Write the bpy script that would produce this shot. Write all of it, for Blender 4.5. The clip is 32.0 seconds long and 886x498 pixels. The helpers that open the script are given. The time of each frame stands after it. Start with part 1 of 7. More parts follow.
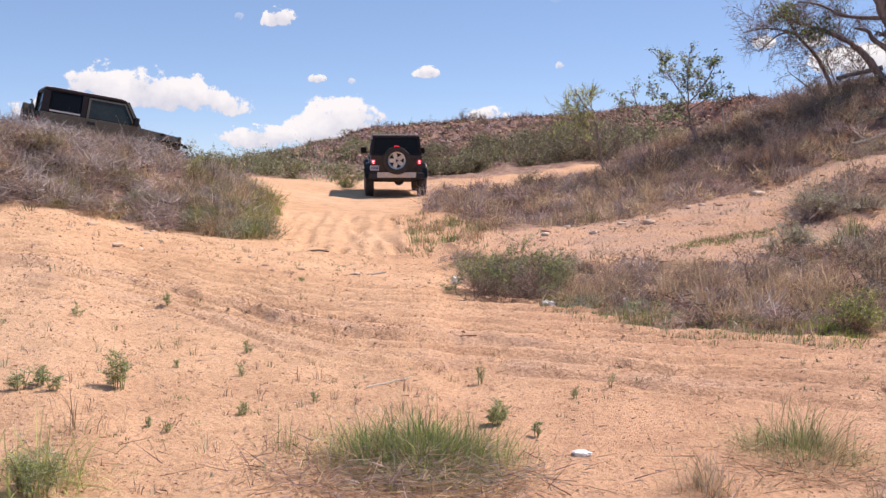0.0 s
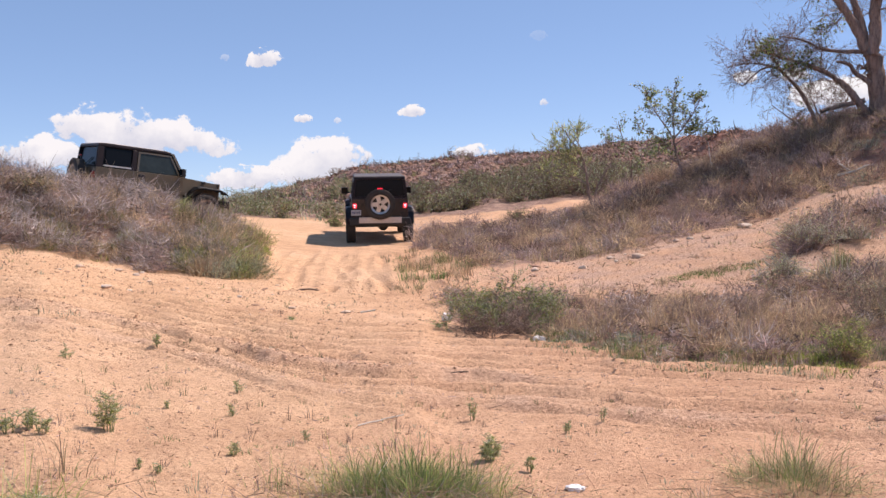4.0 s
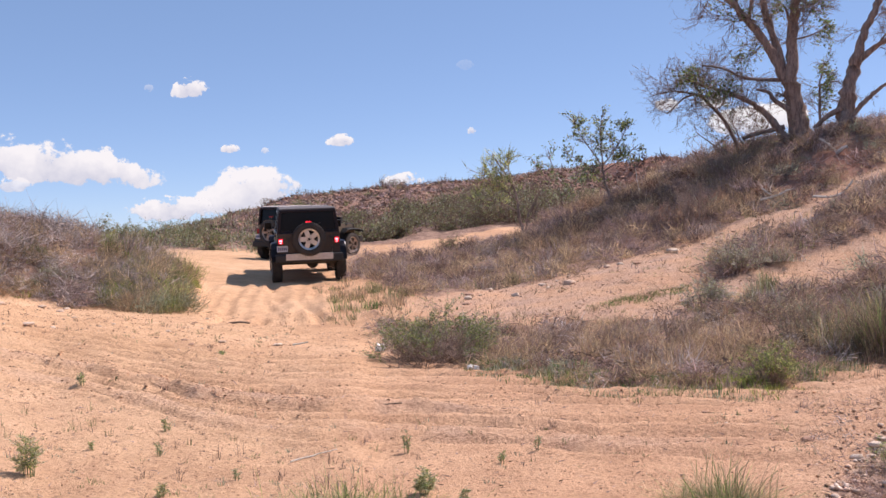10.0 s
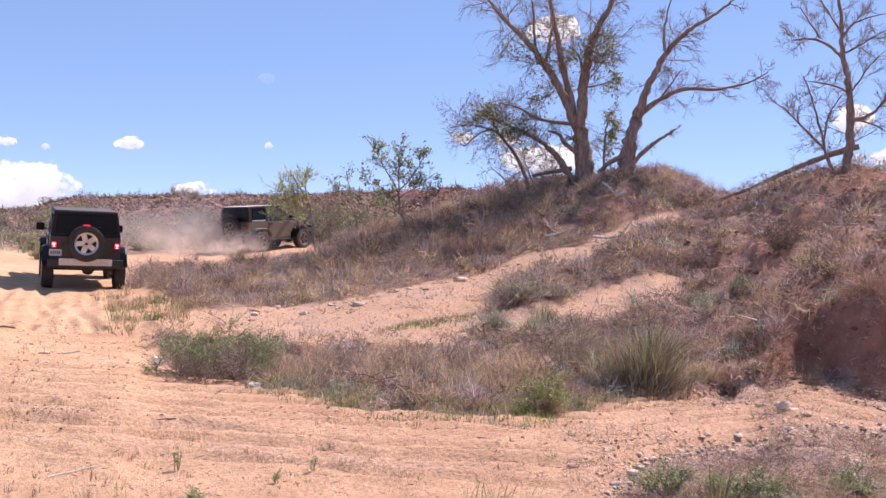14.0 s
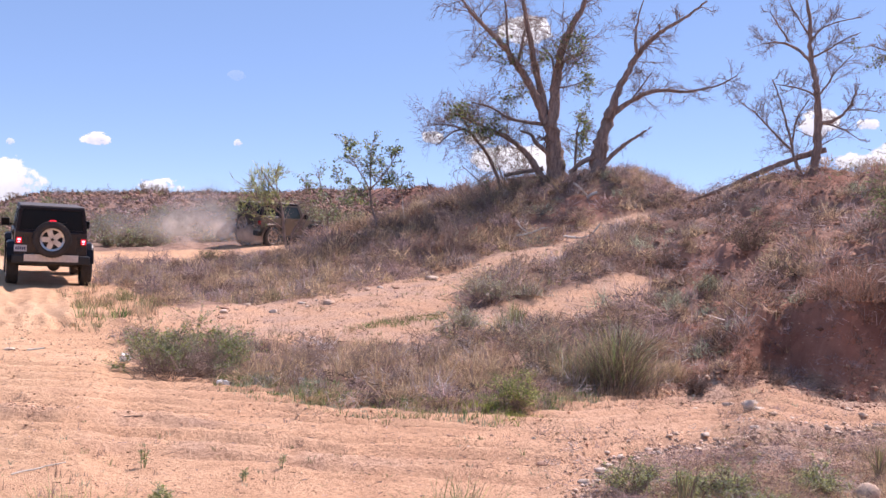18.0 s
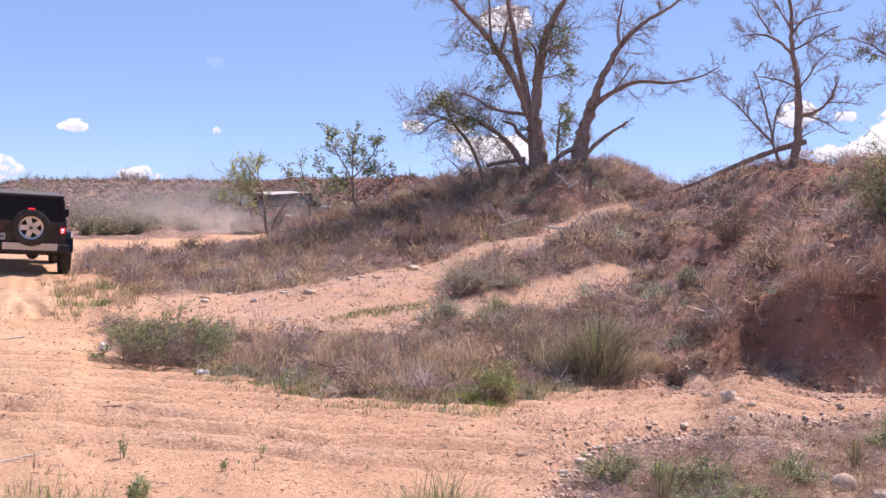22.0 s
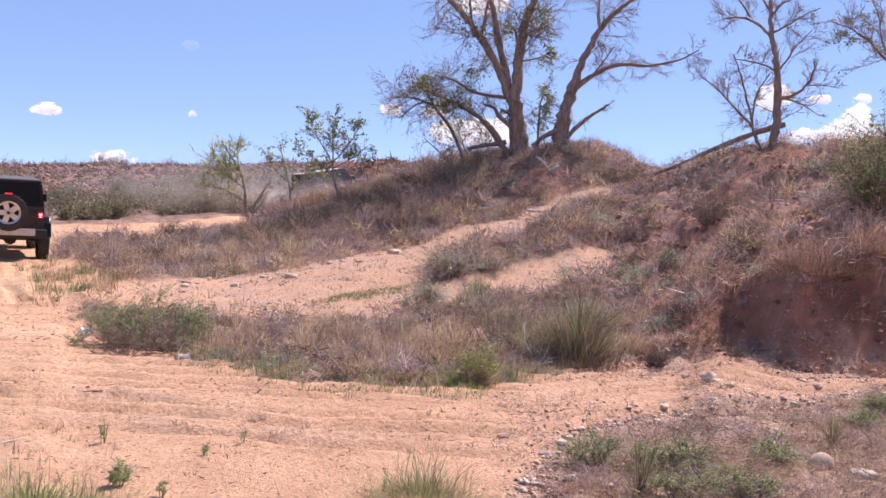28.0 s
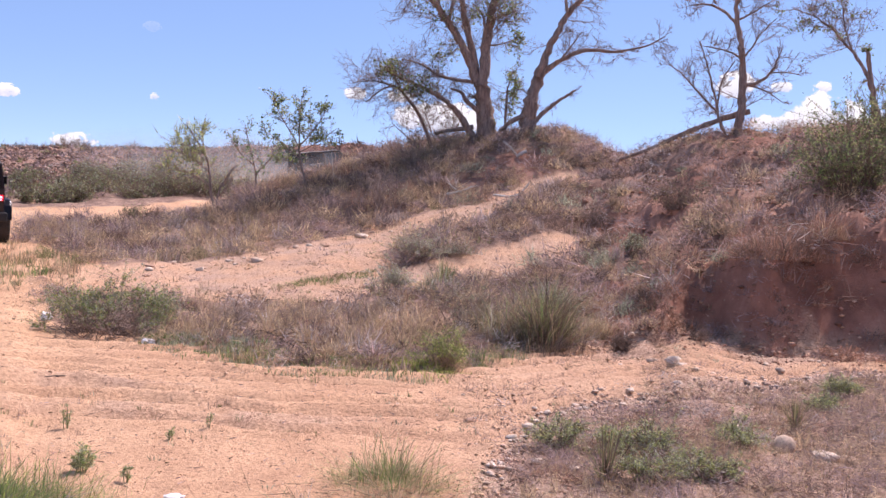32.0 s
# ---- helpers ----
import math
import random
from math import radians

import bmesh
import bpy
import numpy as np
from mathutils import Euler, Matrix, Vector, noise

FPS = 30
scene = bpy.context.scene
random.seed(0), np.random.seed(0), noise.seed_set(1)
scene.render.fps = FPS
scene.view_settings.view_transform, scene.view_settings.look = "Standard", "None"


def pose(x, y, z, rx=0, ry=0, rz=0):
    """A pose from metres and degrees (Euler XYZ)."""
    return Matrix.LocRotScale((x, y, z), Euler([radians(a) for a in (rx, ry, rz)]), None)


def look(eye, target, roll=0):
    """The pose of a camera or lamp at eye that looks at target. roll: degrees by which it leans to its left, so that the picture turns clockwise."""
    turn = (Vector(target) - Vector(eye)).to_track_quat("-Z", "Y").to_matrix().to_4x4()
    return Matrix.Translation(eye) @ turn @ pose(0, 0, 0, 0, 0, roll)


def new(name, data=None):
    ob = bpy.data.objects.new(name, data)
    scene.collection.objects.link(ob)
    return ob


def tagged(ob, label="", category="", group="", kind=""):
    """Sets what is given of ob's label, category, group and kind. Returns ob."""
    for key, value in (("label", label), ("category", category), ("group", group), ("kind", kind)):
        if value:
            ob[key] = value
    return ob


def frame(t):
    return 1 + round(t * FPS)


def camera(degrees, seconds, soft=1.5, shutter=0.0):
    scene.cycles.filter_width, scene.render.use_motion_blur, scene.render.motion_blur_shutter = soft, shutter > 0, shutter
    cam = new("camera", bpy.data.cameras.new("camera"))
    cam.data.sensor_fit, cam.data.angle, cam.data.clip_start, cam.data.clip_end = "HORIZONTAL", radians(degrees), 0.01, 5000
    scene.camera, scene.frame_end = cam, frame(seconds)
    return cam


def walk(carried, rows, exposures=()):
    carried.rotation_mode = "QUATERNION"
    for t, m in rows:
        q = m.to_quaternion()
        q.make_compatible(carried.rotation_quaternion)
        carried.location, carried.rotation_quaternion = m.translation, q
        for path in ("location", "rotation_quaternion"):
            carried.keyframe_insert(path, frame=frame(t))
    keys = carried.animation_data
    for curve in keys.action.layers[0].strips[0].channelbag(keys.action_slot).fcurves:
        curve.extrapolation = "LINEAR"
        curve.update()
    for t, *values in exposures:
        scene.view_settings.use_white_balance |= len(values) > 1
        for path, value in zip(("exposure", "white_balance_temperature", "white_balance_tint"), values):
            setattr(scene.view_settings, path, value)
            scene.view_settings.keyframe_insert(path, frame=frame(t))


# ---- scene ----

# ---- camera: a standing person turning slowly to the right ----
SECONDS = 32.0
cam = camera(48.55, SECONDS)
# seconds, place of the lens, turn to the right, tilt up, lean to the left
PATH = [
    (0, -0.018, -0.020, 1.552, -1.801, -4.402, 0.190),
    (0.5, -0.017, -0.023, 1.555, -1.763, -4.306, -0.082),
    (1, -0.018, -0.018, 1.552, -1.535, -3.875, -0.344),
    (1.5, -0.019, -0.019, 1.554, -1.565, -3.296, -0.525),
    (2, -0.022, -0.024, 1.559, -1.702, -2.935, -0.600),
    (2.5, -0.016, -0.013, 1.557, -1.661, -2.459, -0.951),
    (4.5, -0.017, -0.040, 1.543, -0.606, -2.227, -0.161),
    (5, -0.015, -0.013, 1.559, 1.512, -2.509, 0.073),
    (5.5, -0.037, -0.011, 1.576, 1.646, -1.484, -1.208),
    (6, -0.024, -0.019, 1.561, 0.000, -0.900, -1.429),
    (6.5, -0.033, -0.020, 1.558, 0.217, -1.269, -1.690),
    (7, -0.027, -0.016, 1.562, -0.222, -1.317, -1.964),
    (7.5, -0.029, -0.023, 1.569, -0.221, -1.280, -1.948),
    (8, -0.020, -0.011, 1.561, 0.081, -1.038, -1.866),
    (8.5, -0.027, -0.019, 1.562, 0.175, -1.060, -1.893),
    (9, -0.015, -0.004, 1.564, 0.407, -0.451, -1.983),
    (9.5, -0.006, -0.007, 1.562, 1.210, -0.506, -1.722),
    (10, 0.001, -0.006, 1.560, 2.710, -0.643, -1.495),
    (10.5, -0.000, -0.014, 1.562, 3.893, -0.767, -1.145),
    (11, 0.006, -0.020, 1.549, 5.151, -1.168, -0.650),
    (11.5, 0.013, -0.005, 1.544, 8.329, -2.509, 0.125),
    (12, 0.018, 0.004, 1.558, 11.001, -1.770, 0.954),
    (12.5, 0.023, 0.011, 1.556, 12.767, -0.400, 1.641),
    (13, 0.028, 0.009, 1.560, 13.377, -0.061, 1.873),
    (13.5, 0.027, 0.006, 1.550, 14.566, 0.585, 2.360),
    (14, 0.023, 0.009, 1.548, 14.720, 0.686, 2.383),
    (14.5, 0.033, 0.011, 1.547, 15.239, 0.844, 2.265),
    (15, 0.032, 0.012, 1.548, 15.487, 0.910, 2.412),
    (15.5, 0.031, 0.011, 1.547, 15.721, 0.966, 2.456),
    (17.5, 0.031, 0.018, 1.548, 16.145, 1.081, 2.722),
    (18, 0.030, 0.007, 1.536, 16.383, 0.726, 2.799),
    (18.5, 0.034, 0.012, 1.553, 17.084, -0.795, 2.224),
    (19, 0.030, 0.013, 1.547, 17.118, -0.313, 2.419),
    (19.5, 0.028, 0.004, 1.547, 16.590, -0.156, 2.671),
    (20, 0.031, 0.007, 1.549, 16.665, -0.320, 2.668),
    (20.5, 0.031, 0.001, 1.546, 16.932, 0.101, 2.713),
    (21, 0.036, 0.009, 1.547, 17.235, 0.225, 2.858),
    (21.5, 0.036, 0.011, 1.545, 17.373, 0.226, 3.005),
    (22, 0.036, 0.009, 1.546, 17.458, 0.164, 3.037),
    (22.5, 0.038, 0.005, 1.547, 17.551, 0.131, 3.065),
    (23, 0.034, 0.006, 1.547, 17.682, 0.109, 3.067),
    (23.5, 0.039, 0.004, 1.547, 17.806, 0.184, 3.089),
    (24, 0.038, 0.014, 1.538, 17.973, 0.221, 3.143),
    (24.5, 0.036, 0.002, 1.538, 18.064, 0.169, 3.137),
    (25, 0.040, 0.002, 1.540, 18.037, -0.022, 3.167),
    (25.5, 0.039, 0.010, 1.543, 18.217, -0.222, 3.158),
    (27.5, 0.038, 0.012, 1.541, 18.463, -0.770, 2.808),
    (28, 0.037, 0.008, 1.541, 18.607, -0.726, 2.833),
    (28.5, 0.041, 0.010, 1.541, 18.743, -0.742, 2.836),
    (29, 0.035, 0.013, 1.539, 18.767, -0.700, 2.918),
    (29.5, 0.038, 0.011, 1.541, 18.719, -0.699, 2.994),
    (30, 0.034, 0.013, 1.535, 18.748, -0.743, 3.092),
    (30.5, 0.048, 0.025, 1.538, 19.454, -1.997, 2.513),
    (31, 0.039, 0.024, 1.542, 19.990, -1.751, 2.686),
    (31.5, 0.037, 0.026, 1.538, 20.484, -1.556, 2.816),
    (32, 0.036, 0.029, 1.534, 20.598, -1.503, 3.054),
]
ROWS = [(t, pose(x, y, z, 90 + tilt, 0, -turn) @ pose(0, 0, 0, 0, 0, lean)) for t, x, y, z, turn, tilt, lean in PATH]
walk(cam, ROWS, exposures=[(0.0, 0.21, 6800, 23), (9.0, 0.16, 6700, 24), (11.5, 0.18, 6650, 26), (13.0, 0.42, 6500, 30), (32.0, 0.42, 6500, 30)])

# ---- world and sun ----
SUN_TURN, SUN_HEIGHT = 64.0, 52.0       # degrees to the right of +y, and above the horizon
world = bpy.data.worlds.new("sky")
scene.world = world
world.use_nodes = True
wn = world.node_tree.nodes
sky = wn.new("ShaderNodeTexSky")
sky.sky_type, sky.sun_disc = "NISHITA", False
sky.sun_elevation, sky.sun_rotation = radians(SUN_HEIGHT), radians(SUN_TURN)
sky.altitude, sky.air_density, sky.dust_density, sky.ozone_density = 3600, 0.9, 1.2, 2.6
wn["Background"].inputs["Strength"].default_value = 0.135
haze = wn.new("ShaderNodeMix")                # an even thin haze through the whole sky
haze.data_type = "RGBA"
haze.inputs["Factor"].default_value, haze.inputs[7].default_value = 0.42, (1.65, 3.1, 4.9, 1)
world.node_tree.links.new(sky.outputs["Color"], haze.inputs[6])
world.node_tree.links.new(haze.outputs[2], wn["Background"].inputs["Color"])
sun = new("sun", bpy.data.lights.new("sun", "SUN"))
sun.data.energy, sun.data.angle, sun.data.color = 4.8, radians(0.55), (1.0, 0.95, 0.87)
st, sh = radians(SUN_TURN), radians(SUN_HEIGHT)
SUN_WAY = Vector((math.sin(st) * math.cos(sh), math.cos(st) * math.cos(sh), math.sin(sh)))
sun.matrix_world = look(SUN_WAY * 60, (0, 0, 0))

# ---- materials ----
def material(name):
    m = bpy.data.materials.new(name)
    m.use_nodes = True
    return m, m.node_tree.nodes, m.node_tree.links


def ramp(n, l, value, *stops):
    r = n.new("ShaderNodeValToRGB")
    while len(r.color_ramp.elements) < len(stops):
        r.color_ramp.elements.new(0.5)
    for e, (p, c) in zip(r.color_ramp.elements, stops):
        e.position, e.color = p, (*c, 1)
    l.new(value, r.inputs["Fac"])
    return r.outputs["Color"]


def noise_tex(n, l, vec, scale, detail=4.0, rough=0.6):
    t = n.new("ShaderNodeTexNoise")
    t.inputs["Scale"].default_value, t.inputs["Detail"].default_value, t.inputs["Roughness"].default_value = scale, detail, rough
    if vec is not None:
        l.new(vec, t.inputs["Vector"])
    return t.outputs["Fac"]


def mixed(n, l, fac, a, b, kind="MIX"):
    m = n.new("ShaderNodeMix")
    m.data_type, m.blend_type = "RGBA", kind
    for socket, value in ((m.inputs["Factor"], fac), (m.inputs[6], a), (m.inputs[7], b)):
        if isinstance(value, (int, float)):
            socket.default_value = value
        elif isinstance(value, tuple):
            socket.default_value = (*value, 1)
        else:
            l.new(value, socket)
    return m.outputs[2]


def bumped(n, l, height, strength, distance, bsdf, normal=None):
    b = n.new("ShaderNodeBump")
    b.inputs["Strength"].default_value, b.inputs["Distance"].default_value = strength, distance
    l.new(height, b.inputs["Height"])
    if normal is not None:
        l.new(normal, b.inputs["Normal"])
    l.new(b.outputs["Normal"], bsdf.inputs["Normal"])
    return b.outputs["Normal"]


def plain(name, color, rough=0.6, metal=0.0, grain=0.25, scale=14.0, bump=0.15, spec=0.5, distance=0.004):
    """A painted or natural surface, with blotches at two scales and fine relief."""
    m, n, l = material(name)
    b = n["Principled BSDF"]
    co = n.new("ShaderNodeTexCoord").outputs["Object"]
    f1, f2 = noise_tex(n, l, co, scale), noise_tex(n, l, co, scale * 7)
    dark = tuple(c * (1 - grain) for c in color)
    light = tuple(min(1, c * (1 + grain)) for c in color)
    c1 = ramp(n, l, f1, (0.3, dark), (0.7, light))
    c2 = ramp(n, l, f2, (0.3, (1 - grain * 0.6,) * 3), (0.7, (1, 1, 1)))
    l.new(mixed(n, l, 1.0, c1, c2, "MULTIPLY"), b.inputs["Base Color"])
    b.inputs["Roughness"].default_value, b.inputs["Metallic"].default_value = rough, metal
    b.inputs["Specular IOR Level"].default_value = spec
    if bump:
        bumped(n, l, f2, bump, distance, b)
    return m


def ground_material():
    m, n, l = material("sandy_soil")
    b = n["Principled BSDF"]
    co = n.new("ShaderNodeTexCoord").outputs["Object"]
    cover = n.new("ShaderNodeAttribute")
    cover.attribute_name = "cover"
    gravel = n.new("ShaderNodeAttribute")
    gravel.attribute_name = "gravel"
    big, mid, fine = noise_tex(n, l, co, 0.35, 5), noise_tex(n, l, co, 2.3, 6, 0.65), noise_tex(n, l, co, 28.0, 5, 0.7)
    sand = ramp(n, l, big, (0.3, (0.66, 0.403, 0.233)), (0.5, (0.74, 0.466, 0.275)), (0.72, (0.79, 0.520, 0.323)))
    sand = mixed(n, l, 0.75, sand, ramp(n, l, mid, (0.3, (0.74, 0.70, 0.68)), (0.6, (1, 1, 1))), "MULTIPLY")
    sand = mixed(n, l, 0.8, sand, ramp(n, l, fine, (0.33, (0.6, 0.56, 0.54)), (0.5, (1, 1, 1))), "MULTIPLY")
    rosy = n.new("ShaderNodeAttribute")
    rosy.attribute_name = "rosy"
    sand = mixed(n, l, rosy.outputs["Fac"], sand, mixed(n, l, 1.0, sand, (0.99, 0.935, 0.945), "MULTIPLY"))
    grit = noise_tex(n, l, co, 80.0, 4, 0.75)
    sand = mixed(n, l, 0.7, sand, ramp(n, l, grit, (0.32, (0.60, 0.53, 0.50)), (0.43, (0.97, 0.96, 0.95)), (0.68, (1.0, 1.0, 1.0))), "MULTIPLY")
    litter = ramp(n, l, mid, (0.3, (0.20, 0.12, 0.095)), (0.5, (0.36, 0.23, 0.17)), (0.7, (0.56, 0.37, 0.265)))
    rust = ramp(n, l, noise_tex(n, l, co, 1.1, 6, 0.7), (0.35, (0.25, 0.115, 0.08)), (0.55, (0.40, 0.20, 0.14)), (0.7, (0.52, 0.30, 0.215)))
    litter = mixed(n, l, 0.9, litter, ramp(n, l, fine, (0.3, (0.55, 0.52, 0.51)), (0.62, (1, 1, 1))), "MULTIPLY")
    stony = ramp(n, l, fine, (0.35, (0.26, 0.155, 0.115)), (0.5, (0.47, 0.305, 0.22)), (0.66, (0.64, 0.47, 0.36)))
    mix_noise = n.new("ShaderNodeMath")
    mix_noise.operation, mix_noise.use_clamp = "MULTIPLY_ADD", True
    l.new(mid, mix_noise.inputs[0])
    mix_noise.inputs[1].default_value = 1.0
    sub = n.new("ShaderNodeMath")
    sub.operation = "MULTIPLY_ADD"
    l.new(cover.outputs["Fac"], sub.inputs[0])
    sub.inputs[1].default_value, sub.inputs[2].default_value = 2.0, -1.0
    l.new(sub.outputs[0], mix_noise.inputs[2])
    base = mixed(n, l, gravel.outputs["Fac"], sand, stony)
    red = n.new("ShaderNodeAttribute")
    red.attribute_name = "red"
    litter = mixed(n, l, red.outputs["Fac"], litter, rust)
    base = mixed(n, l, mix_noise.outputs[0], base, litter)
    tread = n.new("ShaderNodeAttribute")
    tread.attribute_name = "tread"
    lugs = n.new("ShaderNodeTexWave")
    lugs.inputs["Scale"].default_value, lugs.inputs["Distortion"].default_value, lugs.inputs["Detail"].default_value = 6.5, 7.0, 3.0
    lugs.inputs["Detail Scale"].default_value = 1.6
    l.new(co, lugs.inputs["Vector"])
    print_mark = n.new("ShaderNodeMath")
    print_mark.operation = "MULTIPLY"
    l.new(tread.outputs["Fac"], print_mark.inputs[0])
    l.new(lugs.outputs["Fac"], print_mark.inputs[1])
    base = mixed(n, l, print_mark.outputs[0], base, mixed(n, l, 1.0, base, (0.91, 0.885, 0.87), "MULTIPLY"))
    l.new(base, b.inputs["Base Color"])
    b.inputs["Roughness"].default_value, b.inputs["Specular IOR Level"].default_value = 0.95, 0.15
    first = bumped(n, l, mid, 0.5, 0.05, b)
    second = bumped(n, l, fine, 0.9, 0.025, b, first)
    third = bumped(n, l, grit, 0.7, 0.010, b, second)
    bumped(n, l, print_mark.outputs[0], 0.22, 0.012, b, third)
    return m


SAND = ground_material()

# ---- the lie of the land: lines that run across the slope, as (turn, distance, height) seen from the standpoint ----
FOOT = [(-60, 19, 1.3), (-24, 18.5, 0.9), (-18.6, 18.5, 0.52), (-12, 18.5, 0.29), (-7.4, 17.5, 0.14), (-3, 15.5, 0.1),
        (-1, 13.2, 0), (6.6, 10.9, 0), (13, 9.8, 0), (21, 10, 0), (26, 11.8, 0), (32.6, 12.9, 0.03), (35, 14.2, 0.22), (39, 13, 0.06), (43, 14, 0.1), (60, 16, 0.3)]
RISE = [(-60, 22, 2.9), (-24, 21.5, 2.32), (-19, 21.5, 1.95), (-14.6, 21.5, 1.35), (-12.5, 21.5, 0.9), (-10.6, 22, 0.5), (-7, 22, 0.42), (-3, 21, 0.38),
        (0, 15.5, 0.2), (6.5, 14.5, 0.23), (16, 15, 0.29), (22, 16.5, 0.55), (28.8, 18, 0.95), (33.5, 14.8, 0.92), (35.5, 14.75, 1.1), (38.3, 13.95, 1.36), (43, 15.4, 2.0), (60, 16.5, 2.6)]
BANK = [(-60, 25, 2.6), (-24, 25, 1.84), (-19, 25, 1.48), (-14.6, 25, 1.28), (-12.5, 25, 0.9), (-10.6, 25.5, 0.66), (-7, 25.5, 0.58), (-3, 25, 0.58),
        (2.2, 18.5, 0.45), (6.4, 19.5, 0.53), (16, 22, 1.2), (22.5, 24, 2.09), (27.2, 26, 3.0), (31, 25, 3.05), (35, 20, 2.3), (39, 20, 2.6), (43, 20, 3.0), (60, 20, 3.4)]
BROW = [(-60, 30, 2.9), (-24, 30, 1.82), (-19, 30, 1.46), (-14.6, 30, 1.24), (-12, 30, 1.15), (-7, 32, 0.97), (-3, 32, 0.95), (2.2, 29.5, 1.1), (7.1, 30, 1.7), (9.5, 30.5, 2.08), (11.5, 30.5, 2.42),
        (13.2, 30.8, 2.82), (15.8, 31.5, 3.42), (17.7, 32, 3.85), (22.3, 30, 4.2), (27, 29, 4.5), (30.7, 29, 3.75), (35.5, 27, 4.35), (38.5, 27, 4.4), (43, 27, 4.5), (60, 27, 4.8)]
TRACK = [(-60, 38, 3.0), (-20, 38, 2.0), (-12, 38, 1.3), (-7, 38, 1.12), (-3, 38, 1.15), (2.2, 36.5, 1.33), (7.1, 39.5, 1.85), (10, 43.5, 2.15), (12.5, 47.5, 2.5),
         (15, 48.5, 2.8), (17.7, 46, 3.3), (22, 40, 4.0), (27, 36, 4.2), (31, 36, 3.3), (36, 36, 4.1), (60, 36, 4.6)]
RIDGE = [(-60, 90, 2.0), (-14, 90, 2.4), (-10.7, 88, 3.3), (-8.6, 86, 4.15), (-6, 85, 5.15), (-2.7, 85, 5.65), (2.9, 85, 6.3), (7.2, 85, 6.5), (10, 78, 6.6), (13.7, 56, 5.55),
         (15, 54, 5.6), (18, 52, 5.2), (22, 60, 5.0), (60, 85, 4.5)]
LINES = (FOOT, RISE, BANK, BROW, TRACK, RIDGE)


def across(line, turn, column):
    """The line's distance (1) or height (2) at a turn, eased from mark to mark."""
    marks = np.array(line, float)
    k = np.clip(np.searchsorted(marks[:, 0], turn) - 1, 0, len(marks) - 2)
    u = np.clip((turn - marks[k, 0]) / (marks[k + 1, 0] - marks[k, 0]), 0, 1)
    u = 0.5 * u + 0.5 * u * u * (3 - 2 * u)
    return marks[k, column] * (1 - u) + marks[k + 1, column] * u


PHASES = {}


def waves(x, y, size, seed, octaves=3):
    """A cheap smooth noise of about -1 to 1: rotated sines whose phases bend one another."""
    total, gain = 0.0, 1.0
    if seed not in PHASES:
        PHASES[seed] = np.random.RandomState(seed).uniform(0, 6.28, (4, 3)).tolist()
    for a, p, q in PHASES[seed][:octaves]:
        u, w = (x * np.cos(a) + y * np.sin(a)) / size, (y * np.cos(a) - x * np.sin(a)) / size
        total = total + gain * np.sin(u * 4.1 + p + 1.7 * np.sin(w * 2.9 + q)) * np.cos(w * 3.7 + q + 1.3 * np.sin(u * 2.3 + p))
        size, gain = size * 0.47, gain * 0.55
    return total / 1.6


def land(x, y):
    """Height of the ground at x, y (arrays)."""
    turn, r = np.degrees(np.arctan2(x, y)), np.hypot(x, y)
    turn = np.clip(turn, -60, 60)
    rs = [np.zeros_like(r)] + [across(line, turn, 1) for line in LINES] + [np.full_like(r, 220.0), np.full_like(r, 4000.0)]
    zs = [np.zeros_like(r)] + [across(line, turn, 2) for line in LINES] + [np.full_like(r, -1.0), np.full_like(r, -3.0)]
    z = np.zeros_like(r)
    for i in range(len(rs) - 1):
        u = np.clip((r - rs[i]) / np.maximum(rs[i + 1] - rs[i], 0.1), 0, 1)
        u = 0.55 * u + 0.45 * u * u * (3 - 2 * u)
        z = z + (zs[i + 1] - zs[i]) * u
    c = cover(x, y)
    step = (r - rs[2]) / np.maximum(rs[3] - rs[2], 0.5)
    z = z + 0.22 * soft(turn, 17, 20) * soft(-turn, -31, -27) * np.exp(-((step - 0.45) / 0.18) ** 2)
    z = z + waves(x, y, 2.6, 3) * (0.02 + 0.09 * c) * np.clip((r - 6) / 12, 0.1, 1) + waves(x, y, 0.6, 5) * (0.008 + 0.03 * c)
    z = z + waves(x, y, 14, 8) * np.clip((r - 45) / 30, 0, 1) * np.clip((140 - r) / 50, 0, 1) * 0.35
    rough = soft(turn, 27, 31) * soft(r, rs[1] - 0.2, rs[1] + 0.8) * soft(-r, -34, -28)
    z = z + rough * (0.20 * np.abs(waves(x, y, 1.5, 91)) + 0.10 * waves(x, y, 0.6, 92) - 0.10)
    z = z + soft(-r, -18, -9) * (1 - c) * (0.007 * waves(x, y, 0.42, 93, 2) + 0.005 * waves(x, y, 0.2, 94, 1))
    z = z - 0.28 * soft(turn, 28, 30) * soft(r, 16.5, 18) * bare(x, y) * (0.7 + 0.5 * waves(x, y, 0.7, 86))
    z = z + soft(turn, 5.5, 8.5) * soft(-turn, -17, -15) * soft(r, 38.5, 41) * soft(-r, -50, -47) * 0.10 * np.clip(r - 43.8, -2.5, 2.5)
    talus = soft(turn, 30.5, 33) * (1 - 0.9 * soft(turn, 33.6, 35.2)) * np.exp(-((r - rs[1] - 0.25) / 0.55) ** 2)
    z = z + talus * (0.30 + 0.10 * waves(x, y, 0.9, 77) + 0.05 * waves(x, y, 0.35, 78))
    return z + ruts(x, y, turn, r)


def soft(v, lo, hi):
    u = np.clip((v - lo) / (hi - lo), 0, 1)
    return u * u * (3 - 2 * u)


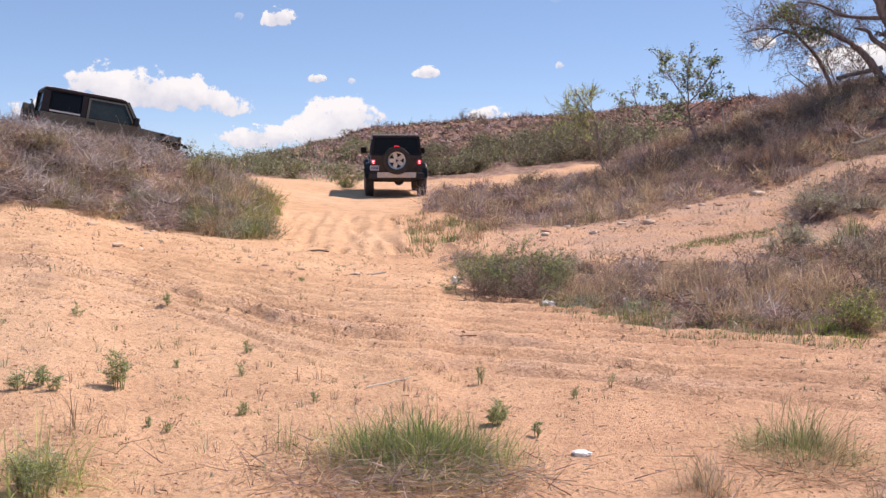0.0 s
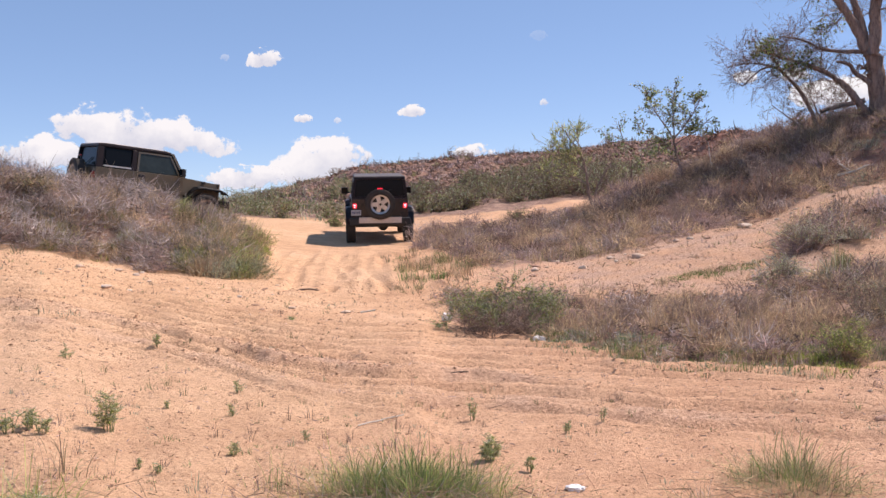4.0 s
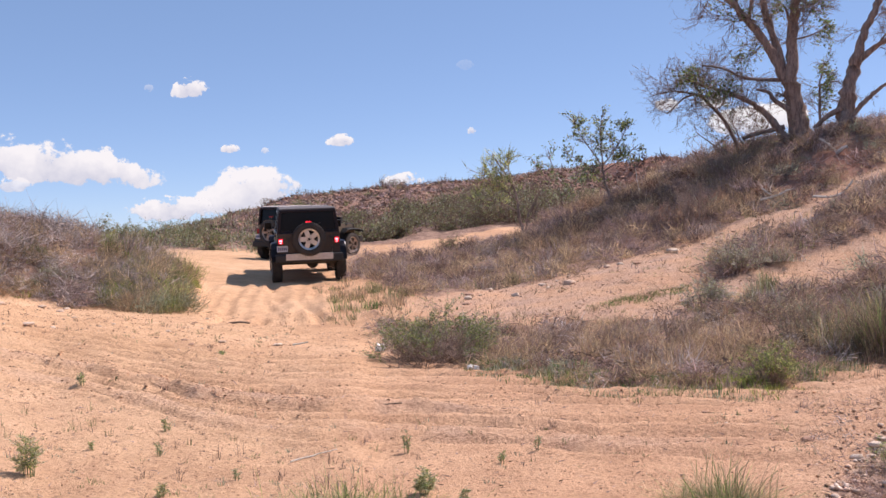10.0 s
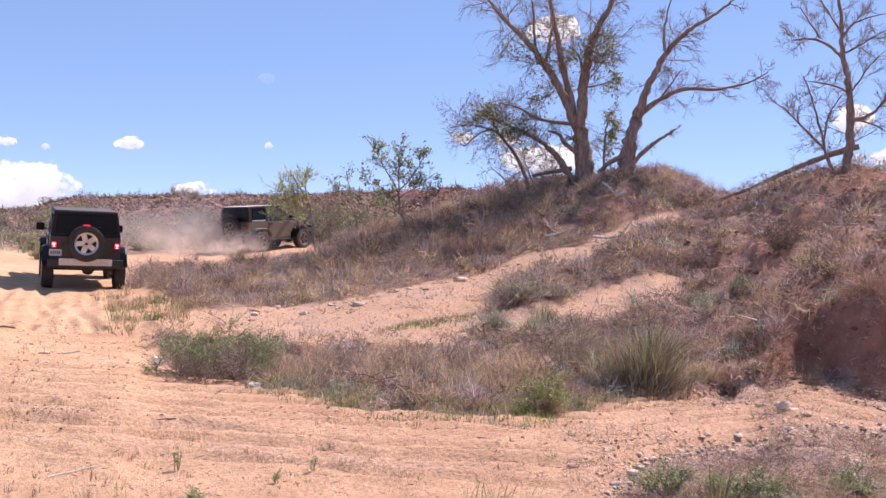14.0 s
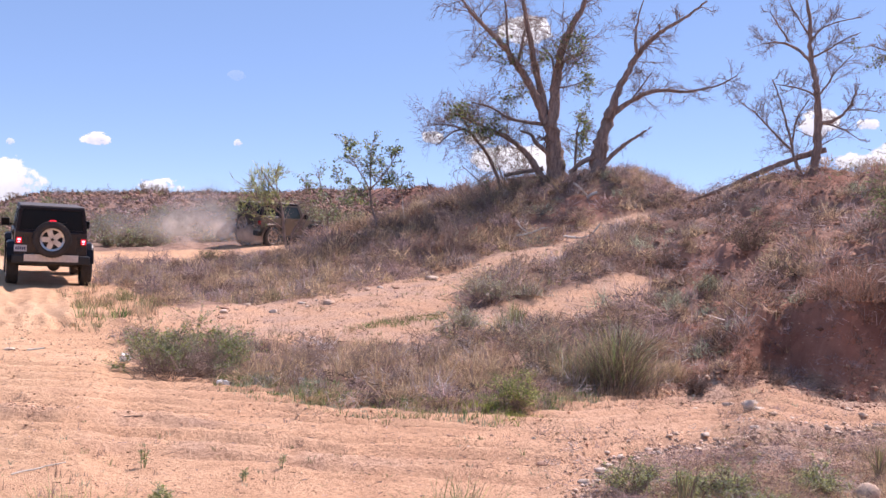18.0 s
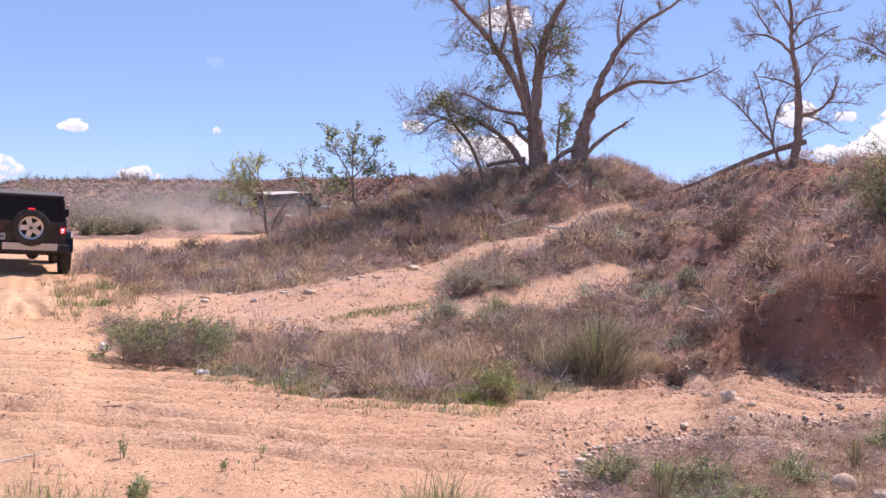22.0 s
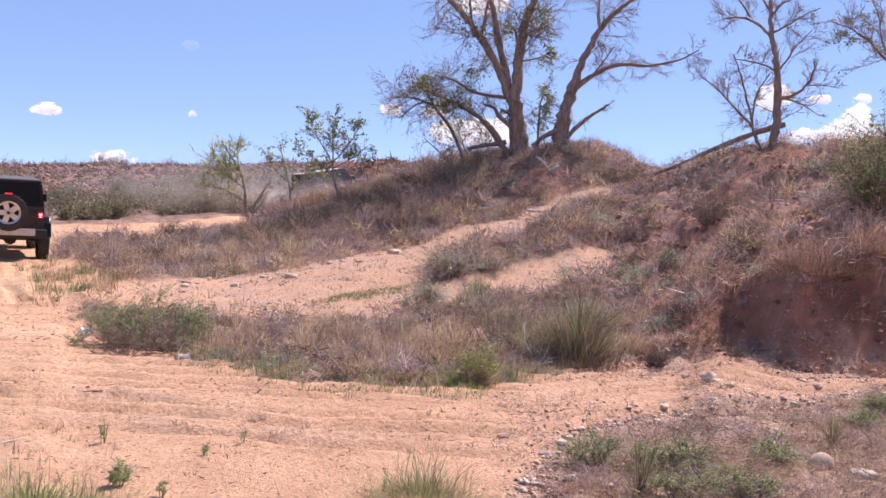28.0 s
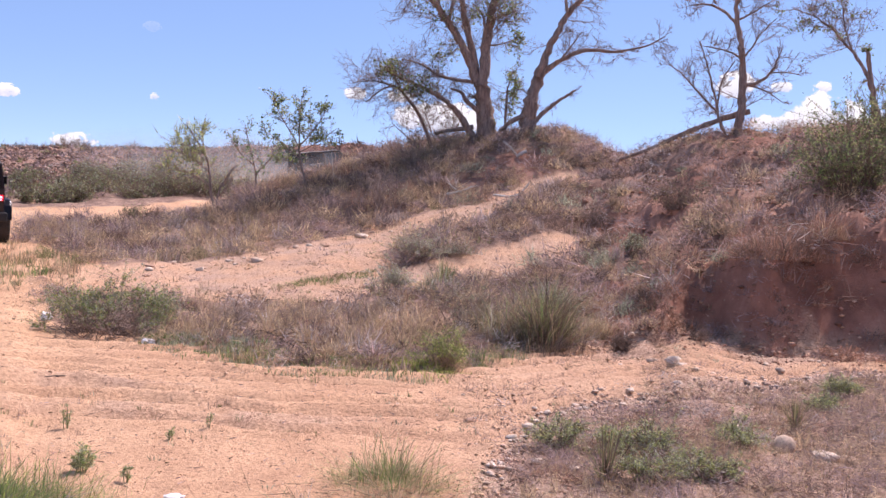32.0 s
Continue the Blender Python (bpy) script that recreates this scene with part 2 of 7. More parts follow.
BARE = ((24.6, 26.7, 1.7, 0.9), (37.3, 25.8, 1.6, 1.0), (34.2, 21.5, 1.2, 0.9), (6.5, 29.0, 3.4, 1.5), (27.0, 25.0, 1.5, 0.8), (31.5, 18.5, 0.9, 0.8), (22.0, 25.6, 1.2, 0.6),
        (32.2, 20.2, 1.2, 0.8), (34.8, 21.9, 1.3, 0.9), (30.4, 20.4, 0.8, 0.6), (33.7, 19.1, 0.9, 0.7))


def bare(x, y):
    """Scoured patches where hardly anything grows: turn, distance and their spreads."""
    turn, r = np.degrees(np.arctan2(x, y)), np.hypot(x, y)
    out = np.zeros_like(r)
    for a, d, wa, wd in BARE:
        out = np.maximum(out, np.exp(-((turn - a) / wa) ** 2 - ((r - d) / wd) ** 2))
    return out


def cover(x, y):
    """How far dry plants and litter hide the sand, 0 to 1."""
    turn, r = np.clip(np.degrees(np.arctan2(x, y)), -60, 60), np.hypot(x, y)
    edge = waves(x, y, 1.7, 11) * 0.45
    foot, rise, bank, brow, track = (across(line, turn, 1) for line in (FOOT, RISE, BANK, BROW, TRACK))
    mound = soft(r, foot - 0.2 + edge, foot + 0.5 + edge) * soft(-r, -27.5, -25.5) * soft(-turn, 11.3 + edge, 12.3 + edge)
    band = soft(r, foot - 0.2 + edge, foot + 0.4 + edge) * soft(-r, -rise - 0.4 + edge, -rise + 0.5 + edge) * soft(turn + edge * 1.6, -1.8, -0.6)
    slope = soft(r, bank - 0.4 + edge, bank + 0.5 + edge) * soft(-r, -brow - 0.6, -brow + 0.3) * soft(turn, -3.4 + edge, -2.0 + edge)
    hill = soft(r, rise - 0.4 + edge, rise + 0.6) * soft(turn, 27.6 + edge * 2, 29.2 + edge * 2) * soft(-r, -60, -55)
    step = (r - rise) / np.maximum(bank - rise, 0.5)
    spur = soft(step, 0.24 + edge * 0.06, 0.32 + edge * 0.06) * soft(-step, -0.58 - 0.028 * (turn - 18) + edge * 0.05, -0.5 - 0.028 * (turn - 18) + edge * 0.05) * soft(turn, 17, 18.5)
    high = soft(r, brow, brow + 1.0) * soft(turn, 8.5, 10.5)
    low_left = soft(-turn, 13.5, 15.0) * soft(r, 33, 36)
    far = soft(r, track + 1.0 + edge * 3, track + 4.0 + edge * 3)
    near = soft(turn, 23, 26) * soft(-r, -across(VERGE, turn, 1) + edge * 0.5, -across(VERGE, turn, 1) + 0.6 + edge * 0.5) * 0.4
    out = mound
    for part_cover in (band, slope, hill, spur, high, low_left, far, near):
        out = np.maximum(out, part_cover)
    return out


VERGE = [(-60, 3, 0), (18, 4.5, 0), (22, 4.8, 0), (24.5, 6.2, 0), (26.6, 7.5, 0), (29.7, 8.5, 0), (32.8, 9.0, 0), (35.9, 9.5, 0), (38.8, 10.2, 0), (43.5, 11.6, 0), (60, 14, 0)]
BERM = [(-60, 12, 0), (-26.3, 11.6, 0), (-23.5, 11.3, 0), (-20.6, 11.3, 0), (-17.6, 10.95, 0), (-14.5, 10.3, 0), (-11.3, 9.6, 0), (-8, 9.3, 0), (-4.7, 9.05, 0), (0.3, 9.1, 0), (4, 8.95, 0), (12, 8.6, 0), (24, 8.6, 0), (33, 10.2, 0), (60, 14, 0)]


def wheel_marks(x, y, d):
    """Distance from each wheel mark along the road."""
    return [d - off + 0.1 * waves(x, y, 4, 30 + k) for k, off in enumerate((-1.5, -0.75, -0.35, 0.55, 0.95, 1.5, 2.1, 2.6, 3.1))]


def tread_print(x, y, turn, r):
    """How clearly the tyre treads are printed, 0 to 1."""
    d = r - across(BERM, turn, 1) + waves(x, y, 1.5, 21) * 0.12
    out = np.zeros_like(r)
    for k, e in enumerate(wheel_marks(x, y, d)):
        out = np.maximum(out, np.exp(-(e / 0.14) ** 4) * np.clip(0.55 + 0.6 * waves(x, y, 3.0, 50 + k), 0, 1))
    return out * (1 - cover(x, y))


def ruts(x, y, turn, r):
    """The scraped ridge along the road, wheel marks on it, and the furrows on the ramp."""
    d = r - across(BERM, turn, 1) + waves(x, y, 1.5, 21) * 0.12
    z = 0.11 * np.exp(-(d / 0.17) ** 2) * (0.6 + 0.4 * waves(x, y, 0.5, 22)) * soft(-turn, -8, 2)
    for e in wheel_marks(x, y, d):
        z = z - 0.042 * np.exp(-(e / 0.13) ** 2) + 0.028 * np.exp(-((np.abs(e) - 0.23) / 0.08) ** 2)
    ramp_zone = soft(turn, -12.5, -11) * soft(-turn, 2.5, 4) * soft(r, 16, 18) * soft(-r, -26, -23.5)
    lane = x + 0.09 * (y - 17)
    furrow = np.clip(np.sin(lane * 7.5 + 1.4 * waves(x, y, 3, 41)), -0.2, 1) ** 2
    return z + ramp_zone * (-0.11 * furrow * np.clip(0.5 + 0.6 * waves(x, y, 2.2, 42), 0, 1) + 0.038 * np.sin(lane * 19 + 1.8 * waves(x, y, 2.5, 43)) * (0.5 + 0.5 * waves(x, y, 1.5, 44)))


def height(x, y):
    return float(land(np.array([x], float), np.array([y], float))[0])


def at(turn, r):
    return r * math.sin(radians(turn)), r * math.cos(radians(turn))


def make_ground():
    turns = np.concatenate([np.arange(-180, -32, 4.0), np.arange(-32, 50, 0.22), np.arange(50, 180, 4.0)])
    rs = np.concatenate([np.arange(0.0, 3.0, 0.5), np.geomspace(3.0, 45, 360), np.geomspace(46, 130, 90), np.geomspace(140, 4000, 16)])
    a, r = np.meshgrid(np.radians(turns), rs, indexing="ij")
    x, y = r * np.sin(a), r * np.cos(a)
    z = land(x, y)
    na, nr = x.shape
    co = np.stack([x, y, z], -1).reshape(-1, 3)
    i, j = np.meshgrid(np.arange(na), np.arange(nr - 1), indexing="ij")
    i2 = (i + 1) % na
    faces = np.stack([i * nr + j, i * nr + j + 1, i2 * nr + j + 1, i2 * nr + j], -1).reshape(-1, 4)
    mesh = bpy.data.meshes.new("ground")
    mesh.vertices.add(len(co))
    mesh.vertices.foreach_set("co", co.ravel())
    mesh.loops.add(faces.size)
    mesh.loops.foreach_set("vertex_index", faces.ravel())
    mesh.polygons.add(len(faces))
    mesh.polygons.foreach_set("loop_start", np.arange(0, faces.size, 4))
    mesh.update(calc_edges=True)
    mesh.polygons.foreach_set("use_smooth", np.ones(len(faces), bool))
    c = cover(x, y).ravel()
    turn_deg = np.degrees(a)
    g = (soft(turn_deg, 18, 28) * (0.85 * soft(-r, -across(VERGE, np.clip(turn_deg, -60, 60), 1) - 0.7, -across(VERGE, np.clip(turn_deg, -60, 60), 1)) + 0.55 * soft(r, across(FOOT, np.clip(turn_deg, -60, 60), 1) - 1.5, across(FOOT, np.clip(turn_deg, -60, 60), 1) - 0.5) * soft(turn_deg, 28, 32) + 0.22 * soft(-r, -16, -11)) + 0.12 * soft(-r, -16, -9) + 0.9 * soft(turn_deg, -2, 7) * soft(r, 14, 15.5) * soft(-r, -29, -25) * (0.62 + 0.5 * waves(x, y, 1.3, 99))).ravel()
    line = r - across(BERM, np.clip(turn_deg, -60, 60), 1)
    g = np.maximum(g, (np.exp(-((line + 0.05 + waves(x, y, 2, 95) * 0.15) / 0.22) ** 2) * (0.45 + 0.4 * waves(x, y, 0.9, 96)) * soft(-turn_deg, -12, -2)
                       + np.exp(-((line + 1.1) / 0.35) ** 2) * 0.6 * (0.5 + 0.7 * waves(x, y, 1.2, 97)) * soft(-turn_deg, -25, -15)).ravel())
    rust = (1.2 * bare(x, y) * soft(turn_deg, 20, 22) + 0.8 * soft(turn_deg, 29, 31.5) * soft(-r, -17, -15.5) * soft(r, 12.6, 13.4) + soft(turn_deg, 26, 32) * soft(r, 12.5, 14.5) * soft(-r, -40, -33) * (0.45 + 0.4 * waves(x, y, 2.5, 98)) + soft(turn_deg, 33, 35) * soft(-r, -16.2, -15) * soft(r, 12.5, 13.2)
            + np.exp(-((turn_deg - 24.6) / 1.8) ** 2 - ((r - 26.6) / 1.0) ** 2) + np.exp(-((turn_deg - 37.3) / 1.6) ** 2 - ((r - 25.8) / 1.0) ** 2)).ravel()
    far_red = (soft(turn_deg, -14, -6) * soft(-turn_deg, -24, -18) * soft(r, 46, 54) * (0.24 + 0.25 * waves(x, y, 9, 79)) + soft(turn_deg, 11, 13) * soft(-turn_deg, -20, -17) * soft(r, 45, 48)).ravel()
    prints = tread_print(x, y, np.clip(turn_deg, -60, 60), r).ravel()
    g = g * (soft(r, 2.2, 4.2) * soft(-np.abs(turn_deg), -110, -60)).ravel()
    c = c * (soft(r, 2.2, 4.2) * soft(-np.abs(turn_deg), -110, -60)).ravel()
    for name, values in (("tread", prints), ("cover", c), ("gravel", np.clip(g, 0, 1)), ("red", np.clip(rust + far_red, 0, 1)), ("rosy", np.clip(soft(turn_deg, -14, 9) + 0.3 * waves(x, y, 5, 76), 0, 1).ravel())):
        attr = mesh.attributes.new(name, "FLOAT", "POINT")
        attr.data.foreach_set("value", values.astype(np.float32))
    mesh.materials.append(SAND)
    return tagged(new("ground", mesh), "orange sandy ground with wheel tracks, ramp and scrubby slopes", "ground", kind="structure")


make_ground()

# ---- building helpers ----
def part(name, bm, mat, parent=None, label="", smooth=False, matrix=None):
    """One mesh object from a bmesh, under a thing or a part."""
    me = bpy.data.meshes.new(name)
    bmesh.ops.recalc_face_normals(bm, faces=bm.faces)
    bm.to_mesh(me)
    bm.free()
    me.materials.append(mat)
    if smooth:
        me.polygons.foreach_set("use_smooth", np.ones(len(me.polygons), bool))
    ob = new(name, me)
    if matrix is not None:
        ob.matrix_basis = matrix
    if parent:
        ob.parent = parent
    if label:
        ob["label"] = label
    return ob


def bevel(bm, width, segments=2):
    edges = [e for e in bm.edges if len(e.link_faces) == 2 and e.calc_face_angle(0) > 0.5]
    bmesh.ops.bevel(bm, geom=edges, offset=width, segments=segments, affect="EDGES", profile=0.6, clamp_overlap=True)
    return bm


def box(bm, cx, cy, cz, sx, sy, sz, rx=0.0, ry=0.0, rz=0.0):
    bmesh.ops.create_cube(bm, size=1, matrix=pose(cx, cy, cz, rx, ry, rz) @ Matrix.Diagonal((sx, sy, sz, 1)))
    return bm


def boxes(*rows, round_by=0.0):
    bm = bmesh.new()
    for row in rows:
        box(bm, *row)
    return bevel(bm, round_by) if round_by else bm


def slab(outline, x0, x1, round_by=0.0, taper=None):
    """A side outline of (y, z) marks pushed out from x0 to x1; taper(x, z) may move x."""
    bm = bmesh.new()
    a = [bm.verts.new((x0, y, z)) for y, z in outline]
    b = [bm.verts.new((x1, y, z)) for y, z in outline]
    bm.faces.new(a)
    bm.faces.new(b[::-1])
    for i in range(len(a)):
        j = (i + 1) % len(a)
        bm.faces.new((a[j], a[i], b[i], b[j]))
    bmesh.ops.recalc_face_normals(bm, faces=bm.faces)
    if round_by:
        bevel(bm, round_by)
    if taper:
        for v in bm.verts:
            v.co.x = taper(v.co.x, v.co.z)
    return bm


def lathe(profile, count=32):
    """Marks of (radius, x) turned round the x axis."""
    bm = bmesh.new()
    rings = []
    for k in range(count):
        a = 2 * math.pi * k / count
        rings.append([bm.verts.new((x, r * math.cos(a), r * math.sin(a))) for r, x in profile])
    for k in range(count):
        p, q = rings[k], rings[(k + 1) % count]
        for i in range(len(profile) - 1):
            bm.faces.new((p[i], p[i + 1], q[i + 1], q[i]))
    bmesh.ops.remove_doubles(bm, verts=bm.verts, dist=1e-5)
    return bm


def rod(bm, p, q, r0, r1=None, sides=8):
    p, q = Vector(p), Vector(q)
    m = Matrix.Translation((p + q) / 2) @ (q - p).to_track_quat("Z", "Y").to_matrix().to_4x4()
    bmesh.ops.create_cone(bm, cap_ends=True, segments=sides, radius1=r0, radius2=r0 if r1 is None else r1, depth=(q - p).length, matrix=m)
    return bm


# ---- vehicle materials ----
def paint(name, color, dust, rough=0.28):
    """Car paint under a film of dust, thicker towards the sills."""
    m, n, l = material(name)
    b = n["Principled BSDF"]
    tc = n.new("ShaderNodeTexCoord").outputs["Object"]
    sep = n.new("ShaderNodeSeparateXYZ")
    l.new(tc, sep.inputs[0])
    low = n.new("ShaderNodeMapRange")
    low.inputs["From Min"].default_value, low.inputs["From Max"].default_value = 1.25, 0.45
    low.inputs["To Min"].default_value, low.inputs["To Max"].default_value = dust * 0.35, dust
    l.new(sep.outputs["Z"], low.inputs["Value"])
    mul = n.new("ShaderNodeMath")
    mul.operation = "MULTIPLY"
    l.new(low.outputs[0], mul.inputs[0])
    l.new(ramp(n, l, noise_tex(n, l, tc, 5.0, 6), (0.25, (0.3, 0.3, 0.3)), (0.75, (1, 1, 1))), mul.inputs[1])
    l.new(mixed(n, l, mul.outputs[0], color, (0.42, 0.27, 0.17)), b.inputs["Base Color"])
    rr = n.new("ShaderNodeMapRange")
    rr.inputs["To Min"].default_value, rr.inputs["To Max"].default_value = rough, 0.85
    l.new(mul.outputs[0], rr.inputs["Value"])
    l.new(rr.outputs[0], b.inputs["Roughness"])
    b.inputs["Coat Weight"].default_value, b.inputs["Coat Roughness"].default_value = 0.25, 0.2
    return m


def glow(name, color, strength):
    m, n, l = material(name)
    b = n["Principled BSDF"]
    b.inputs["Base Color"].default_value = (*color, 1)
    b.inputs["Emission Color"].default_value = (*color, 1)
    b.inputs["Emission Strength"].default_value = strength
    b.inputs["Roughness"].default_value = 0.2
    return m


BLACK_PAINT = paint("black_paint", (0.013, 0.007, 0.012), 0.03)
TAN_PAINT = paint("olive_tan_paint", (0.108, 0.088, 0.058), 0.20)
TRIM = plain("black_plastic", (0.022, 0.021, 0.021), 0.6, scale=9)


def hardtop_material(name, dust):
    """Textured black plastic top; pale sky sheen is painted on what faces up."""
    m = plain(name, (0.019, 0.012, 0.014), 0.55, scale=7, spec=0.25)
    n, l = m.node_tree.nodes, m.node_tree.links
    b = n["Principled BSDF"]
    base = b.inputs["Base Color"].links[0].from_socket
    sep = n.new("ShaderNodeSeparateXYZ")
    l.new(n.new("ShaderNodeNewGeometry").outputs["Normal"], sep.inputs[0])
    sheen_amount = n.new("ShaderNodeMapRange")
    # here dust is the strength of the painted sun and sky sheen
    sheen_amount.inputs["From Min"].default_value, sheen_amount.inputs["From Max"].default_value, sheen_amount.inputs["To Max"].default_value = 0.35, 0.9, dust
    l.new(sep.outputs["Z"], sheen_amount.inputs["Value"])
    l.new(mixed(n, l, sheen_amount.outputs[0], base, (0.66, 0.57, 0.50)), b.inputs["Base Color"])
    return m


HARDTOP, SHEEN_TOP = hardtop_material("black_hardtop", 0.2), hardtop_material("sheen_hardtop", 0.9)
RUBBER = plain("dusty_rubber", (0.05, 0.042, 0.036), 0.85, scale=11, bump=0.4)
ALLOY = plain("silver_alloy", (0.62, 0.61, 0.6), 0.32, 0.85, 0.12)
GUNMETAL = plain("bronze_grey_alloy", (0.33, 0.27, 0.23), 0.4, 0.7, 0.2)
SILVER = plain("satin_silver", (0.60, 0.55, 0.50), 0.45, 0.35, 0.15)
CLEAR_GLASS = plain("pale_green_glass", (0.040, 0.052, 0.050), 0.14, 0.0, 0.2, scale=3, bump=0, spec=0.2)
GLASS = plain("dark_tinted_glass", (0.008, 0.009, 0.010), 0.16, 0.0, 0.1, bump=0, spec=0.14)
UNDER = plain("dirty_steel", (0.09, 0.075, 0.06), 0.7, 0.3, 0.3)
RED_DULL = plain("red_lens", (0.30, 0.02, 0.02), 0.2, 0, 0.1, bump=0)
RED_LIT = glow("lit_red_lens", (0.9, 0.02, 0.04), 1.1)
CORE_LIT = glow("lit_lamp_core", (1.0, 0.35, 0.4), 2.2)
CLEAR = plain("clear_lens", (0.6, 0.6, 0.58), 0.1, 0, 0.1, bump=0)
AMBER = plain("amber_lens", (0.6, 0.2, 0.03), 0.2, 0, 0.1, bump=0)
PLATE = plain("pale_plate", (0.55, 0.56, 0.58), 0.5, 0, 0.1)
PLATE_BAR = plain("dark_blue_bars", (0.06, 0.07, 0.16), 0.5, 0, 0.1)


def make_wheel(parent, name, spokes, rim_mat, at_pose, twin):
    """A wheel round the x axis, its outer face towards +x: tyre with lugs, rim with spokes, hub."""
    hub = new(name)
    hub.parent = parent
    hub.matrix_basis = at_pose
    R, W = 0.405, 0.125
    tyre = lathe([(0.255, -W * 0.85), (0.275, -W), (0.33, -W * 1.06), (0.385, -W * 0.95), (R, -W * 0.7), (R + 0.004, 0), (R, W * 0.7), (0.385, W * 0.95),
                  (0.33, W * 1.06), (0.275, W), (0.255, W * 0.85), (0.255, -W * 0.85)], 40)
    for k in range(40):
        a = 2 * math.pi * k / 40
        for side in (-1, 1):
            b = a + 0.04 * side
            box(tyre, side * W * 0.62, R * 1.0 * math.cos(b), R * 1.0 * math.sin(b), W * 0.62, 0.035, 0.028, math.degrees(b) - 90, 0, 6 * side)
    part("tyre", tyre, RUBBER, hub, "dusty black off-road tyre")
    rim = lathe([(0.262, -W * 0.8), (0.25, -W * 0.6), (0.235, 0.0), (0.245, W * 0.55), (0.268, W * 0.9), (0.258, W * 1.04), (0.222, W * 0.9), (0.218, 0.02), (0.218, -0.03)], 32)
    for k in range(spokes):
        a = 2 * math.pi * (k + 0.5) / spokes
        for d in ((-0.075, 0.075) if twin else (0.0,)):
            w = 0.05 if twin else 0.115
            rod_m = pose(0, 0, 0, math.degrees(a + d)) @ pose(W * 0.72, 0.145, 0) @ Matrix.Diagonal((0.04, 0.2, w, 1))
            bmesh.ops.create_cube(rim, size=1, matrix=rod_m)
    rod(rim, (0.0, 0, 0), (W * 0.88, 0, 0), 0.075, 0.062, 16)
    part("rim", rim, rim_mat, hub, "five-spoke silver alloy rim" if not twin else "bronze grey alloy rim with twin spokes")
    # black disc behind the spokes stands in for shade inside the wheel
    shade = lathe([(0.0, 0.0), (0.232, 0.0)], 24)
    part("brake_disc", shade, TRIM, hub)
    cap = bmesh.new()
    rod(cap, (W * 0.86, 0, 0), (W * 0.95, 0, 0), 0.036, 0.03, 14)
    for k in range(5):
        a = 2 * math.pi * k / 5
        rod(cap, (W * 0.84, 0.055 * math.cos(a), 0.055 * math.sin(a)), (W * 0.92, 0.055 * math.cos(a), 0.055 * math.sin(a)), 0.008, 0.008, 6)
    part("hub_cap", cap, TRIM, hub)
    return hub


def make_jeep(name, label, base, body_paint, doors, wheel, rim_mat, twin, spokes, lit, silver_bumper, lift):
    """A boxy off-road car, nose to +y, its origin on the ground midway between the axles."""
    car = new(name)
    tagged(car, label, "off-road car")
    ya, yf = -base / 2, base / 2                 # axles
    yb, cowl, nose = ya - 0.50, yf - 0.62, yf + 0.42     # tail, windscreen foot, grille
    top = 1.80

    def tumble(x, z):
        return x * (1 - max(0.0, z - 1.15) * 0.16)

    def arch(yc, r, z0):
        return [(yc + r * math.cos(a), max(z0, 0.42 + r * math.sin(a))) for a in (math.pi * k / 8 for k in range(9))]

    tub = [(yb, 0.62), (yb, 1.18), (cowl, 1.18), (cowl, 0.46)] + [(yy, zz) for yy, zz in arch(ya, 0.47, 0.46)] + [(ya - 0.47, 0.55)]
    part("tub", slab(tub, -0.775, 0.775, 0.018), body_paint, car)
    hood = bmesh.new()
    v = [hood.verts.new(c) for c in ((-0.74, cowl, 0.72), (0.74, cowl, 0.72), (0.62, nose, 0.72), (-0.62, nose, 0.72),
                                     (-0.72, cowl, 1.17), (0.72, cowl, 1.17), (0.60, nose, 1.10), (-0.60, nose, 1.10), (0, cowl, 1.20), (0, nose, 1.13))]
    for f in ((3, 2, 1, 0), (0, 1, 5, 8, 4), (1, 2, 6, 5), (2, 3, 7, 9, 6), (3, 0, 4, 7), (4, 8, 9, 7), (8, 5, 6, 9)):
        hood.faces.new([v[i] for i in f])
    bonnet = part("bonnet", bevel(hood, 0.03, 3), body_paint, car)
    for s in (-1, 1):
        part("hood_latch", boxes((s * 0.66, yf - 0.02, 1.1, 0.03, 0.1, 0.07), round_by=0.01), TRIM, bonnet)
    grille = boxes((0, nose + 0.02, 0.86, 1.30, 0.06, 0.52), round_by=0.03)
    gr = part("grille", grille, body_paint, car)
    for k in range(7):
        part("grille_slot", boxes((-0.3 + 0.1 * k, nose + 0.052, 0.9, 0.05, 0.012, 0.34), round_by=0.005), TRIM, gr)
    for s in (-1, 1):
        lamp = bmesh.new()
        rod(lamp, (s * 0.48, nose + 0.03, 0.95), (s * 0.48, nose + 0.09, 0.95), 0.1, 0.085, 24)
        part("headlight", lamp, CLEAR, car, "round clear headlight")
        part("turn_signal", boxes((s * 0.5, nose + 0.055, 0.76, 0.11, 0.03, 0.07), round_by=0.01), AMBER, car)
    part("front_bumper", boxes((0, nose + 0.2, 0.58, 1.62, 0.2, 0.2), (0, nose + 0.08, 0.56, 0.9, 0.16, 0.12), round_by=0.03), TRIM, car)
    for s in (-1, 1):
        part("tow_hook", rod(bmesh.new(), (s * 0.42, nose + 0.28, 0.67), (s * 0.42, nose + 0.28, 0.78), 0.02), UNDER, car)
    # the tall top: roof, pillars, glass
    inner = 0.745
    part("cabin", slab([(yb + 0.06, 1.19), (yb + 0.10, top - 0.09), (cowl - 0.34, top - 0.09), (cowl - 0.05, 1.19)], -inner + 0.03, inner - 0.03, 0.01, tumble), GLASS, car, "dark interior behind tinted glass")
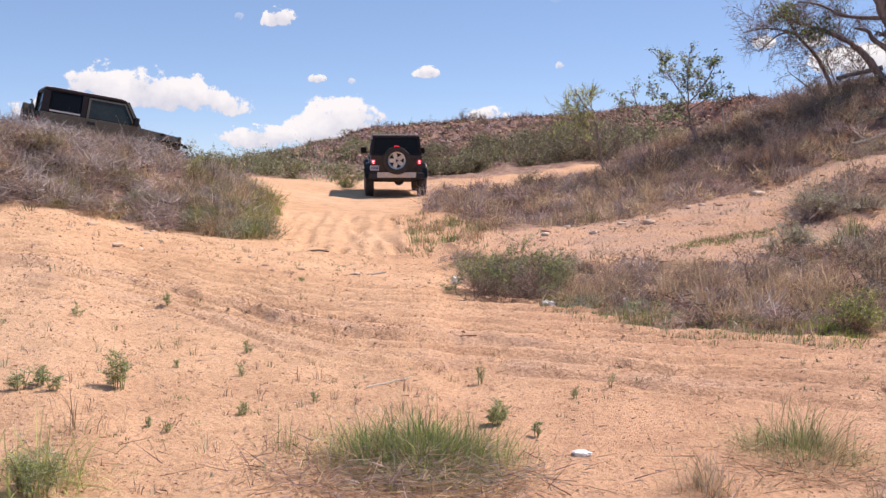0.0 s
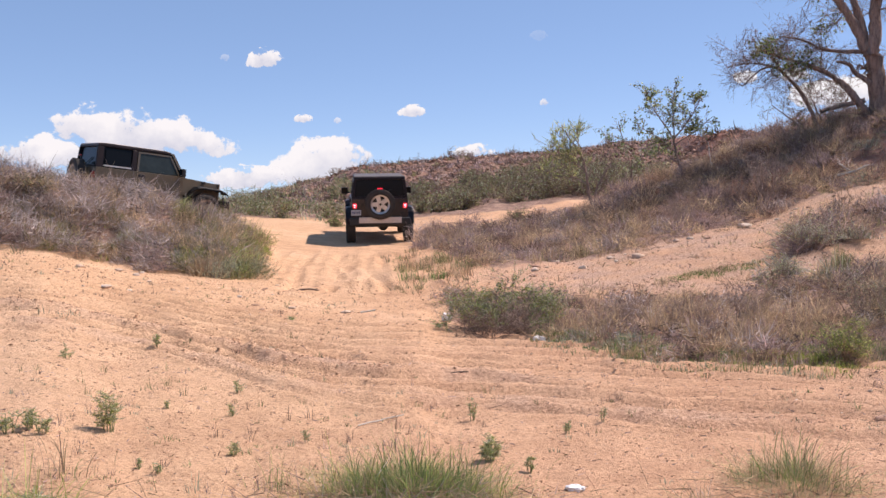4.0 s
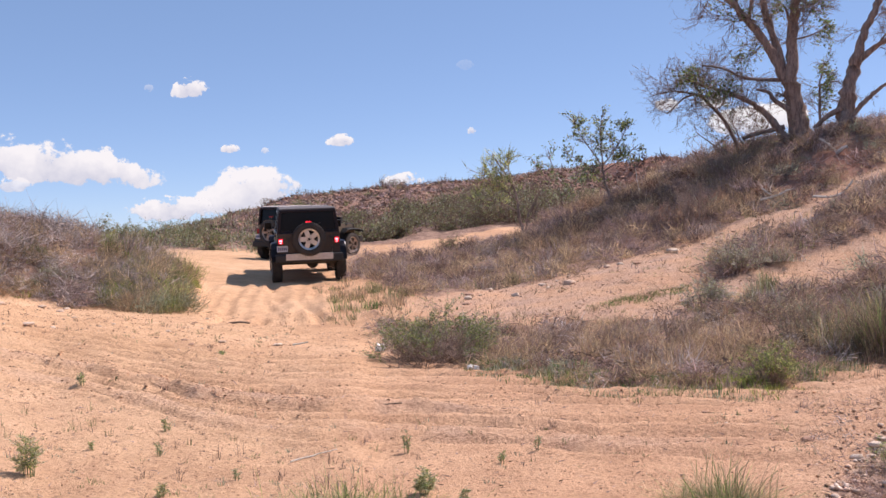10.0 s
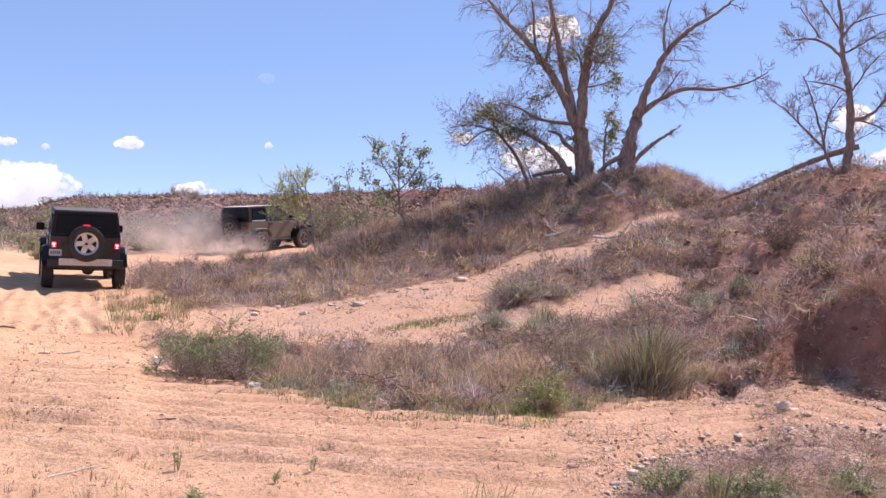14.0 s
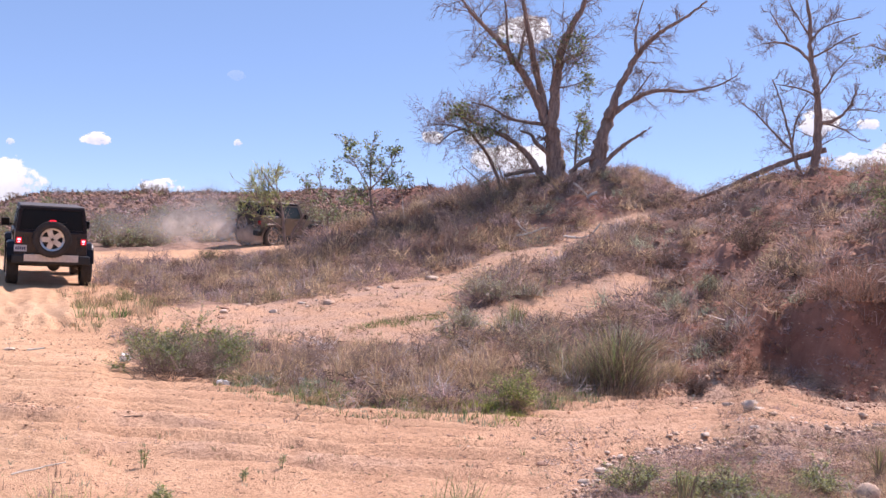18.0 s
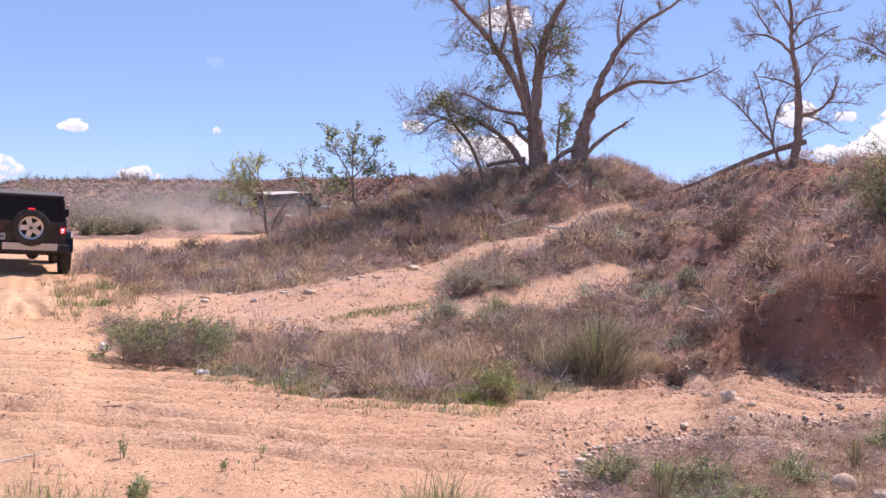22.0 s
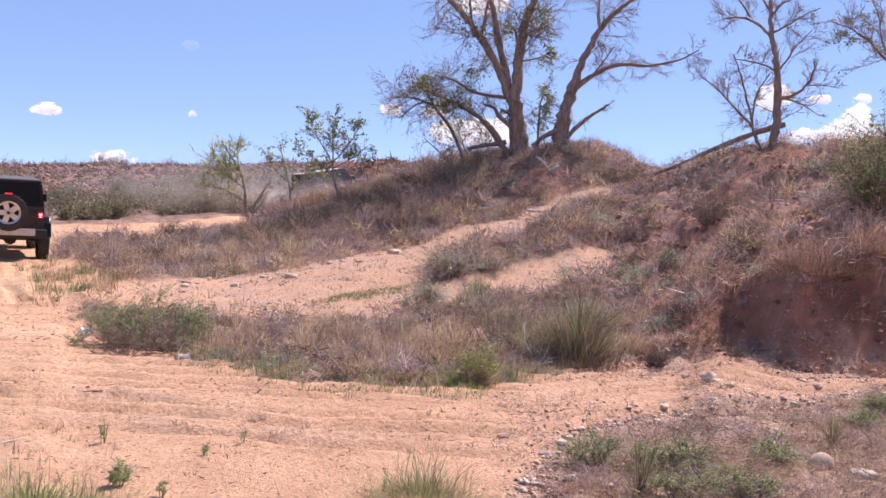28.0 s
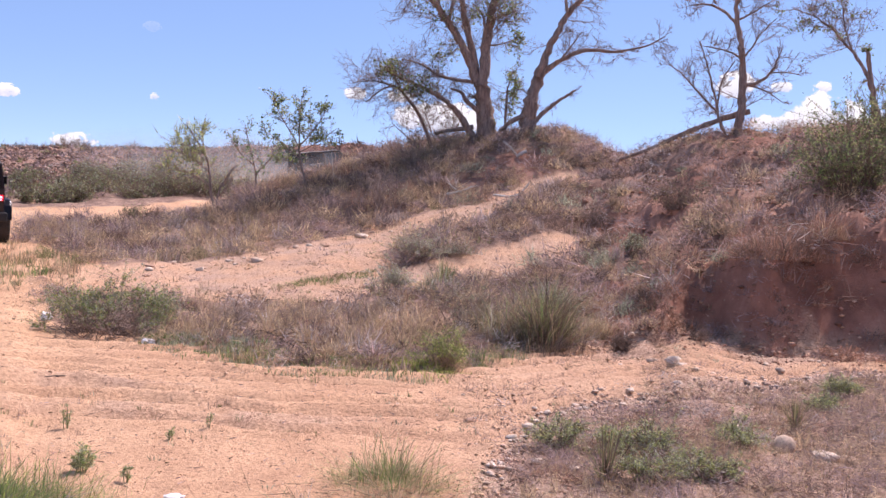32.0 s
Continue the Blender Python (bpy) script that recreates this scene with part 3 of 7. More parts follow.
    roof = slab([(yb + 0.03, top - 0.11), (yb + 0.06, top - 0.015), (yb + 0.3, top), (cowl - 0.5, top), (cowl - 0.36, top - 0.03), (cowl - 0.31, top - 0.1)], -0.775, 0.775, 0.06, tumble)
    part("hardtop_roof", roof, SHEEN_TOP if body_paint is TAN_PAINT else HARDTOP, car, "hard black roof with pale sky sheen painted on top", smooth=False)
    b_post = cowl - 1.28
    posts = [(yb + 0.09, 0.17), (b_post - 0.06, 0.13)]
    if doors == 4:
        posts = [(yb + 0.09, 0.17), (b_post - 0.72, 0.12), (b_post - 0.02, 0.12)]
    for s in (-1, 1):
        for yy, w in posts:
            x0, x1 = sorted((s * (inner - 0.05), s * (inner + 0.028)))
            part("pillar", slab([(yy - w / 2 - 0.0, 1.18), (yy - w / 2 + 0.03, top - 0.1), (yy + w / 2 + 0.02, top - 0.1), (yy + w / 2, 1.18)], x0, x1, 0.01, tumble), HARDTOP, car)
        x0, x1 = sorted((s * (inner - 0.06), s * (inner + 0.025)))
        part("windscreen_post", slab([(cowl - 0.03, 1.16), (cowl - 0.37, top - 0.06), (cowl - 0.29, top - 0.05), (cowl + 0.05, 1.17)], x0, x1, 0.01, tumble), body_paint, car)
        x0, x1 = sorted((s * (inner + 0.004), s * (inner + 0.012)))
        lo, hi = posts[0][0] + 0.14, posts[1][0] - 0.09
        qw = part("quarter_window", slab([(lo, 1.25), (lo + 0.02, top - 0.17), (hi + 0.02, top - 0.17), (hi, 1.25)], x0, x1, 0.0, tumble), GLASS, car, "tinted side window")
        frame_bm = slab([(lo - 0.03, 1.215), (hi + 0.03, 1.215), (hi + 0.03, 1.25), (lo - 0.03, 1.25)], *sorted((s * (inner - 0.02), s * (inner + 0.022))), 0.0, tumble)
        part("window_sill", frame_bm, SILVER if body_paint is TAN_PAINT else TRIM, qw)
    part("windscreen", slab([(cowl - 0.02, 1.2), (cowl - 0.32, top - 0.1), (cowl - 0.305, top - 0.1), (cowl - 0.005, 1.2)], -0.68, 0.68, 0.0, tumble), GLASS, car)
    # doors
    spans = [(b_post + 0.02, cowl - 0.10)] if doors == 2 else [(b_post + 0.06, cowl - 0.10), (b_post - 0.70, b_post + 0.02)]
    for s in (-1, 1):
        for lo, hi in spans:
            x0, x1 = sorted((s * 0.76, s * 0.797))
            low = 0.55 if lo > ya + 0.45 else 0.62
            cut = max(lo, ya + 0.30)
            dr = part("door", slab([(cut, low), (lo, 0.84), (lo, 1.185), (hi, 1.185), (hi, low)], x0, x1, 0.012), body_paint, car)
            x0, x1 = sorted((s * (inner + 0.008), s * (inner + 0.024)))
            part("window_frame", slab([(lo, 1.18), (lo + 0.03, top - 0.11), (hi - 0.27, top - 0.11), (hi, 1.18), (hi - 0.05, 1.20), (hi - 0.29, top - 0.15), (lo + 0.08, top - 0.15), (lo + 0.05, 1.20)], x0, x1, 0.0, tumble), body_paint, dr)
            x0, x1 = sorted((s * (inner + 0.002), s * (inner + 0.01)))
            part("door_window", slab([(lo + 0.05, 1.2), (lo + 0.08, top - 0.15), (hi - 0.29, top - 0.15), (hi - 0.05, 1.2)], x0, x1, 0.0, tumble), CLEAR_GLASS if hi > cowl - 0.2 else GLASS, dr)
            part("door_handle", boxes((s * 0.812, lo + 0.12, 1.08, 0.03, 0.13, 0.035), (s * 0.8, lo + 0.12, 1.08, 0.02, 0.18, 0.075), round_by=0.008), TRIM, dr, "black paddle handle")
            for hz in (0.8, 1.08):
                part("door_hinge", boxes((s * 0.803, hi + 0.01, hz, 0.025, 0.11, 0.045), round_by=0.006), body_paint, dr)
        mirror = part("side_mirror", boxes((s * 0.95, cowl - 0.12, 1.28, 0.2, 0.11, 0.2), (s * 0.83, cowl - 0.1, 1.22, 0.1, 0.06, 0.05), round_by=0.03), TRIM, car, "black side mirror")
        part("mirror_glass", boxes((s * 0.95, cowl - 0.178, 1.285, 0.16, 0.006, 0.155), round_by=0.002), GLASS, mirror)
        part("side_step", boxes((s * 0.80, -0.02, 0.44, 0.11, base - 1.0, 0.07), round_by=0.025), SILVER if silver_bumper else TRIM, car)
        # flares over the wheels
        for yc, back in ((ya, True), (yf, False)):
            bm = bmesh.new()
            prev = None
            shape = [(-0.52, 0.50), (-0.50, 0.62), (-0.43, 0.80), (-0.28, 0.925), (0.0, 0.95), (0.30, 0.92), (0.44, 0.80), (0.50, 0.60)] if back else \
                    [(-0.56, 0.46), (-0.50, 0.66), (-0.42, 0.84), (-0.26, 0.965), (0.0, 0.985), (0.34, 0.965), (0.50, 0.91), (0.54, 0.83)]
            for dy, zz in shape:
                ring = [bm.verts.new((s * xx, yc + dy * (1 + 0.06 * k), zz + up)) for k, (xx, up) in enumerate(((0.74 if back else 0.58, 0.02), (0.90, 0.0), (0.935, -0.03), (0.93, -0.075)))]
                if prev:
                    for i in range(3):
                        bm.faces.new((prev[i], prev[i + 1], ring[i + 1], ring[i]))
                prev = ring
            bmesh.ops.solidify(bm, geom=list(bm.faces), thickness=0.02)
            flare_mat = body_paint if (silver_bumper or back and body_paint is TAN_PAINT) else TRIM
            part("wheel_flare", bm, flare_mat, car, smooth=False)
        part("inner_arch", slab([(ya - 0.46, 0.5), (ya - 0.36, 0.82), (ya, 0.92), (ya + 0.36, 0.82), (ya + 0.46, 0.5)], *sorted((s * 0.40, s * 0.70))), UNDER, car)
        part("inner_arch", slab([(yf - 0.5, 0.5), (yf - 0.40, 0.85), (yf, 0.98), (yf + 0.38, 0.9), (yf + 0.42, 0.6)], *sorted((s * 0.40, s * 0.58))), UNDER, car)
    # tail: gate, glass, lamps, bumper, plate
    gate = part("tailgate", boxes((0, yb - 0.012, 0.93, 1.16, 0.035, 0.50), round_by=0.012), body_paint, car)
    part("gate_handle", boxes((-0.50, yb - 0.04, 1.0, 0.05, 0.03, 0.11), round_by=0.008), TRIM, gate)
    for hz in (0.80, 1.06):
        part("gate_hinge", boxes((0.60, yb - 0.035, hz, 0.16, 0.03, 0.06), round_by=0.008), TRIM, gate)
    part("rear_window", slab([(yb + 0.055, 1.22), (yb + 0.088, top - 0.15), (yb + 0.10, top - 0.15), (yb + 0.07, 1.22)], -0.62, 0.62, 0.0, tumble), GLASS, car, "dark tinted rear window")
    part("rear_header", slab([(yb + 0.035, 1.18), (yb + 0.04, 1.235), (yb + 0.09, 1.235), (yb + 0.09, 1.18)], -0.745, 0.745, 0.008), HARDTOP, car)
    wiper = bmesh.new()
    rod(wiper, (-0.1, yb + 0.03, 1.25), (0.32, yb + 0.05, 1.42), 0.01)
    part("rear_wiper", wiper, TRIM, car)
    for s in (-1, 1):
        tail = part("tail_light", boxes((s * 0.69, yb - 0.03, 0.98, 0.125, 0.07, 0.165), round_by=0.015), RED_DULL, car, "lit red brake light" if lit else "unlit red tail light")
        if lit:
            part("lit_lens", boxes((s * 0.69, yb - 0.066, 0.985, 0.10, 0.010, 0.115), round_by=0.004), RED_LIT, tail, "glowing red lens")
            part("lamp_core", boxes((s * 0.69, yb - 0.072, 1.0, 0.065, 0.008, 0.045), (s * 0.69, yb - 0.072, 0.945, 0.045, 0.008, 0.025), round_by=0.003), CORE_LIT, tail)
    stalk = part("third_brake_light", boxes((0, yb - 0.16, 1.45, 0.15, 0.04, 0.035), round_by=0.01), RED_LIT if lit else RED_DULL, car, "lit red high brake light" if lit else "unlit high brake light")
    part("light_stalk", boxes((0, yb - 0.13, 1.25, 0.06, 0.03, 0.4), (0, yb - 0.06, 1.08, 0.2, 0.14, 0.2), round_by=0.01), TRIM, stalk)
    bumper = part("rear_bumper", boxes((0, yb - 0.12, 0.56, 1.66, 0.2, 0.2), (0, yb - 0.03, 0.56, 1.3, 0.14, 0.16), round_by=0.035), TRIM, car)
    if silver_bumper:
        part("bumper_insert", boxes((0, yb - 0.225, 0.60, 1.16, 0.02, 0.16), round_by=0.008), SILVER, bumper, "dusty silver bumper insert")
    plate = part("licence_plate", boxes((-0.655, yb - 0.085, 0.80, 0.27, 0.012, 0.15), round_by=0.004), PLATE, car, "pale licence plate under the lamp")
    for k in range(5):
        part("plate_mark", boxes((-0.745 + 0.045 * k, yb - 0.094, 0.80, 0.028, 0.004, 0.07)), PLATE_BAR, plate)
    pipe = bmesh.new()
    rod(pipe, (-0.42, yb + 0.16, 0.5), (0.42, yb + 0.16, 0.5), 0.11, 0.11, 16)
    part("muffler", pipe, UNDER, car)
    for yy in (ya, yf):
        ax = bmesh.new()
        rod(ax, (-0.68, yy, 0.40), (0.68, yy, 0.40), 0.045, 0.045, 10)
        bmesh.ops.create_uvsphere(ax, u_segments=12, v_segments=8, radius=0.15, matrix=pose(0.1, yy, 0.40))
        part("axle", ax, UNDER, car)
    part("chassis", boxes((-0.4, 0, 0.55, 0.1, base + 1.0, 0.13), (0.4, 0, 0.55, 0.1, base + 1.0, 0.13), (0, -0.1, 0.6, 1.3, base + 0.5, 0.08)), UNDER, car)
    # wheels and spare
    wheels = []
    for yy in (ya, yf):
        for s in (-1, 1):
            wheels.append(make_wheel(car, "wheel", spokes, rim_mat, pose(s * 0.80, yy, 0.405, 0, 0, 0 if s > 0 else 180), twin))
    make_wheel(car, "spare_wheel", spokes, rim_mat, pose(0.0, yb - 0.20, 0.94 if twin else 1.03, 0, 0, -90), twin)
    for ob in car.children:
        if ob not in wheels:
            ob.location.z += lift          # body height over the axles
    return car, wheels


black_jeep, black_wheels = make_jeep("off_road_car", "black boxy off-road car with lit brake lights on the sand ramp", 2.95, BLACK_PAINT, 4, 0, ALLOY, False, 5, True, True, 0.075)
tan_jeep, tan_wheels = make_jeep("off_road_car", "dusty olive tan two-door off-road car driving along the track", 2.42, TAN_PAINT, 2, 0, GUNMETAL, True, 5, False, False, 0.0)

# ---- plants: builders ----
rng = np.random.RandomState(7)


def raw_mesh(name, co, faces, mat, colors=None, smooth=False):
    """A mesh of triangles or quads from arrays, with an optional colour for each vertex."""
    me = bpy.data.meshes.new(name)
    n = faces.shape[1]
    me.vertices.add(len(co))
    me.vertices.foreach_set("co", co.astype(np.float32).ravel())
    me.loops.add(faces.size)
    me.loops.foreach_set("vertex_index", faces.astype(np.int32).ravel())
    me.polygons.add(len(faces))
    me.polygons.foreach_set("loop_start", np.arange(0, faces.size, n, dtype=np.int32))
    me.update(calc_edges=True)
    if smooth:
        me.polygons.foreach_set("use_smooth", np.ones(len(faces), bool))
    if colors is not None:
        at_col = me.attributes.new("hue", "FLOAT_COLOR", "POINT")
        at_col.data.foreach_set("color", np.concatenate([colors, np.ones((len(colors), 1))], 1).astype(np.float32).ravel())
    me.materials.append(mat)
    return me


def blades(base, length, lean, way, width, colors, bend=0.35, steps=2, droop=0.0):
    """Narrow arching leaves, each a strip of a few steps that ends in a point."""
    n = len(base)
    d = np.stack([np.cos(way), np.sin(way), np.zeros(n)], 1)
    a = way + np.pi / 2 + rng.uniform(-0.9, 0.9, n)
    s = np.stack([np.cos(a), np.sin(a), np.zeros(n)], 1) * (width / 2)[:, None]
    up = np.array([0, 0, 1.0])
    sag = droop * lean
    rise = np.sqrt(np.clip(1 - lean ** 2, 0.02, 1)) * (1 - 0.75 * sag)
    rows = []
    for k in range(steps):
        f = k / steps
        out, lift = f ** (1 / max(bend, 0.05) * 0.55), f * (1.16 - 0.16 * f) + sag * f * (1 - f) * 1.6
        p = base + d * (length * lean * out)[:, None] + up * (length * rise * np.ones(n) * lift)[:, None]
        rows += [p - s * (1 - 0.4 * f), p + s * (1 - 0.4 * f)]
    rows.append(base + d * (length * lean)[:, None] + up * (length * rise)[:, None])
    m = 2 * steps + 1
    co = np.stack(rows, 1).reshape(-1, 3)
    o = (np.arange(n) * m)[:, None]
    tri = []
    for k in range(steps - 1):
        j = 2 * k
        tri += [o + [j, j + 1, j + 2], o + [j + 1, j + 3, j + 2]]
    tri.append(o + [m - 3, m - 2, m - 1])
    return co, np.concatenate(tri, 1).reshape(-1, 3), np.repeat(colors, m, 0)


def slivers(p, q, width, colors):
    """Thin dry twigs and stalks, one narrow triangle each."""
    n = len(p)
    d = q - p
    s = np.cross(d, rng.normal(size=(n, 3)))
    s /= np.maximum(np.linalg.norm(s, axis=1, keepdims=True), 1e-6)
    s *= (np.asarray(width) / 2)[:, None]
    co = np.stack([p - s, p + s, q], 1).reshape(-1, 3)
    return co, np.arange(n * 3).reshape(-1, 3), np.repeat(colors, 3, 0)


def tubes(p, q, r0, r1, sides=5):
    """Tapered sticks from p to q."""
    p, q = np.asarray(p, float), np.asarray(q, float)
    n = len(p)
    d = q - p
    d /= np.maximum(np.linalg.norm(d, axis=1, keepdims=True), 1e-6)
    ref = np.where(np.abs(d[:, 2:3]) < 0.9, [[0, 0, 1.0]], [[1.0, 0, 0]])
    u = np.cross(d, ref)
    u /= np.linalg.norm(u, axis=1, keepdims=True)
    v = np.cross(d, u)
    a = np.arange(sides) * 2 * np.pi / sides
    ring = np.cos(a)[None, :, None] * u[:, None] + np.sin(a)[None, :, None] * v[:, None]
    co = np.concatenate([p[:, None] + ring * np.asarray(r0)[:, None, None], q[:, None] + ring * np.asarray(r1)[:, None, None]], 1).reshape(-1, 3)
    i = np.arange(sides)
    j = (i + 1) % sides
    one = np.stack([i, j, j + sides, i + sides], 1)
    faces = (np.arange(n) * 2 * sides)[:, None, None] + one[None]
    return co, faces.reshape(-1, 4)


def leaf_quads(centre, size, colors, broad=0.3):
    """Small folded leaves in all directions."""
    n = len(centre)
    a = rng.normal(size=(n, 3))
    a /= np.linalg.norm(a, axis=1, keepdims=True)
    b = np.cross(a, rng.normal(size=(n, 3)))
    b /= np.linalg.norm(b, axis=1, keepdims=True)
    c = np.cross(a, b)
    s = np.asarray(size)[:, None]
    co = np.stack([centre - a * s, centre + b * s * broad + c * s * 0.2, centre + a * s, centre - b * s * broad + c * s * 0.2], 1).reshape(-1, 3)
    faces = (np.arange(n) * 4)[:, None] + np.arange(4)[None]
    return co, faces, np.repeat(colors, 4, 0)


def plant_material(name, through_light=0.3, rough=0.75):
    m, n, l = material(name)
    b = n["Principled BSDF"]
    hue = n.new("ShaderNodeAttribute")
    hue.attribute_name = "hue"
    geo = n.new("ShaderNodeNewGeometry")
    vary = ramp(n, l, geo.outputs["Random Per Island"], (0.0, (0.48, 0.46, 0.45)), (0.5, (0.9, 0.88, 0.87)), (1.0, (1.4, 1.37, 1.35)))
    col = mixed(n, l, 1.0, hue.outputs["Color"], vary, "MULTIPLY")
    l.new(col, b.inputs["Base Color"])
    b.inputs["Roughness"].default_value, b.inputs["Specular IOR Level"].default_value = rough, 0.25
    tr = n.new("ShaderNodeBsdfTranslucent")
    l.new(col, tr.inputs["Color"])
    mx = n.new("ShaderNodeMixShader")
    mx.inputs[0].default_value = through_light
    l.new(b.outputs[0], mx.inputs[1])
    l.new(tr.outputs[0], mx.inputs[2])
    l.new(mx.outputs[0], n["Material Output"].inputs["Surface"])
    return m


DRY_GRASS, GREEN_LEAF = plant_material("dry_grass", 0.42), plant_material("green_leaf", 0.58, 0.6)
HUES = dict(straw=(0.57, 0.44, 0.285), tan=(0.48, 0.345, 0.235), grey=(0.41, 0.345, 0.315), brown=(0.285, 0.195, 0.155), olive=(0.30, 0.29, 0.145),
            green=(0.20, 0.28, 0.105), sage=(0.40, 0.43, 0.31), red=(0.37, 0.215, 0.155), dark=(0.15, 0.108, 0.092), lime=(0.36, 0.42, 0.12), silver=(0.56, 0.50, 0.47), mauve=(0.40, 0.30, 0.285), bright=(0.58, 0.62, 0.25))


def bark_material(name, dark, light):
    m, n, l = material(name)
    b = n["Principled BSDF"]
    co = n.new("ShaderNodeTexCoord").outputs["Object"]
    stretch = n.new("ShaderNodeMapping")
    stretch.inputs["Scale"].default_value = (14, 14, 2.6)
    l.new(co, stretch.inputs["Vector"])
    f = noise_tex(n, l, stretch.outputs[0], 1.0, 6, 0.7)
    l.new(mixed(n, l, 0.6, ramp(n, l, f, (0.3, dark), (0.7, light)), ramp(n, l, noise_tex(n, l, co, 2.0), (0.3, (0.7, 0.7, 0.7)), (0.7, (1, 1, 1))), "MULTIPLY"), b.inputs["Base Color"])
    b.inputs["Roughness"].default_value, b.inputs["Specular IOR Level"].default_value = 0.9, 0.15
    bumped(n, l, f, 0.9, 0.03, b)
    return m


PALE_TWIG = bark_material("pale_twigs", (0.27, 0.19, 0.155), (0.50, 0.38, 0.31))
BARK, PALE_WOOD, TWIG = bark_material("red_grey_bark", (0.17, 0.115, 0.095), (0.50, 0.365, 0.30)), bark_material("bleached_wood", (0.48, 0.42, 0.36), (0.82, 0.76, 0.68)), bark_material("brown_twigs", (0.16, 0.11, 0.085), (0.33, 0.24, 0.19))


def pick(names, weights, n):
    table = np.array([HUES[k] for k in names])
    k = rng.choice(len(names), n, p=np.array(weights) / sum(weights))
    return table[k] * rng.uniform(0.8, 1.2, (n, 1))


def clumps(turns, dists, count, tall, per, width, hues, weights, want=0.5, radius=0.12, flop=1.0, patch=None):
    """Tufts strewn over a stretch of the land where the cover allows; gives points, faces and colours."""
    t, r = rng.uniform(*turns, count * 3), np.sqrt(rng.uniform(dists[0] ** 2, dists[1] ** 2, count * 3))
    x, y = r * np.sin(np.radians(t)), r * np.cos(np.radians(t))
    keep = cover(x, y) - 0.9 * bare(x, y) > want + rng.uniform(-0.3, 0.3, len(x))
    if patch is not None:
        keep &= patch(t, r, x, y)
    x, y = x[keep][:count], y[keep][:count]
    n = len(x)
    if n == 0:
        return np.zeros((0, 3)), np.zeros((0, 3), int), np.zeros((0, 3))
    size = rng.uniform(0.45, 1.0, n) ** 1.3 * (0.75 + 0.45 * waves(x, y, 2.4, 61))
    size = np.clip(size, 0.25, 1.4)
    zone = np.clip(0.5 + 0.75 * waves(x, y, 3.2, 62), 0, 0.999)
    order = np.cumsum(weights) / sum(weights)
    k = np.searchsorted(order, np.clip(zone + rng.uniform(-0.16, 0.16, n), 0, 0.999))
    base_col = np.array([HUES[h] for h in hues])[np.clip(k, 0, len(hues) - 1)] * rng.uniform(0.8, 1.2, (n, 1))
    idx = np.repeat(np.arange(n), per)
    m = len(idx)
    a, q = rng.uniform(0, 2 * np.pi, m), np.sqrt(rng.uniform(0, 1, m)) * radius * size[idx] * 1.3
    bx, by = x[idx] + q * np.cos(a), y[idx] + q * np.sin(a)
    base = np.stack([bx, by, land(x, y)[idx] - 0.02], 1)
    length = tall * size[idx] * rng.uniform(0.45, 1.15, m)
    lean = np.clip(rng.beta(1.6, 2.2, m) * flop * 1.3 * (0.6 + 0.4 * q / (radius * size[idx] * 1.3)), 0.02, 0.97)
    return blades(base, length, lean, a + rng.normal(0, 0.7, m), width * rng.uniform(0.6, 1.3, m), base_col[idx] * rng.uniform(0.85, 1.15, (m, 1)))


def tangles(turns, dists, count, tall, per, width, hues, weights, want=0.5, radius=0.25, patch=None):
    """Low knots of crossing dead stalks, lying in every direction."""
    t, r = rng.uniform(*turns, count * 3), np.sqrt(rng.uniform(dists[0] ** 2, dists[1] ** 2, count * 3))
    x, y = r * np.sin(np.radians(t)), r * np.cos(np.radians(t))
    keep = cover(x, y) - 0.9 * bare(x, y) > want + rng.uniform(-0.25, 0.25, len(x))
    if patch is not None:
        keep &= patch(t, r, x, y)
    x, y = x[keep][:count], y[keep][:count]
    n = len(x)
    size = np.clip(rng.uniform(0.5, 1.2, n) * (0.9 + 0.4 * waves(x, y, 2.6, 63)), 0.3, 1.6)
    zone = np.clip(0.5 + 0.6 * waves(x, y, 1.8, 66) + rng.uniform(-0.25, 0.25, n), 0, 0.999)
    k = np.clip(np.searchsorted(np.cumsum(weights) / sum(weights), zone), 0, len(hues) - 1)
    col = np.array([HUES[h] for h in hues])[k] * rng.uniform(0.8, 1.2, (n, 1))
    i = np.repeat(np.arange(n), per)
    m = len(i)
    a, q = rng.uniform(0, 6.283, m), np.sqrt(rng.uniform(0, 1, m)) * radius * size[i]
    h = rng.uniform(0, 1, m) ** 1.4 * tall * size[i] * (1 - 0.6 * (q / (radius * size[i])) ** 2)
    p = np.stack([x[i] + q * np.cos(a), y[i] + q * np.sin(a), land(x, y)[i] + h * 0.8], 1)
    d = rng.normal(size=(m, 3)) * [1, 1, 0.55] + [0, 0, 0.35]
    d /= np.linalg.norm(d, axis=1, keepdims=True)
    e = p + d * (tall * size[i] * rng.uniform(0.3, 0.95, m))[:, None]
    e[:, 2] = np.maximum(e[:, 2], land(x, y)[i] + 0.005)
    return slivers(p, e, width * rng.uniform(0.6, 1.4, m), col[i] * rng.uniform(0.7, 1.25, (m, 1)))


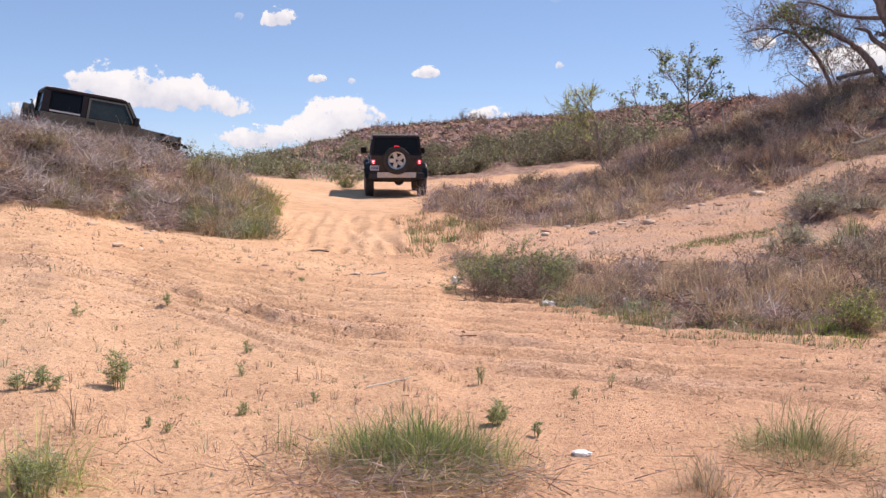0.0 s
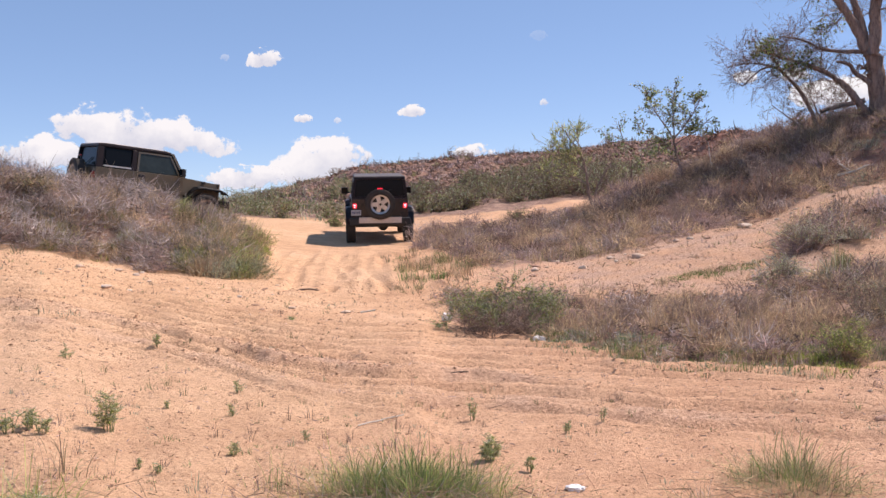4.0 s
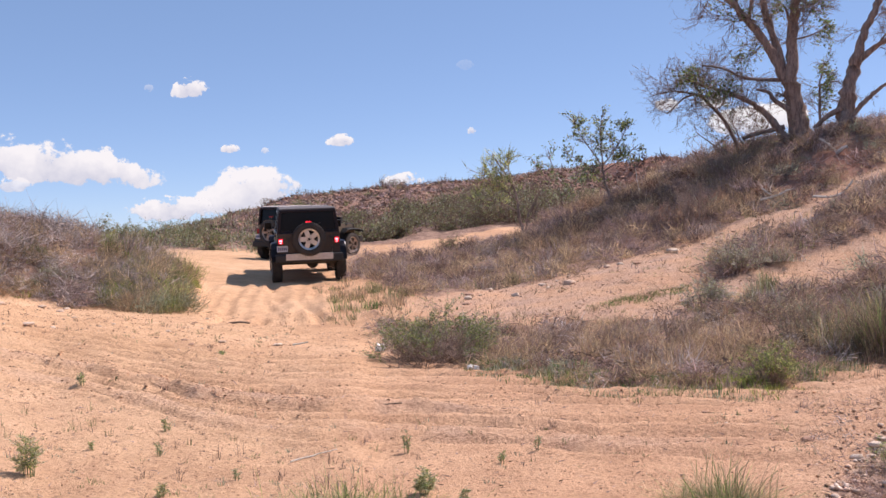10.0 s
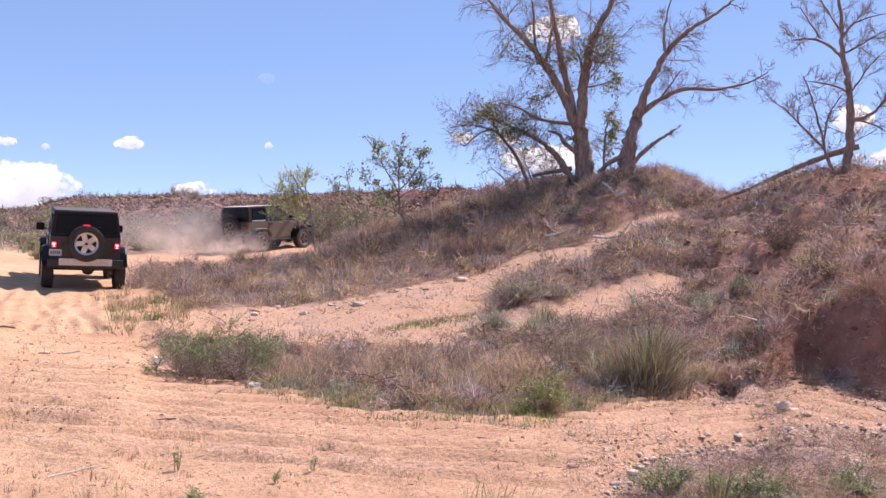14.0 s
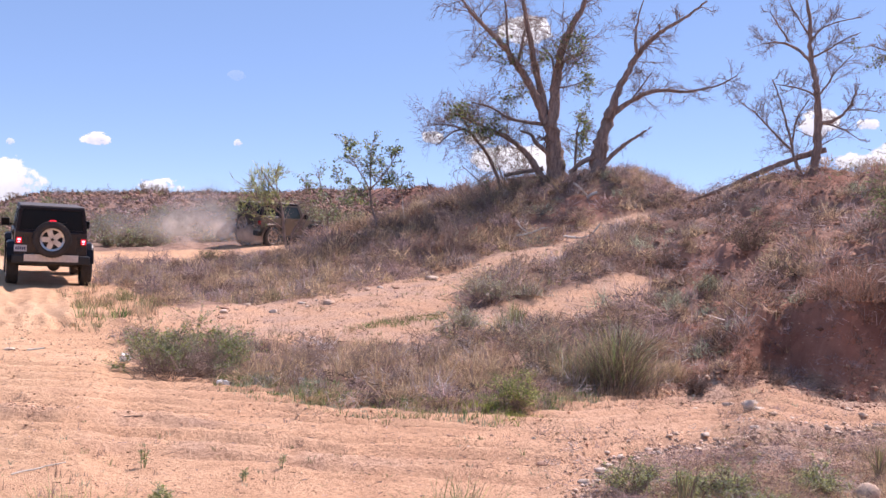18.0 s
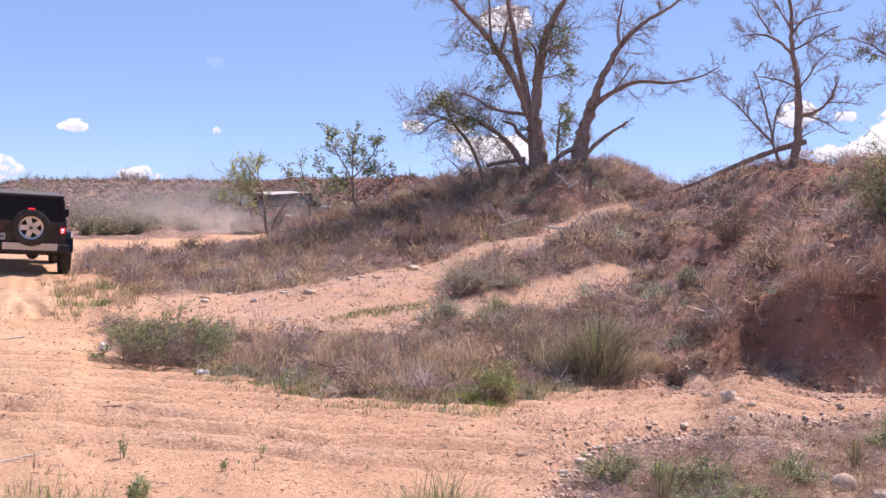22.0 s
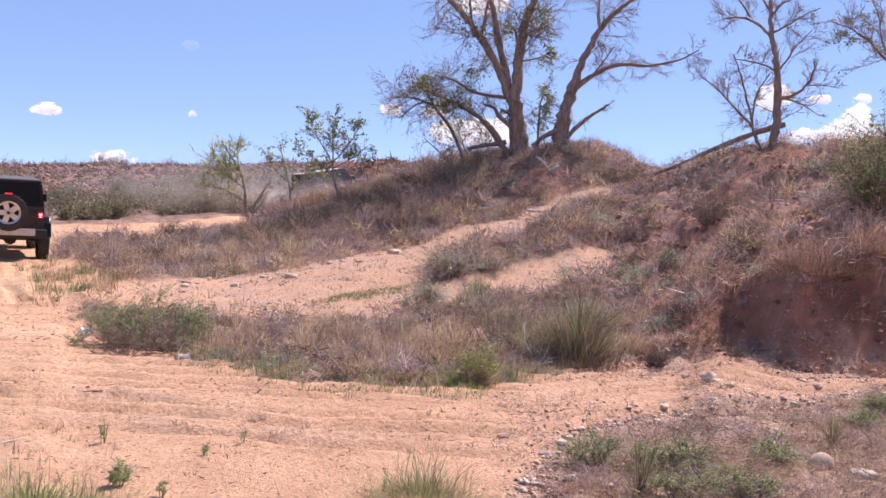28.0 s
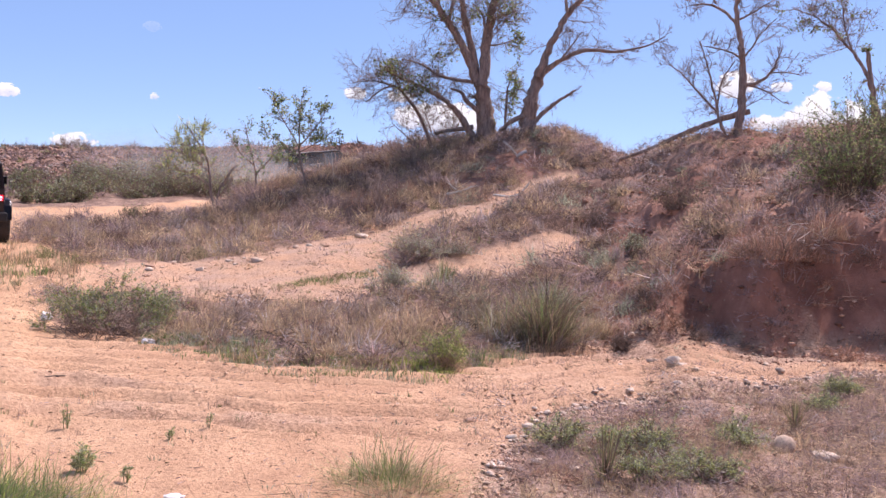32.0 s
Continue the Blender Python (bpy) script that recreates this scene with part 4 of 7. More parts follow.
def mounds(turns, dists, count, w, h, per, width, hues, weights, want=0.5, patch=None):
    """Rounded cushions of short stiff twigs, close together, each with its own hue and a shaded heart."""
    t, r = rng.uniform(*turns, count * 3), np.sqrt(rng.uniform(dists[0] ** 2, dists[1] ** 2, count * 3))
    x, y = r * np.sin(np.radians(t)), r * np.cos(np.radians(t))
    keep = cover(x, y) - 0.9 * bare(x, y) > want + rng.uniform(-0.25, 0.25, len(x))
    if patch is not None:
        keep &= patch(t, r, x, y)
    x, y = x[keep][:count], y[keep][:count]
    n = len(x)
    size = rng.uniform(0.45, 1.3, n) * np.clip(0.9 + 0.4 * waves(x, y, 2.9, 81), 0.5, 1.4)
    zone = np.clip(0.5 + 0.5 * waves(x, y, 1.6, 82) + rng.uniform(-0.35, 0.35, n), 0, 0.999)
    k = np.clip(np.searchsorted(np.cumsum(weights) / sum(weights), zone), 0, len(hues) - 1)
    col = np.array([HUES[c] for c in hues])[k] * rng.uniform(0.75, 1.25, (n, 1))
    i = np.repeat(np.arange(n), per)
    m = len(i)
    a, up = rng.uniform(0, 6.283, m), rng.uniform(0.0, 1.0, m)
    flat = np.sqrt(1 - up * up)
    wide = size[i] * w * (1 + 0.35 * np.sin(2 * a + 7 * size[i]))
    d = np.stack([flat * np.cos(a) * wide, flat * np.sin(a) * wide, up * size[i] * h], 1)
    heart = np.stack([x, y, land(x, y) - 0.02], 1)[i]
    p = heart + d * rng.uniform(0.45, 0.95, (m, 1))
    way = d / (size[i] * w)[:, None] * 0.45 + rng.normal(0, 0.6, (m, 3)) + [0, 0, 0.3]
    q = p + way * (size[i] * w * rng.uniform(0.25, 0.6, m))[:, None]
    q[:, 2] = np.maximum(q[:, 2], heart[:, 2] + 0.03)
    return slivers(p, q, width * rng.uniform(0.6, 1.4, m), col[i] * rng.uniform(0.7, 1.25, (m, 1)))


def strewn(name, label, category, *parts_list, mat=None):
    co, fa, cl, k = [], [], [], 0
    for c, f, h in parts_list:
        co.append(c), fa.append(f + k), cl.append(h)
        k += len(c)
    me = raw_mesh(name, np.concatenate(co), np.concatenate(fa), mat or DRY_GRASS, np.concatenate(cl))
    return tagged(new(name, me), label, category, kind="stuff")


# ---- plants strewn over the land ----
def foot_strip(lo, hi):
    return lambda t, r, x, y: (r > across(FOOT, t, 1) + lo) & (r < across(FOOT, t, 1) + hi)


def upper_mound(t, r, x, y):
    return (t < -13.7 + 1.2 * waves(x, y, 1.1, 68)) & (r > across(FOOT, t, 1) + 0.15 + 0.3 * waves(x, y, 1.3, 69))


strewn("mound_scrub", "silvery grey and straw dry scrub with green tufts over the mound", "dry scrub",
       mounds((-34, -11), (17.8, 26), 330, 0.32, 0.32, 150, 0.012, ("silver", "grey", "straw", "silver", "mauve"), (5, 3, 4, 4, 1), 0.45, upper_mound),
       tangles((-34, -11), (17.8, 26), 800, 0.50, 62, 0.012, ("silver", "grey", "silver", "mauve", "straw", "brown"), (5, 4, 3, 3, 3, 2), 0.45, 0.34, upper_mound),
       # dark knots whose colour stands in for shaded pockets between the clumps
       tangles((-34, -11), (17.8, 27), 120, 0.36, 37, 0.0175, ("dark", "brown"), (3, 2), 0.45, 0.26, upper_mound),
       clumps((-34, -11), (17.8, 27), 420, 0.54, 15, 0.0175, ("silver", "straw", "grey", "olive", "tan"), (4, 4, 3, 3, 2), 0.45, 0.16, 1.0, upper_mound),
       clumps((-34, -11), (20, 27), 160, 0.70, 9, 0.014, ("straw", "tan", "silver"), (5, 2, 1), 0.5, 0.12, 0.5),
       mounds((-34, -14), (17.8, 21), 150, 0.26, 0.24, 170, 0.011, ("straw", "silver", "olive", "tan", "sage"), (4, 3, 2, 2, 1), 0.3, foot_strip(-0.1, 1.8)),
       clumps((-34, -11), (17.6, 21), 380, 0.34, 15, 0.01575, ("straw", "olive", "straw", "lime", "silver", "tan"), (4, 3, 3, 1, 2, 2), 0.3, 0.15, 1.1, foot_strip(-0.5, 1.6)),
       mounds((-16.5, -10.9), (18, 23.5), 190, 0.30, 0.34, 210, 0.010, ("straw", "olive", "lime", "straw", "bright", "sage"), (4, 3, 2, 3, 1, 1), 0.35),
       clumps((-16, -10.8), (18, 23.5), 170, 0.40, 15, 0.014, ("bright", "straw", "lime", "straw", "tan"), (2, 4, 2, 4, 2), 0.3, 0.16, 1.1))
strewn("slope_scrub", "straw, grey and brown dry scrub over the sandy slope", "dry scrub",
       mounds((-3, 29), (17, 33), 420, 0.30, 0.34, 150, 0.015, ("mauve", "tan", "grey", "straw", "brown", "mauve"), (4, 3, 2, 5, 3, 3), 0.5),
       mounds((8, 22), (24.5, 33), 200, 0.40, 0.42, 170, 0.016, ("mauve", "tan", "red", "brown", "straw"), (4, 3, 2, 2, 2), 0.5),
       tangles((-3, 29), (17, 33), 480, 0.38, 48, 0.012, ("grey", "mauve", "straw", "mauve", "brown", "tan"), (2, 4, 4, 3, 3, 3), 0.5, 0.30),
       # darker knots, coloured to pass for shadow gaps in the slope's scrub
       tangles((-3, 29), (17, 33), 180, 0.34, 44, 0.012, ("dark", "brown", "mauve"), (3, 3, 2), 0.55, 0.28),
       clumps((-3, 29), (17, 33), 420, 0.44, 20, 0.011, ("straw", "mauve", "tan", "straw", "mauve", "olive"), (3, 3, 3, 3, 3, 1), 0.5, 0.15),
       clumps((-3, 11), (17, 29), 420, 0.38, 20, 0.010, ("straw", "straw", "tan", "olive"), (5, 4, 3, 2), 0.4, 0.15),
       clumps((9, 22), (22, 44), 420, 0.32, 15, 0.013, ("red", "mauve", "tan", "grey", "straw"), (2, 3, 2, 2, 1), 0.5, 0.15),
       clumps((3, 29), (19, 32), 160, 0.58, 14, 0.009, ("mauve", "grey", "straw"), (3, 3, 2), 0.6, 0.2, 0.8))
strewn("roadside_scrub", "straw-coloured dry grass and weeds beside the road", "dry grass",
       mounds((-1.5, 34), (9.4, 17), 150, 0.24, 0.20, 160, 0.009, ("straw", "tan", "mauve", "silver", "brown", "straw"), (5, 3, 2, 2, 2, 4), 0.55),
       tangles((-1.5, 34), (9.4, 17), 360, 0.25, 42, 0.009, ("straw", "tan", "mauve", "silver", "red", "straw"), (5, 4, 2, 3, 2, 4), 0.5, 0.22),
       # dark knots put in as shade among the roadside straw
       tangles((-1.5, 34), (9.4, 17), 90, 0.30, 37, 0.01225, ("dark", "brown"), (2, 3), 0.55, 0.22),
       clumps((-1.5, 34), (9.4, 17), 240, 0.31, 18, 0.009, ("straw", "tan", "straw", "mauve", "red"), (5, 4, 3, 2, 1), 0.5, 0.12, 0.8),
       clumps((-1.5, 34), (9.4, 17), 260, 0.24, 15, 0.0105, ("straw", "silver", "olive", "tan"), (5, 2, 3, 2), 0.5, 0.1),
       clumps((4, 26), (9, 13), 2200, 0.16, 14, 0.007, ("olive", "sage", "green", "straw", "lime"), (4, 3, 3, 3, 1), 0.1, 0.11, 0.9, foot_strip(-0.5, 0.9)),
       clumps((11.2, 16.8), (15.6, 17.8), 200, 0.16, 11, 0.0105, ("green", "olive", "straw"), (3, 3, 2), -1, 0.11, 0.7,
              lambda t, r, x, y: np.abs(r - 16.25 - (t - 12.5) * 0.28) < 0.3 + 0.15 * waves(x, y, 0.8, 67)))
strewn("path_grass", "thin straw tufts and dead stalks on the stony path", "dry grass",
       clumps((3, 28), (14.5, 27), 260, 0.20, 12, 0.012, ("straw", "tan", "olive", "mauve"), (5, 3, 2, 2), -1, 0.12, 1.0, lambda t, r, x, y: waves(x, y, 1.9, 83) > 0.15),
       tangles((3, 28), (14.5, 27), 240, 0.14, 26, 0.012, ("mauve", "tan", "brown", "straw"), (3, 3, 2, 3), -1, 0.22, lambda t, r, x, y: waves(x, y, 2.3, 84) > 0.1))
strewn("ramp_grass", "straw and green grass beside the sandy ramp", "dry grass",
       clumps((-5.5, 2.0), (16.6, 25.5), 330, 0.32, 16, 0.012, ("straw", "olive", "straw", "tan", "green"), (4, 3, 3, 2, 1), -1, 0.15, 1.0,
              lambda t, r, x, y: (t > -3.9 + 0.9 * waves(x, y, 1.2, 64) - 0.14 * (r - 20)) & (waves(x, y, 1.6, 70) + rng.uniform(-0.5, 0.5, len(x)) > 0.35 * np.abs(r - 20.5) - 0.6) & (t < 1.2 + waves(x, y, 1.1, 73))))
strewn("hillside_scrub", "sparse brown and mauve scrub over the eroded hillside", "dry scrub",
       mounds((16, 47), (14, 31), 420, 0.32, 0.30, 150, 0.014, ("mauve", "brown", "tan", "sage", "straw", "grey"), (5, 3, 3, 1, 3, 2), 0.5),
       tangles((16, 47), (14, 31), 520, 0.38, 43, 0.01225, ("mauve", "grey", "brown", "silver", "straw", "mauve"), (4, 3, 3, 2, 2, 3), 0.5, 0.32),
       # dark knots that paint shadow pockets into the hillside scrub
       tangles((16, 47), (14, 31), 300, 0.34, 41, 0.014, ("dark", "brown", "mauve"), (3, 3, 2), 0.55, 0.30),
       clumps((16, 47), (14.5, 30), 420, 0.32, 16, 0.011, ("mauve", "grey", "tan", "straw", "red"), (4, 2, 3, 3, 2), 0.5, 0.14),
       clumps((28, 47), (14, 24), 260, 0.36, 13, 0.010, ("mauve", "red", "tan", "straw"), (3, 3, 2, 1), 0.5, 0.12, 0.9),
       clumps((17, 47), (24, 36), 300, 0.34, 16, 0.011, ("mauve", "tan", "olive", "straw"), (3, 3, 1, 2), 0.5, 0.14),
       clumps((17, 31), (17, 24), 160, 0.32, 18, 0.010, ("sage", "grey", "tan", "olive"), (1, 3, 3, 1), 0.6, 0.18))
strewn("bank_growth", "reddish dry tufts and hanging roots on the cut bank", "dry scrub",
       mounds((31, 46), (12.9, 15.0), 120, 0.20, 0.20, 120, 0.007, ("red", "brown", "mauve", "dark"), (4, 3, 3, 2), -1, lambda t, r, x, y: waves(x, y, 1.2, 85) > -0.1),
       tangles((31, 46), (12.9, 15.2), 150, 0.20, 40, 0.007, ("red", "brown", "mauve"), (3, 3, 3), -1, 0.2))
strewn("verge_grass", "short dry grass on the stony verge", "dry grass",
       tangles((22, 47), (4.2, 12.5), 1300, 0.15, 40, 0.004, ("tan", "mauve", "straw", "brown", "red", "silver"), (3, 4, 2, 3, 2, 2), 0.2, 0.12),
       clumps((22, 47), (4.2, 12.5), 900, 0.20, 18, 0.004, ("straw", "tan", "mauve", "brown"), (3, 3, 3, 2), 0.25, 0.08),
       clumps((22, 47), (4.2, 12.5), 200, 0.11, 16, 0.005, ("sage", "olive"), (2, 1), 0.25, 0.08))


def far_scrub(turns, dists, count, tall, hues, weights, per=12, width=0.04, radius=0.5):
    return clumps(turns, dists, count, tall, per, width, hues, weights, 0.4, radius, 0.9)


strewn("distant_scrub", "low grey-green and brown scrub over the far hill", "dry scrub",
       mounds((-34, 12), (44, 86), 2600, 0.42, 0.30, 30, 0.07, ("brown", "dark", "mauve", "olive", "grey"), (4, 4, 3, 2, 2), 0.4),
       tangles((-34, 20), (44, 84), 2200, 0.40, 14, 0.045, ("brown", "mauve", "dark", "grey", "straw"), (3, 3, 3, 2, 2), 0.4, 0.6),
       far_scrub((-34, -8), (34, 80), 1400, 0.8, ("olive", "sage", "straw", "green"), (3, 2, 2, 1)),
       mounds((11, 18), (45, 58), 130, 0.4, 0.32, 26, 0.06, ("dark", "brown", "olive"), (3, 3, 2), 0.3),
       far_scrub((-12, 16), (78, 86), 40, 1.1, ("brown", "grey", "olive"), (2, 2, 1), 18, 0.03, 0.3))


def fallen(count, turns, dists, lo, hi, hues, weights):
    """Bits of dead stalk lying on the sand."""
    t, r = rng.uniform(*turns, count), np.sqrt(rng.uniform(dists[0] ** 2, dists[1] ** 2, count))
    x, y = r * np.sin(np.radians(t)), r * np.cos(np.radians(t))
    a, ln = rng.uniform(0, 6.283, count), rng.uniform(lo, hi, count)
    u, w = x + ln * np.cos(a), y + ln * np.sin(a)
    p, q = np.stack([x, y, land(x, y) + 0.006], 1), np.stack([u, w, land(u, w) + 0.012], 1)
    return slivers(p, q, rng.uniform(0.004, 0.010, count), pick(hues, weights, count))


strewn("seedlings", "tiny green and brown seedlings on the bare sand", "seedlings",
       clumps((-28, 24), (4.5, 9.6), 460, 0.085, 12, 0.005, ("olive", "brown", "sage", "mauve", "green"), (3, 3, 2, 2, 2), -1, 0.035, 0.9),
       clumps((-28, 2), (4.5, 8.6), 140, 0.15, 10, 0.004, ("olive", "mauve", "sage", "brown"), (3, 2, 2, 2), -1, 0.03, 0.7),
       clumps((-28, -6), (9.5, 17), 200, 0.13, 10, 0.007, ("olive", "brown", "sage"), (3, 3, 1), -1, 0.05, 0.8))
strewn("fallen_stalks", "bits of brown dead stalk lying on the sand", "dry stalks",
       fallen(1300, (-28, 26), (4.3, 9.5), 0.015, 0.07, ("brown", "mauve", "red", "tan"), (3, 3, 2, 1)), fallen(60, (-28, 30), (4.3, 12), 0.1, 0.3, ("brown", "mauve", "tan"), (2, 2, 2)),
       fallen(700, (-28, 32), (9, 19), 0.04, 0.12, ("brown", "red", "tan"), (3, 3, 1)))


# ---- single plants ----
def stand(ob, turn, r, sink=0.0, spin=0.0):
    x, y = at(turn, r)
    ob.matrix_basis = pose(x, y, height(x, y) - sink, 0, 0, -turn + spin)
    return ob


def make_tuft(name, label, category, turn, r, w, h, count, width, hues, weights, flop=0.7, group="", bunches=9, droop=0.8):
    """A grass clump: several bunches of arching blades, each with its own length and lean."""
    ca, cq = rng.uniform(0, 6.283, bunches), np.sqrt(rng.uniform(0, 1, bunches)) * w * 0.22
    cx, cy, tall = cq * np.cos(ca), cq * np.sin(ca), rng.uniform(0.6, 1.2, bunches)
    drift, push = rng.uniform(0, 6.283, bunches), rng.uniform(0.0, 0.5, bunches)
    k = rng.choice(bunches, count, p=rng.dirichlet(np.ones(bunches) * 2.5))
    spread = w * 0.15 * rng.uniform(0.5, 1.7, bunches)
    base = np.stack([cx[k] + rng.normal(0, 1, count) * spread[k], cy[k] + rng.normal(0, 1, count) * spread[k], np.full(count, -0.02)], 1)
    out = np.arctan2(base[:, 1], base[:, 0])
    far = np.hypot(base[:, 0], base[:, 1]) / (w * 0.4)
    length = h * rng.uniform(0.35, 1.3, count) * tall[k] * np.clip(1.15 - 0.3 * far, 0.5, 1.2)
    lean = np.clip(rng.beta(1.4, 1.7, count) * flop * 1.25 + 0.18 * far + push[k] * 0.4, 0.02, 0.96)
    way = np.where(rng.uniform(0, 1, count) < push[k], drift[k], out) + rng.normal(0, 0.9, count)
    co, fa, cl = blades(base, length, lean, way, width * rng.uniform(0.5, 1.4, count), pick(hues, weights, count), 0.34, 4, droop * rng.uniform(0.2, 1.0, count))
    clump = stand(tagged(new(name), label, category, group), turn, r)
    tagged(new("foliage", raw_mesh("foliage", co, fa, DRY_GRASS, cl)), kind="stuff").parent = clump
    return clump


def make_shrub(name, label, category, turn, r, w, h, stems, leaves, leaf, hues, weights, twig_mat=None, spread=1.0, group="", low=0.25):
    """A twiggy bush: forked stems under one base, and small leaves along the outer twigs."""
    bush = stand(tagged(new(name), label, category, group), turn, r)
    p, q, r0, r1, ends = [], [], [], [], []
    thick = 0.010 * max(h, 0.3) ** 0.5
    for _ in range(stems):
        a, lean = rng.uniform(0, 6.283), rng.uniform(0.0, 1.0) ** 0.7 * spread
        start = np.array([0.22 * w * rng.uniform(0, 1) * math.cos(a), 0.22 * w * rng.uniform(0, 1) * math.sin(a), -0.03])
        reach = 0.5 * w * lean * rng.uniform(0.7, 1.2)
        goal = np.array([reach * math.cos(a), reach * math.sin(a), h * rng.uniform(0.45, 1.05) * math.sqrt(max(0.08, 1 - 0.85 * lean ** 2))])
        mid = start * 0.5 + goal * 0.5 + rng.normal(0, 0.07 * w, 3) * [1, 1, 0.4] + [0, 0, 0.08 * h]
        for s, e, k in ((start, mid, 1.0), (mid, goal, 0.6)):
            p.append(s), q.append(e), r0.append(thick * k), r1.append(thick * k * 0.6)
        for _ in range(7):
            u = rng.uniform(low, 1.0)
            s = start + (mid - start) * min(1, u * 2) if u < 0.5 else mid + (goal - mid) * (u * 2 - 1)
            e = s + (rng.normal(0, 1, 3) * [1, 1, 0.7] + [0.5 * math.cos(a), 0.5 * math.sin(a), 0.35]) * 0.10 * (w + h) * rng.uniform(0.5, 1.1)
            e[2] = max(e[2], 0.01)
            p.append(s), q.append(e), r0.append(thick * 0.4), r1.append(thick * 0.12)
            ends.append((s, e))
    co, fa = tubes(np.array(p), np.array(q), np.array(r0), np.array(r1), 4)
    me = raw_mesh("woody_base", co, fa, twig_mat or TWIG)
    ob = new("woody_base", me)
    ob.parent = bush
    if leaves:
        s = np.array([e[0] for e in ends])
        e = np.array([e[1] for e in ends])
        leaves, leaf = int(leaves * 2.4), leaf * 0.75
        k = rng.randint(0, len(s), leaves)
        c = s[k] + (e[k] - s[k]) * rng.uniform(0.2, 1.1, (leaves, 1)) + rng.normal(0, leaf * 0.9, (leaves, 3))
        c[:, 2] = np.maximum(c[:, 2], 0.01)
        co, fa, cl = leaf_quads(c, leaf * rng.uniform(0.6, 1.3, leaves), pick(hues, weights, leaves))
        ob = new("foliage", raw_mesh("foliage", co, fa, GREEN_LEAF, cl))
        ob.parent = bush
    return bush


def make_yucca(name, label, turn, r, w, h, count, hues, weights):
    """Stiff narrow blades that fan from one heart, the older ones sagging."""
    a = rng.uniform(0, 2 * np.pi, count)
    lean = np.clip(rng.beta(1.3, 1.5, count), 0.03, 0.96)
    base = np.stack([0.10 * w * np.cos(a) * rng.uniform(0, 1, count), 0.10 * w * np.sin(a) * rng.uniform(0, 1, count), rng.uniform(0, 0.15, count) * h], 1)
    length = (h * (1 - lean) + 0.62 * w * lean) * rng.uniform(0.55, 1.15, count)
    co, fa, cl = blades(base, length, lean, a + rng.normal(0, 0.25, count), 0.011 * max(h, 0.35) ** 0.6 * rng.uniform(0.6, 1.3, count), pick(hues, weights, count), 0.5, 3)
    return stand(tagged(new(name, raw_mesh(name, co, fa, DRY_GRASS, cl)), label, "yucca"), turn, r)


WEED_STEM = plain("green_stalks", (0.26, 0.28, 0.13), 0.7)


def make_mat(name, label, turn, r, w, d, h, count, hues, weights):
    """Fallen dead stalks, crossing one another on the sand."""
    p = np.stack([rng.normal(0, w * 0.28, count), rng.normal(0, d * 0.28, count), rng.uniform(0.0, 1, count) ** 2 * h], 1)
    way = rng.normal(size=(count, 3)) * [1, 1, 0.25] + [0, 0, 0.12]
    way /= np.linalg.norm(way, axis=1, keepdims=True)
    q = p + way * rng.uniform(0.06, 0.28, (count, 1))
    q[:, 2] = np.maximum(q[:, 2], 0.006)
    co, fa, cl = slivers(p, q, rng.uniform(0.003, 0.007, count), pick(hues, weights, count))
    return stand(tagged(new(name, raw_mesh(name, co, fa, DRY_GRASS, cl)), label, "dry grass", kind="stuff"), turn, r)


# clumps and weeds on the open sand
make_tuft("grass_clump", "large green grass clump with dry blades on the sand", "grass clump", -3.0, 5.12, 1.0, 0.32, 6500, 0.0032, ("green", "lime", "olive", "straw"), (6, 4, 2, 2), 1.7, "", 14, 1.0)
make_tuft("grass_clump", "sparse tall green grass beside the large clump", "grass clump", -7.6, 5.2, 0.95, 0.28, 700, 0.0036, ("green", "lime", "olive", "straw", "brown"), (5, 4, 2, 3, 1), 1.2, "", 14)
make_tuft("grass_clump", "thin leaning green grass on the sand", "grass clump", -11.4, 5.25, 0.40, 0.22, 60, 0.0034, ("green", "lime", "straw"), (3, 2, 2), 0.6, "", 4)
make_mat("dry_grass_mat", "flattened straw-coloured dead grass in front of the clump", -7.4, 4.75, 1.6, 0.8, 0.10, 1500, ("straw", "tan", "mauve", "red", "silver"), (4, 3, 3, 2, 1))
make_mat("dry_grass_mat", "thin dead grass at the foot of the clump", -2.8, 4.7, 1.2, 0.6, 0.08, 1100, ("straw", "tan", "mauve", "silver"), (4, 3, 3, 2))
make_mat("dry_grass_mat", "scattered dead stalks on the verge", 18.8, 5.3, 1.0, 0.6, 0.06, 420, ("straw", "tan", "brown"), (4, 3, 2))
make_mat("dry_grass_mat", "scattered dead stalks beside the sand", -24.3, 4.75, 0.8, 0.5, 0.07, 120, ("straw", "tan", "mauve"), (4, 3, 2))
make_tuft("grass_clump", "yellow-green grass clump at the sand's near edge", "grass clump", -25.4, 4.55, 0.75, 0.34, 520, 0.0044, ("bright", "lime", "straw"), (4, 3, 2), 1.3, "", 9, 1.0)
make_tuft("grass_clump", "thin straw and green stalks on the sand", "grass clump", -22.8, 5.4, 0.45, 0.26, 90, 0.0038, ("straw", "olive", "brown"), (3, 2, 2), 0.95, "", 3)
make_tuft("grass_clump", "low spreading green and straw grass clump on the sand", "grass clump", 18.57, 5.75, 0.9, 0.29, 1400, 0.0032, ("green", "olive", "straw", "lime"), (5, 3, 4, 1), 1.3, "", 12, 1.0)
make_tuft("grass_clump", "low dry grass clump with few green blades", "grass clump", 14.0, 4.9, 0.50, 0.24, 480, 0.003, ("straw", "tan", "olive", "silver"), (4, 3, 2, 1), 1.0, "", 8)
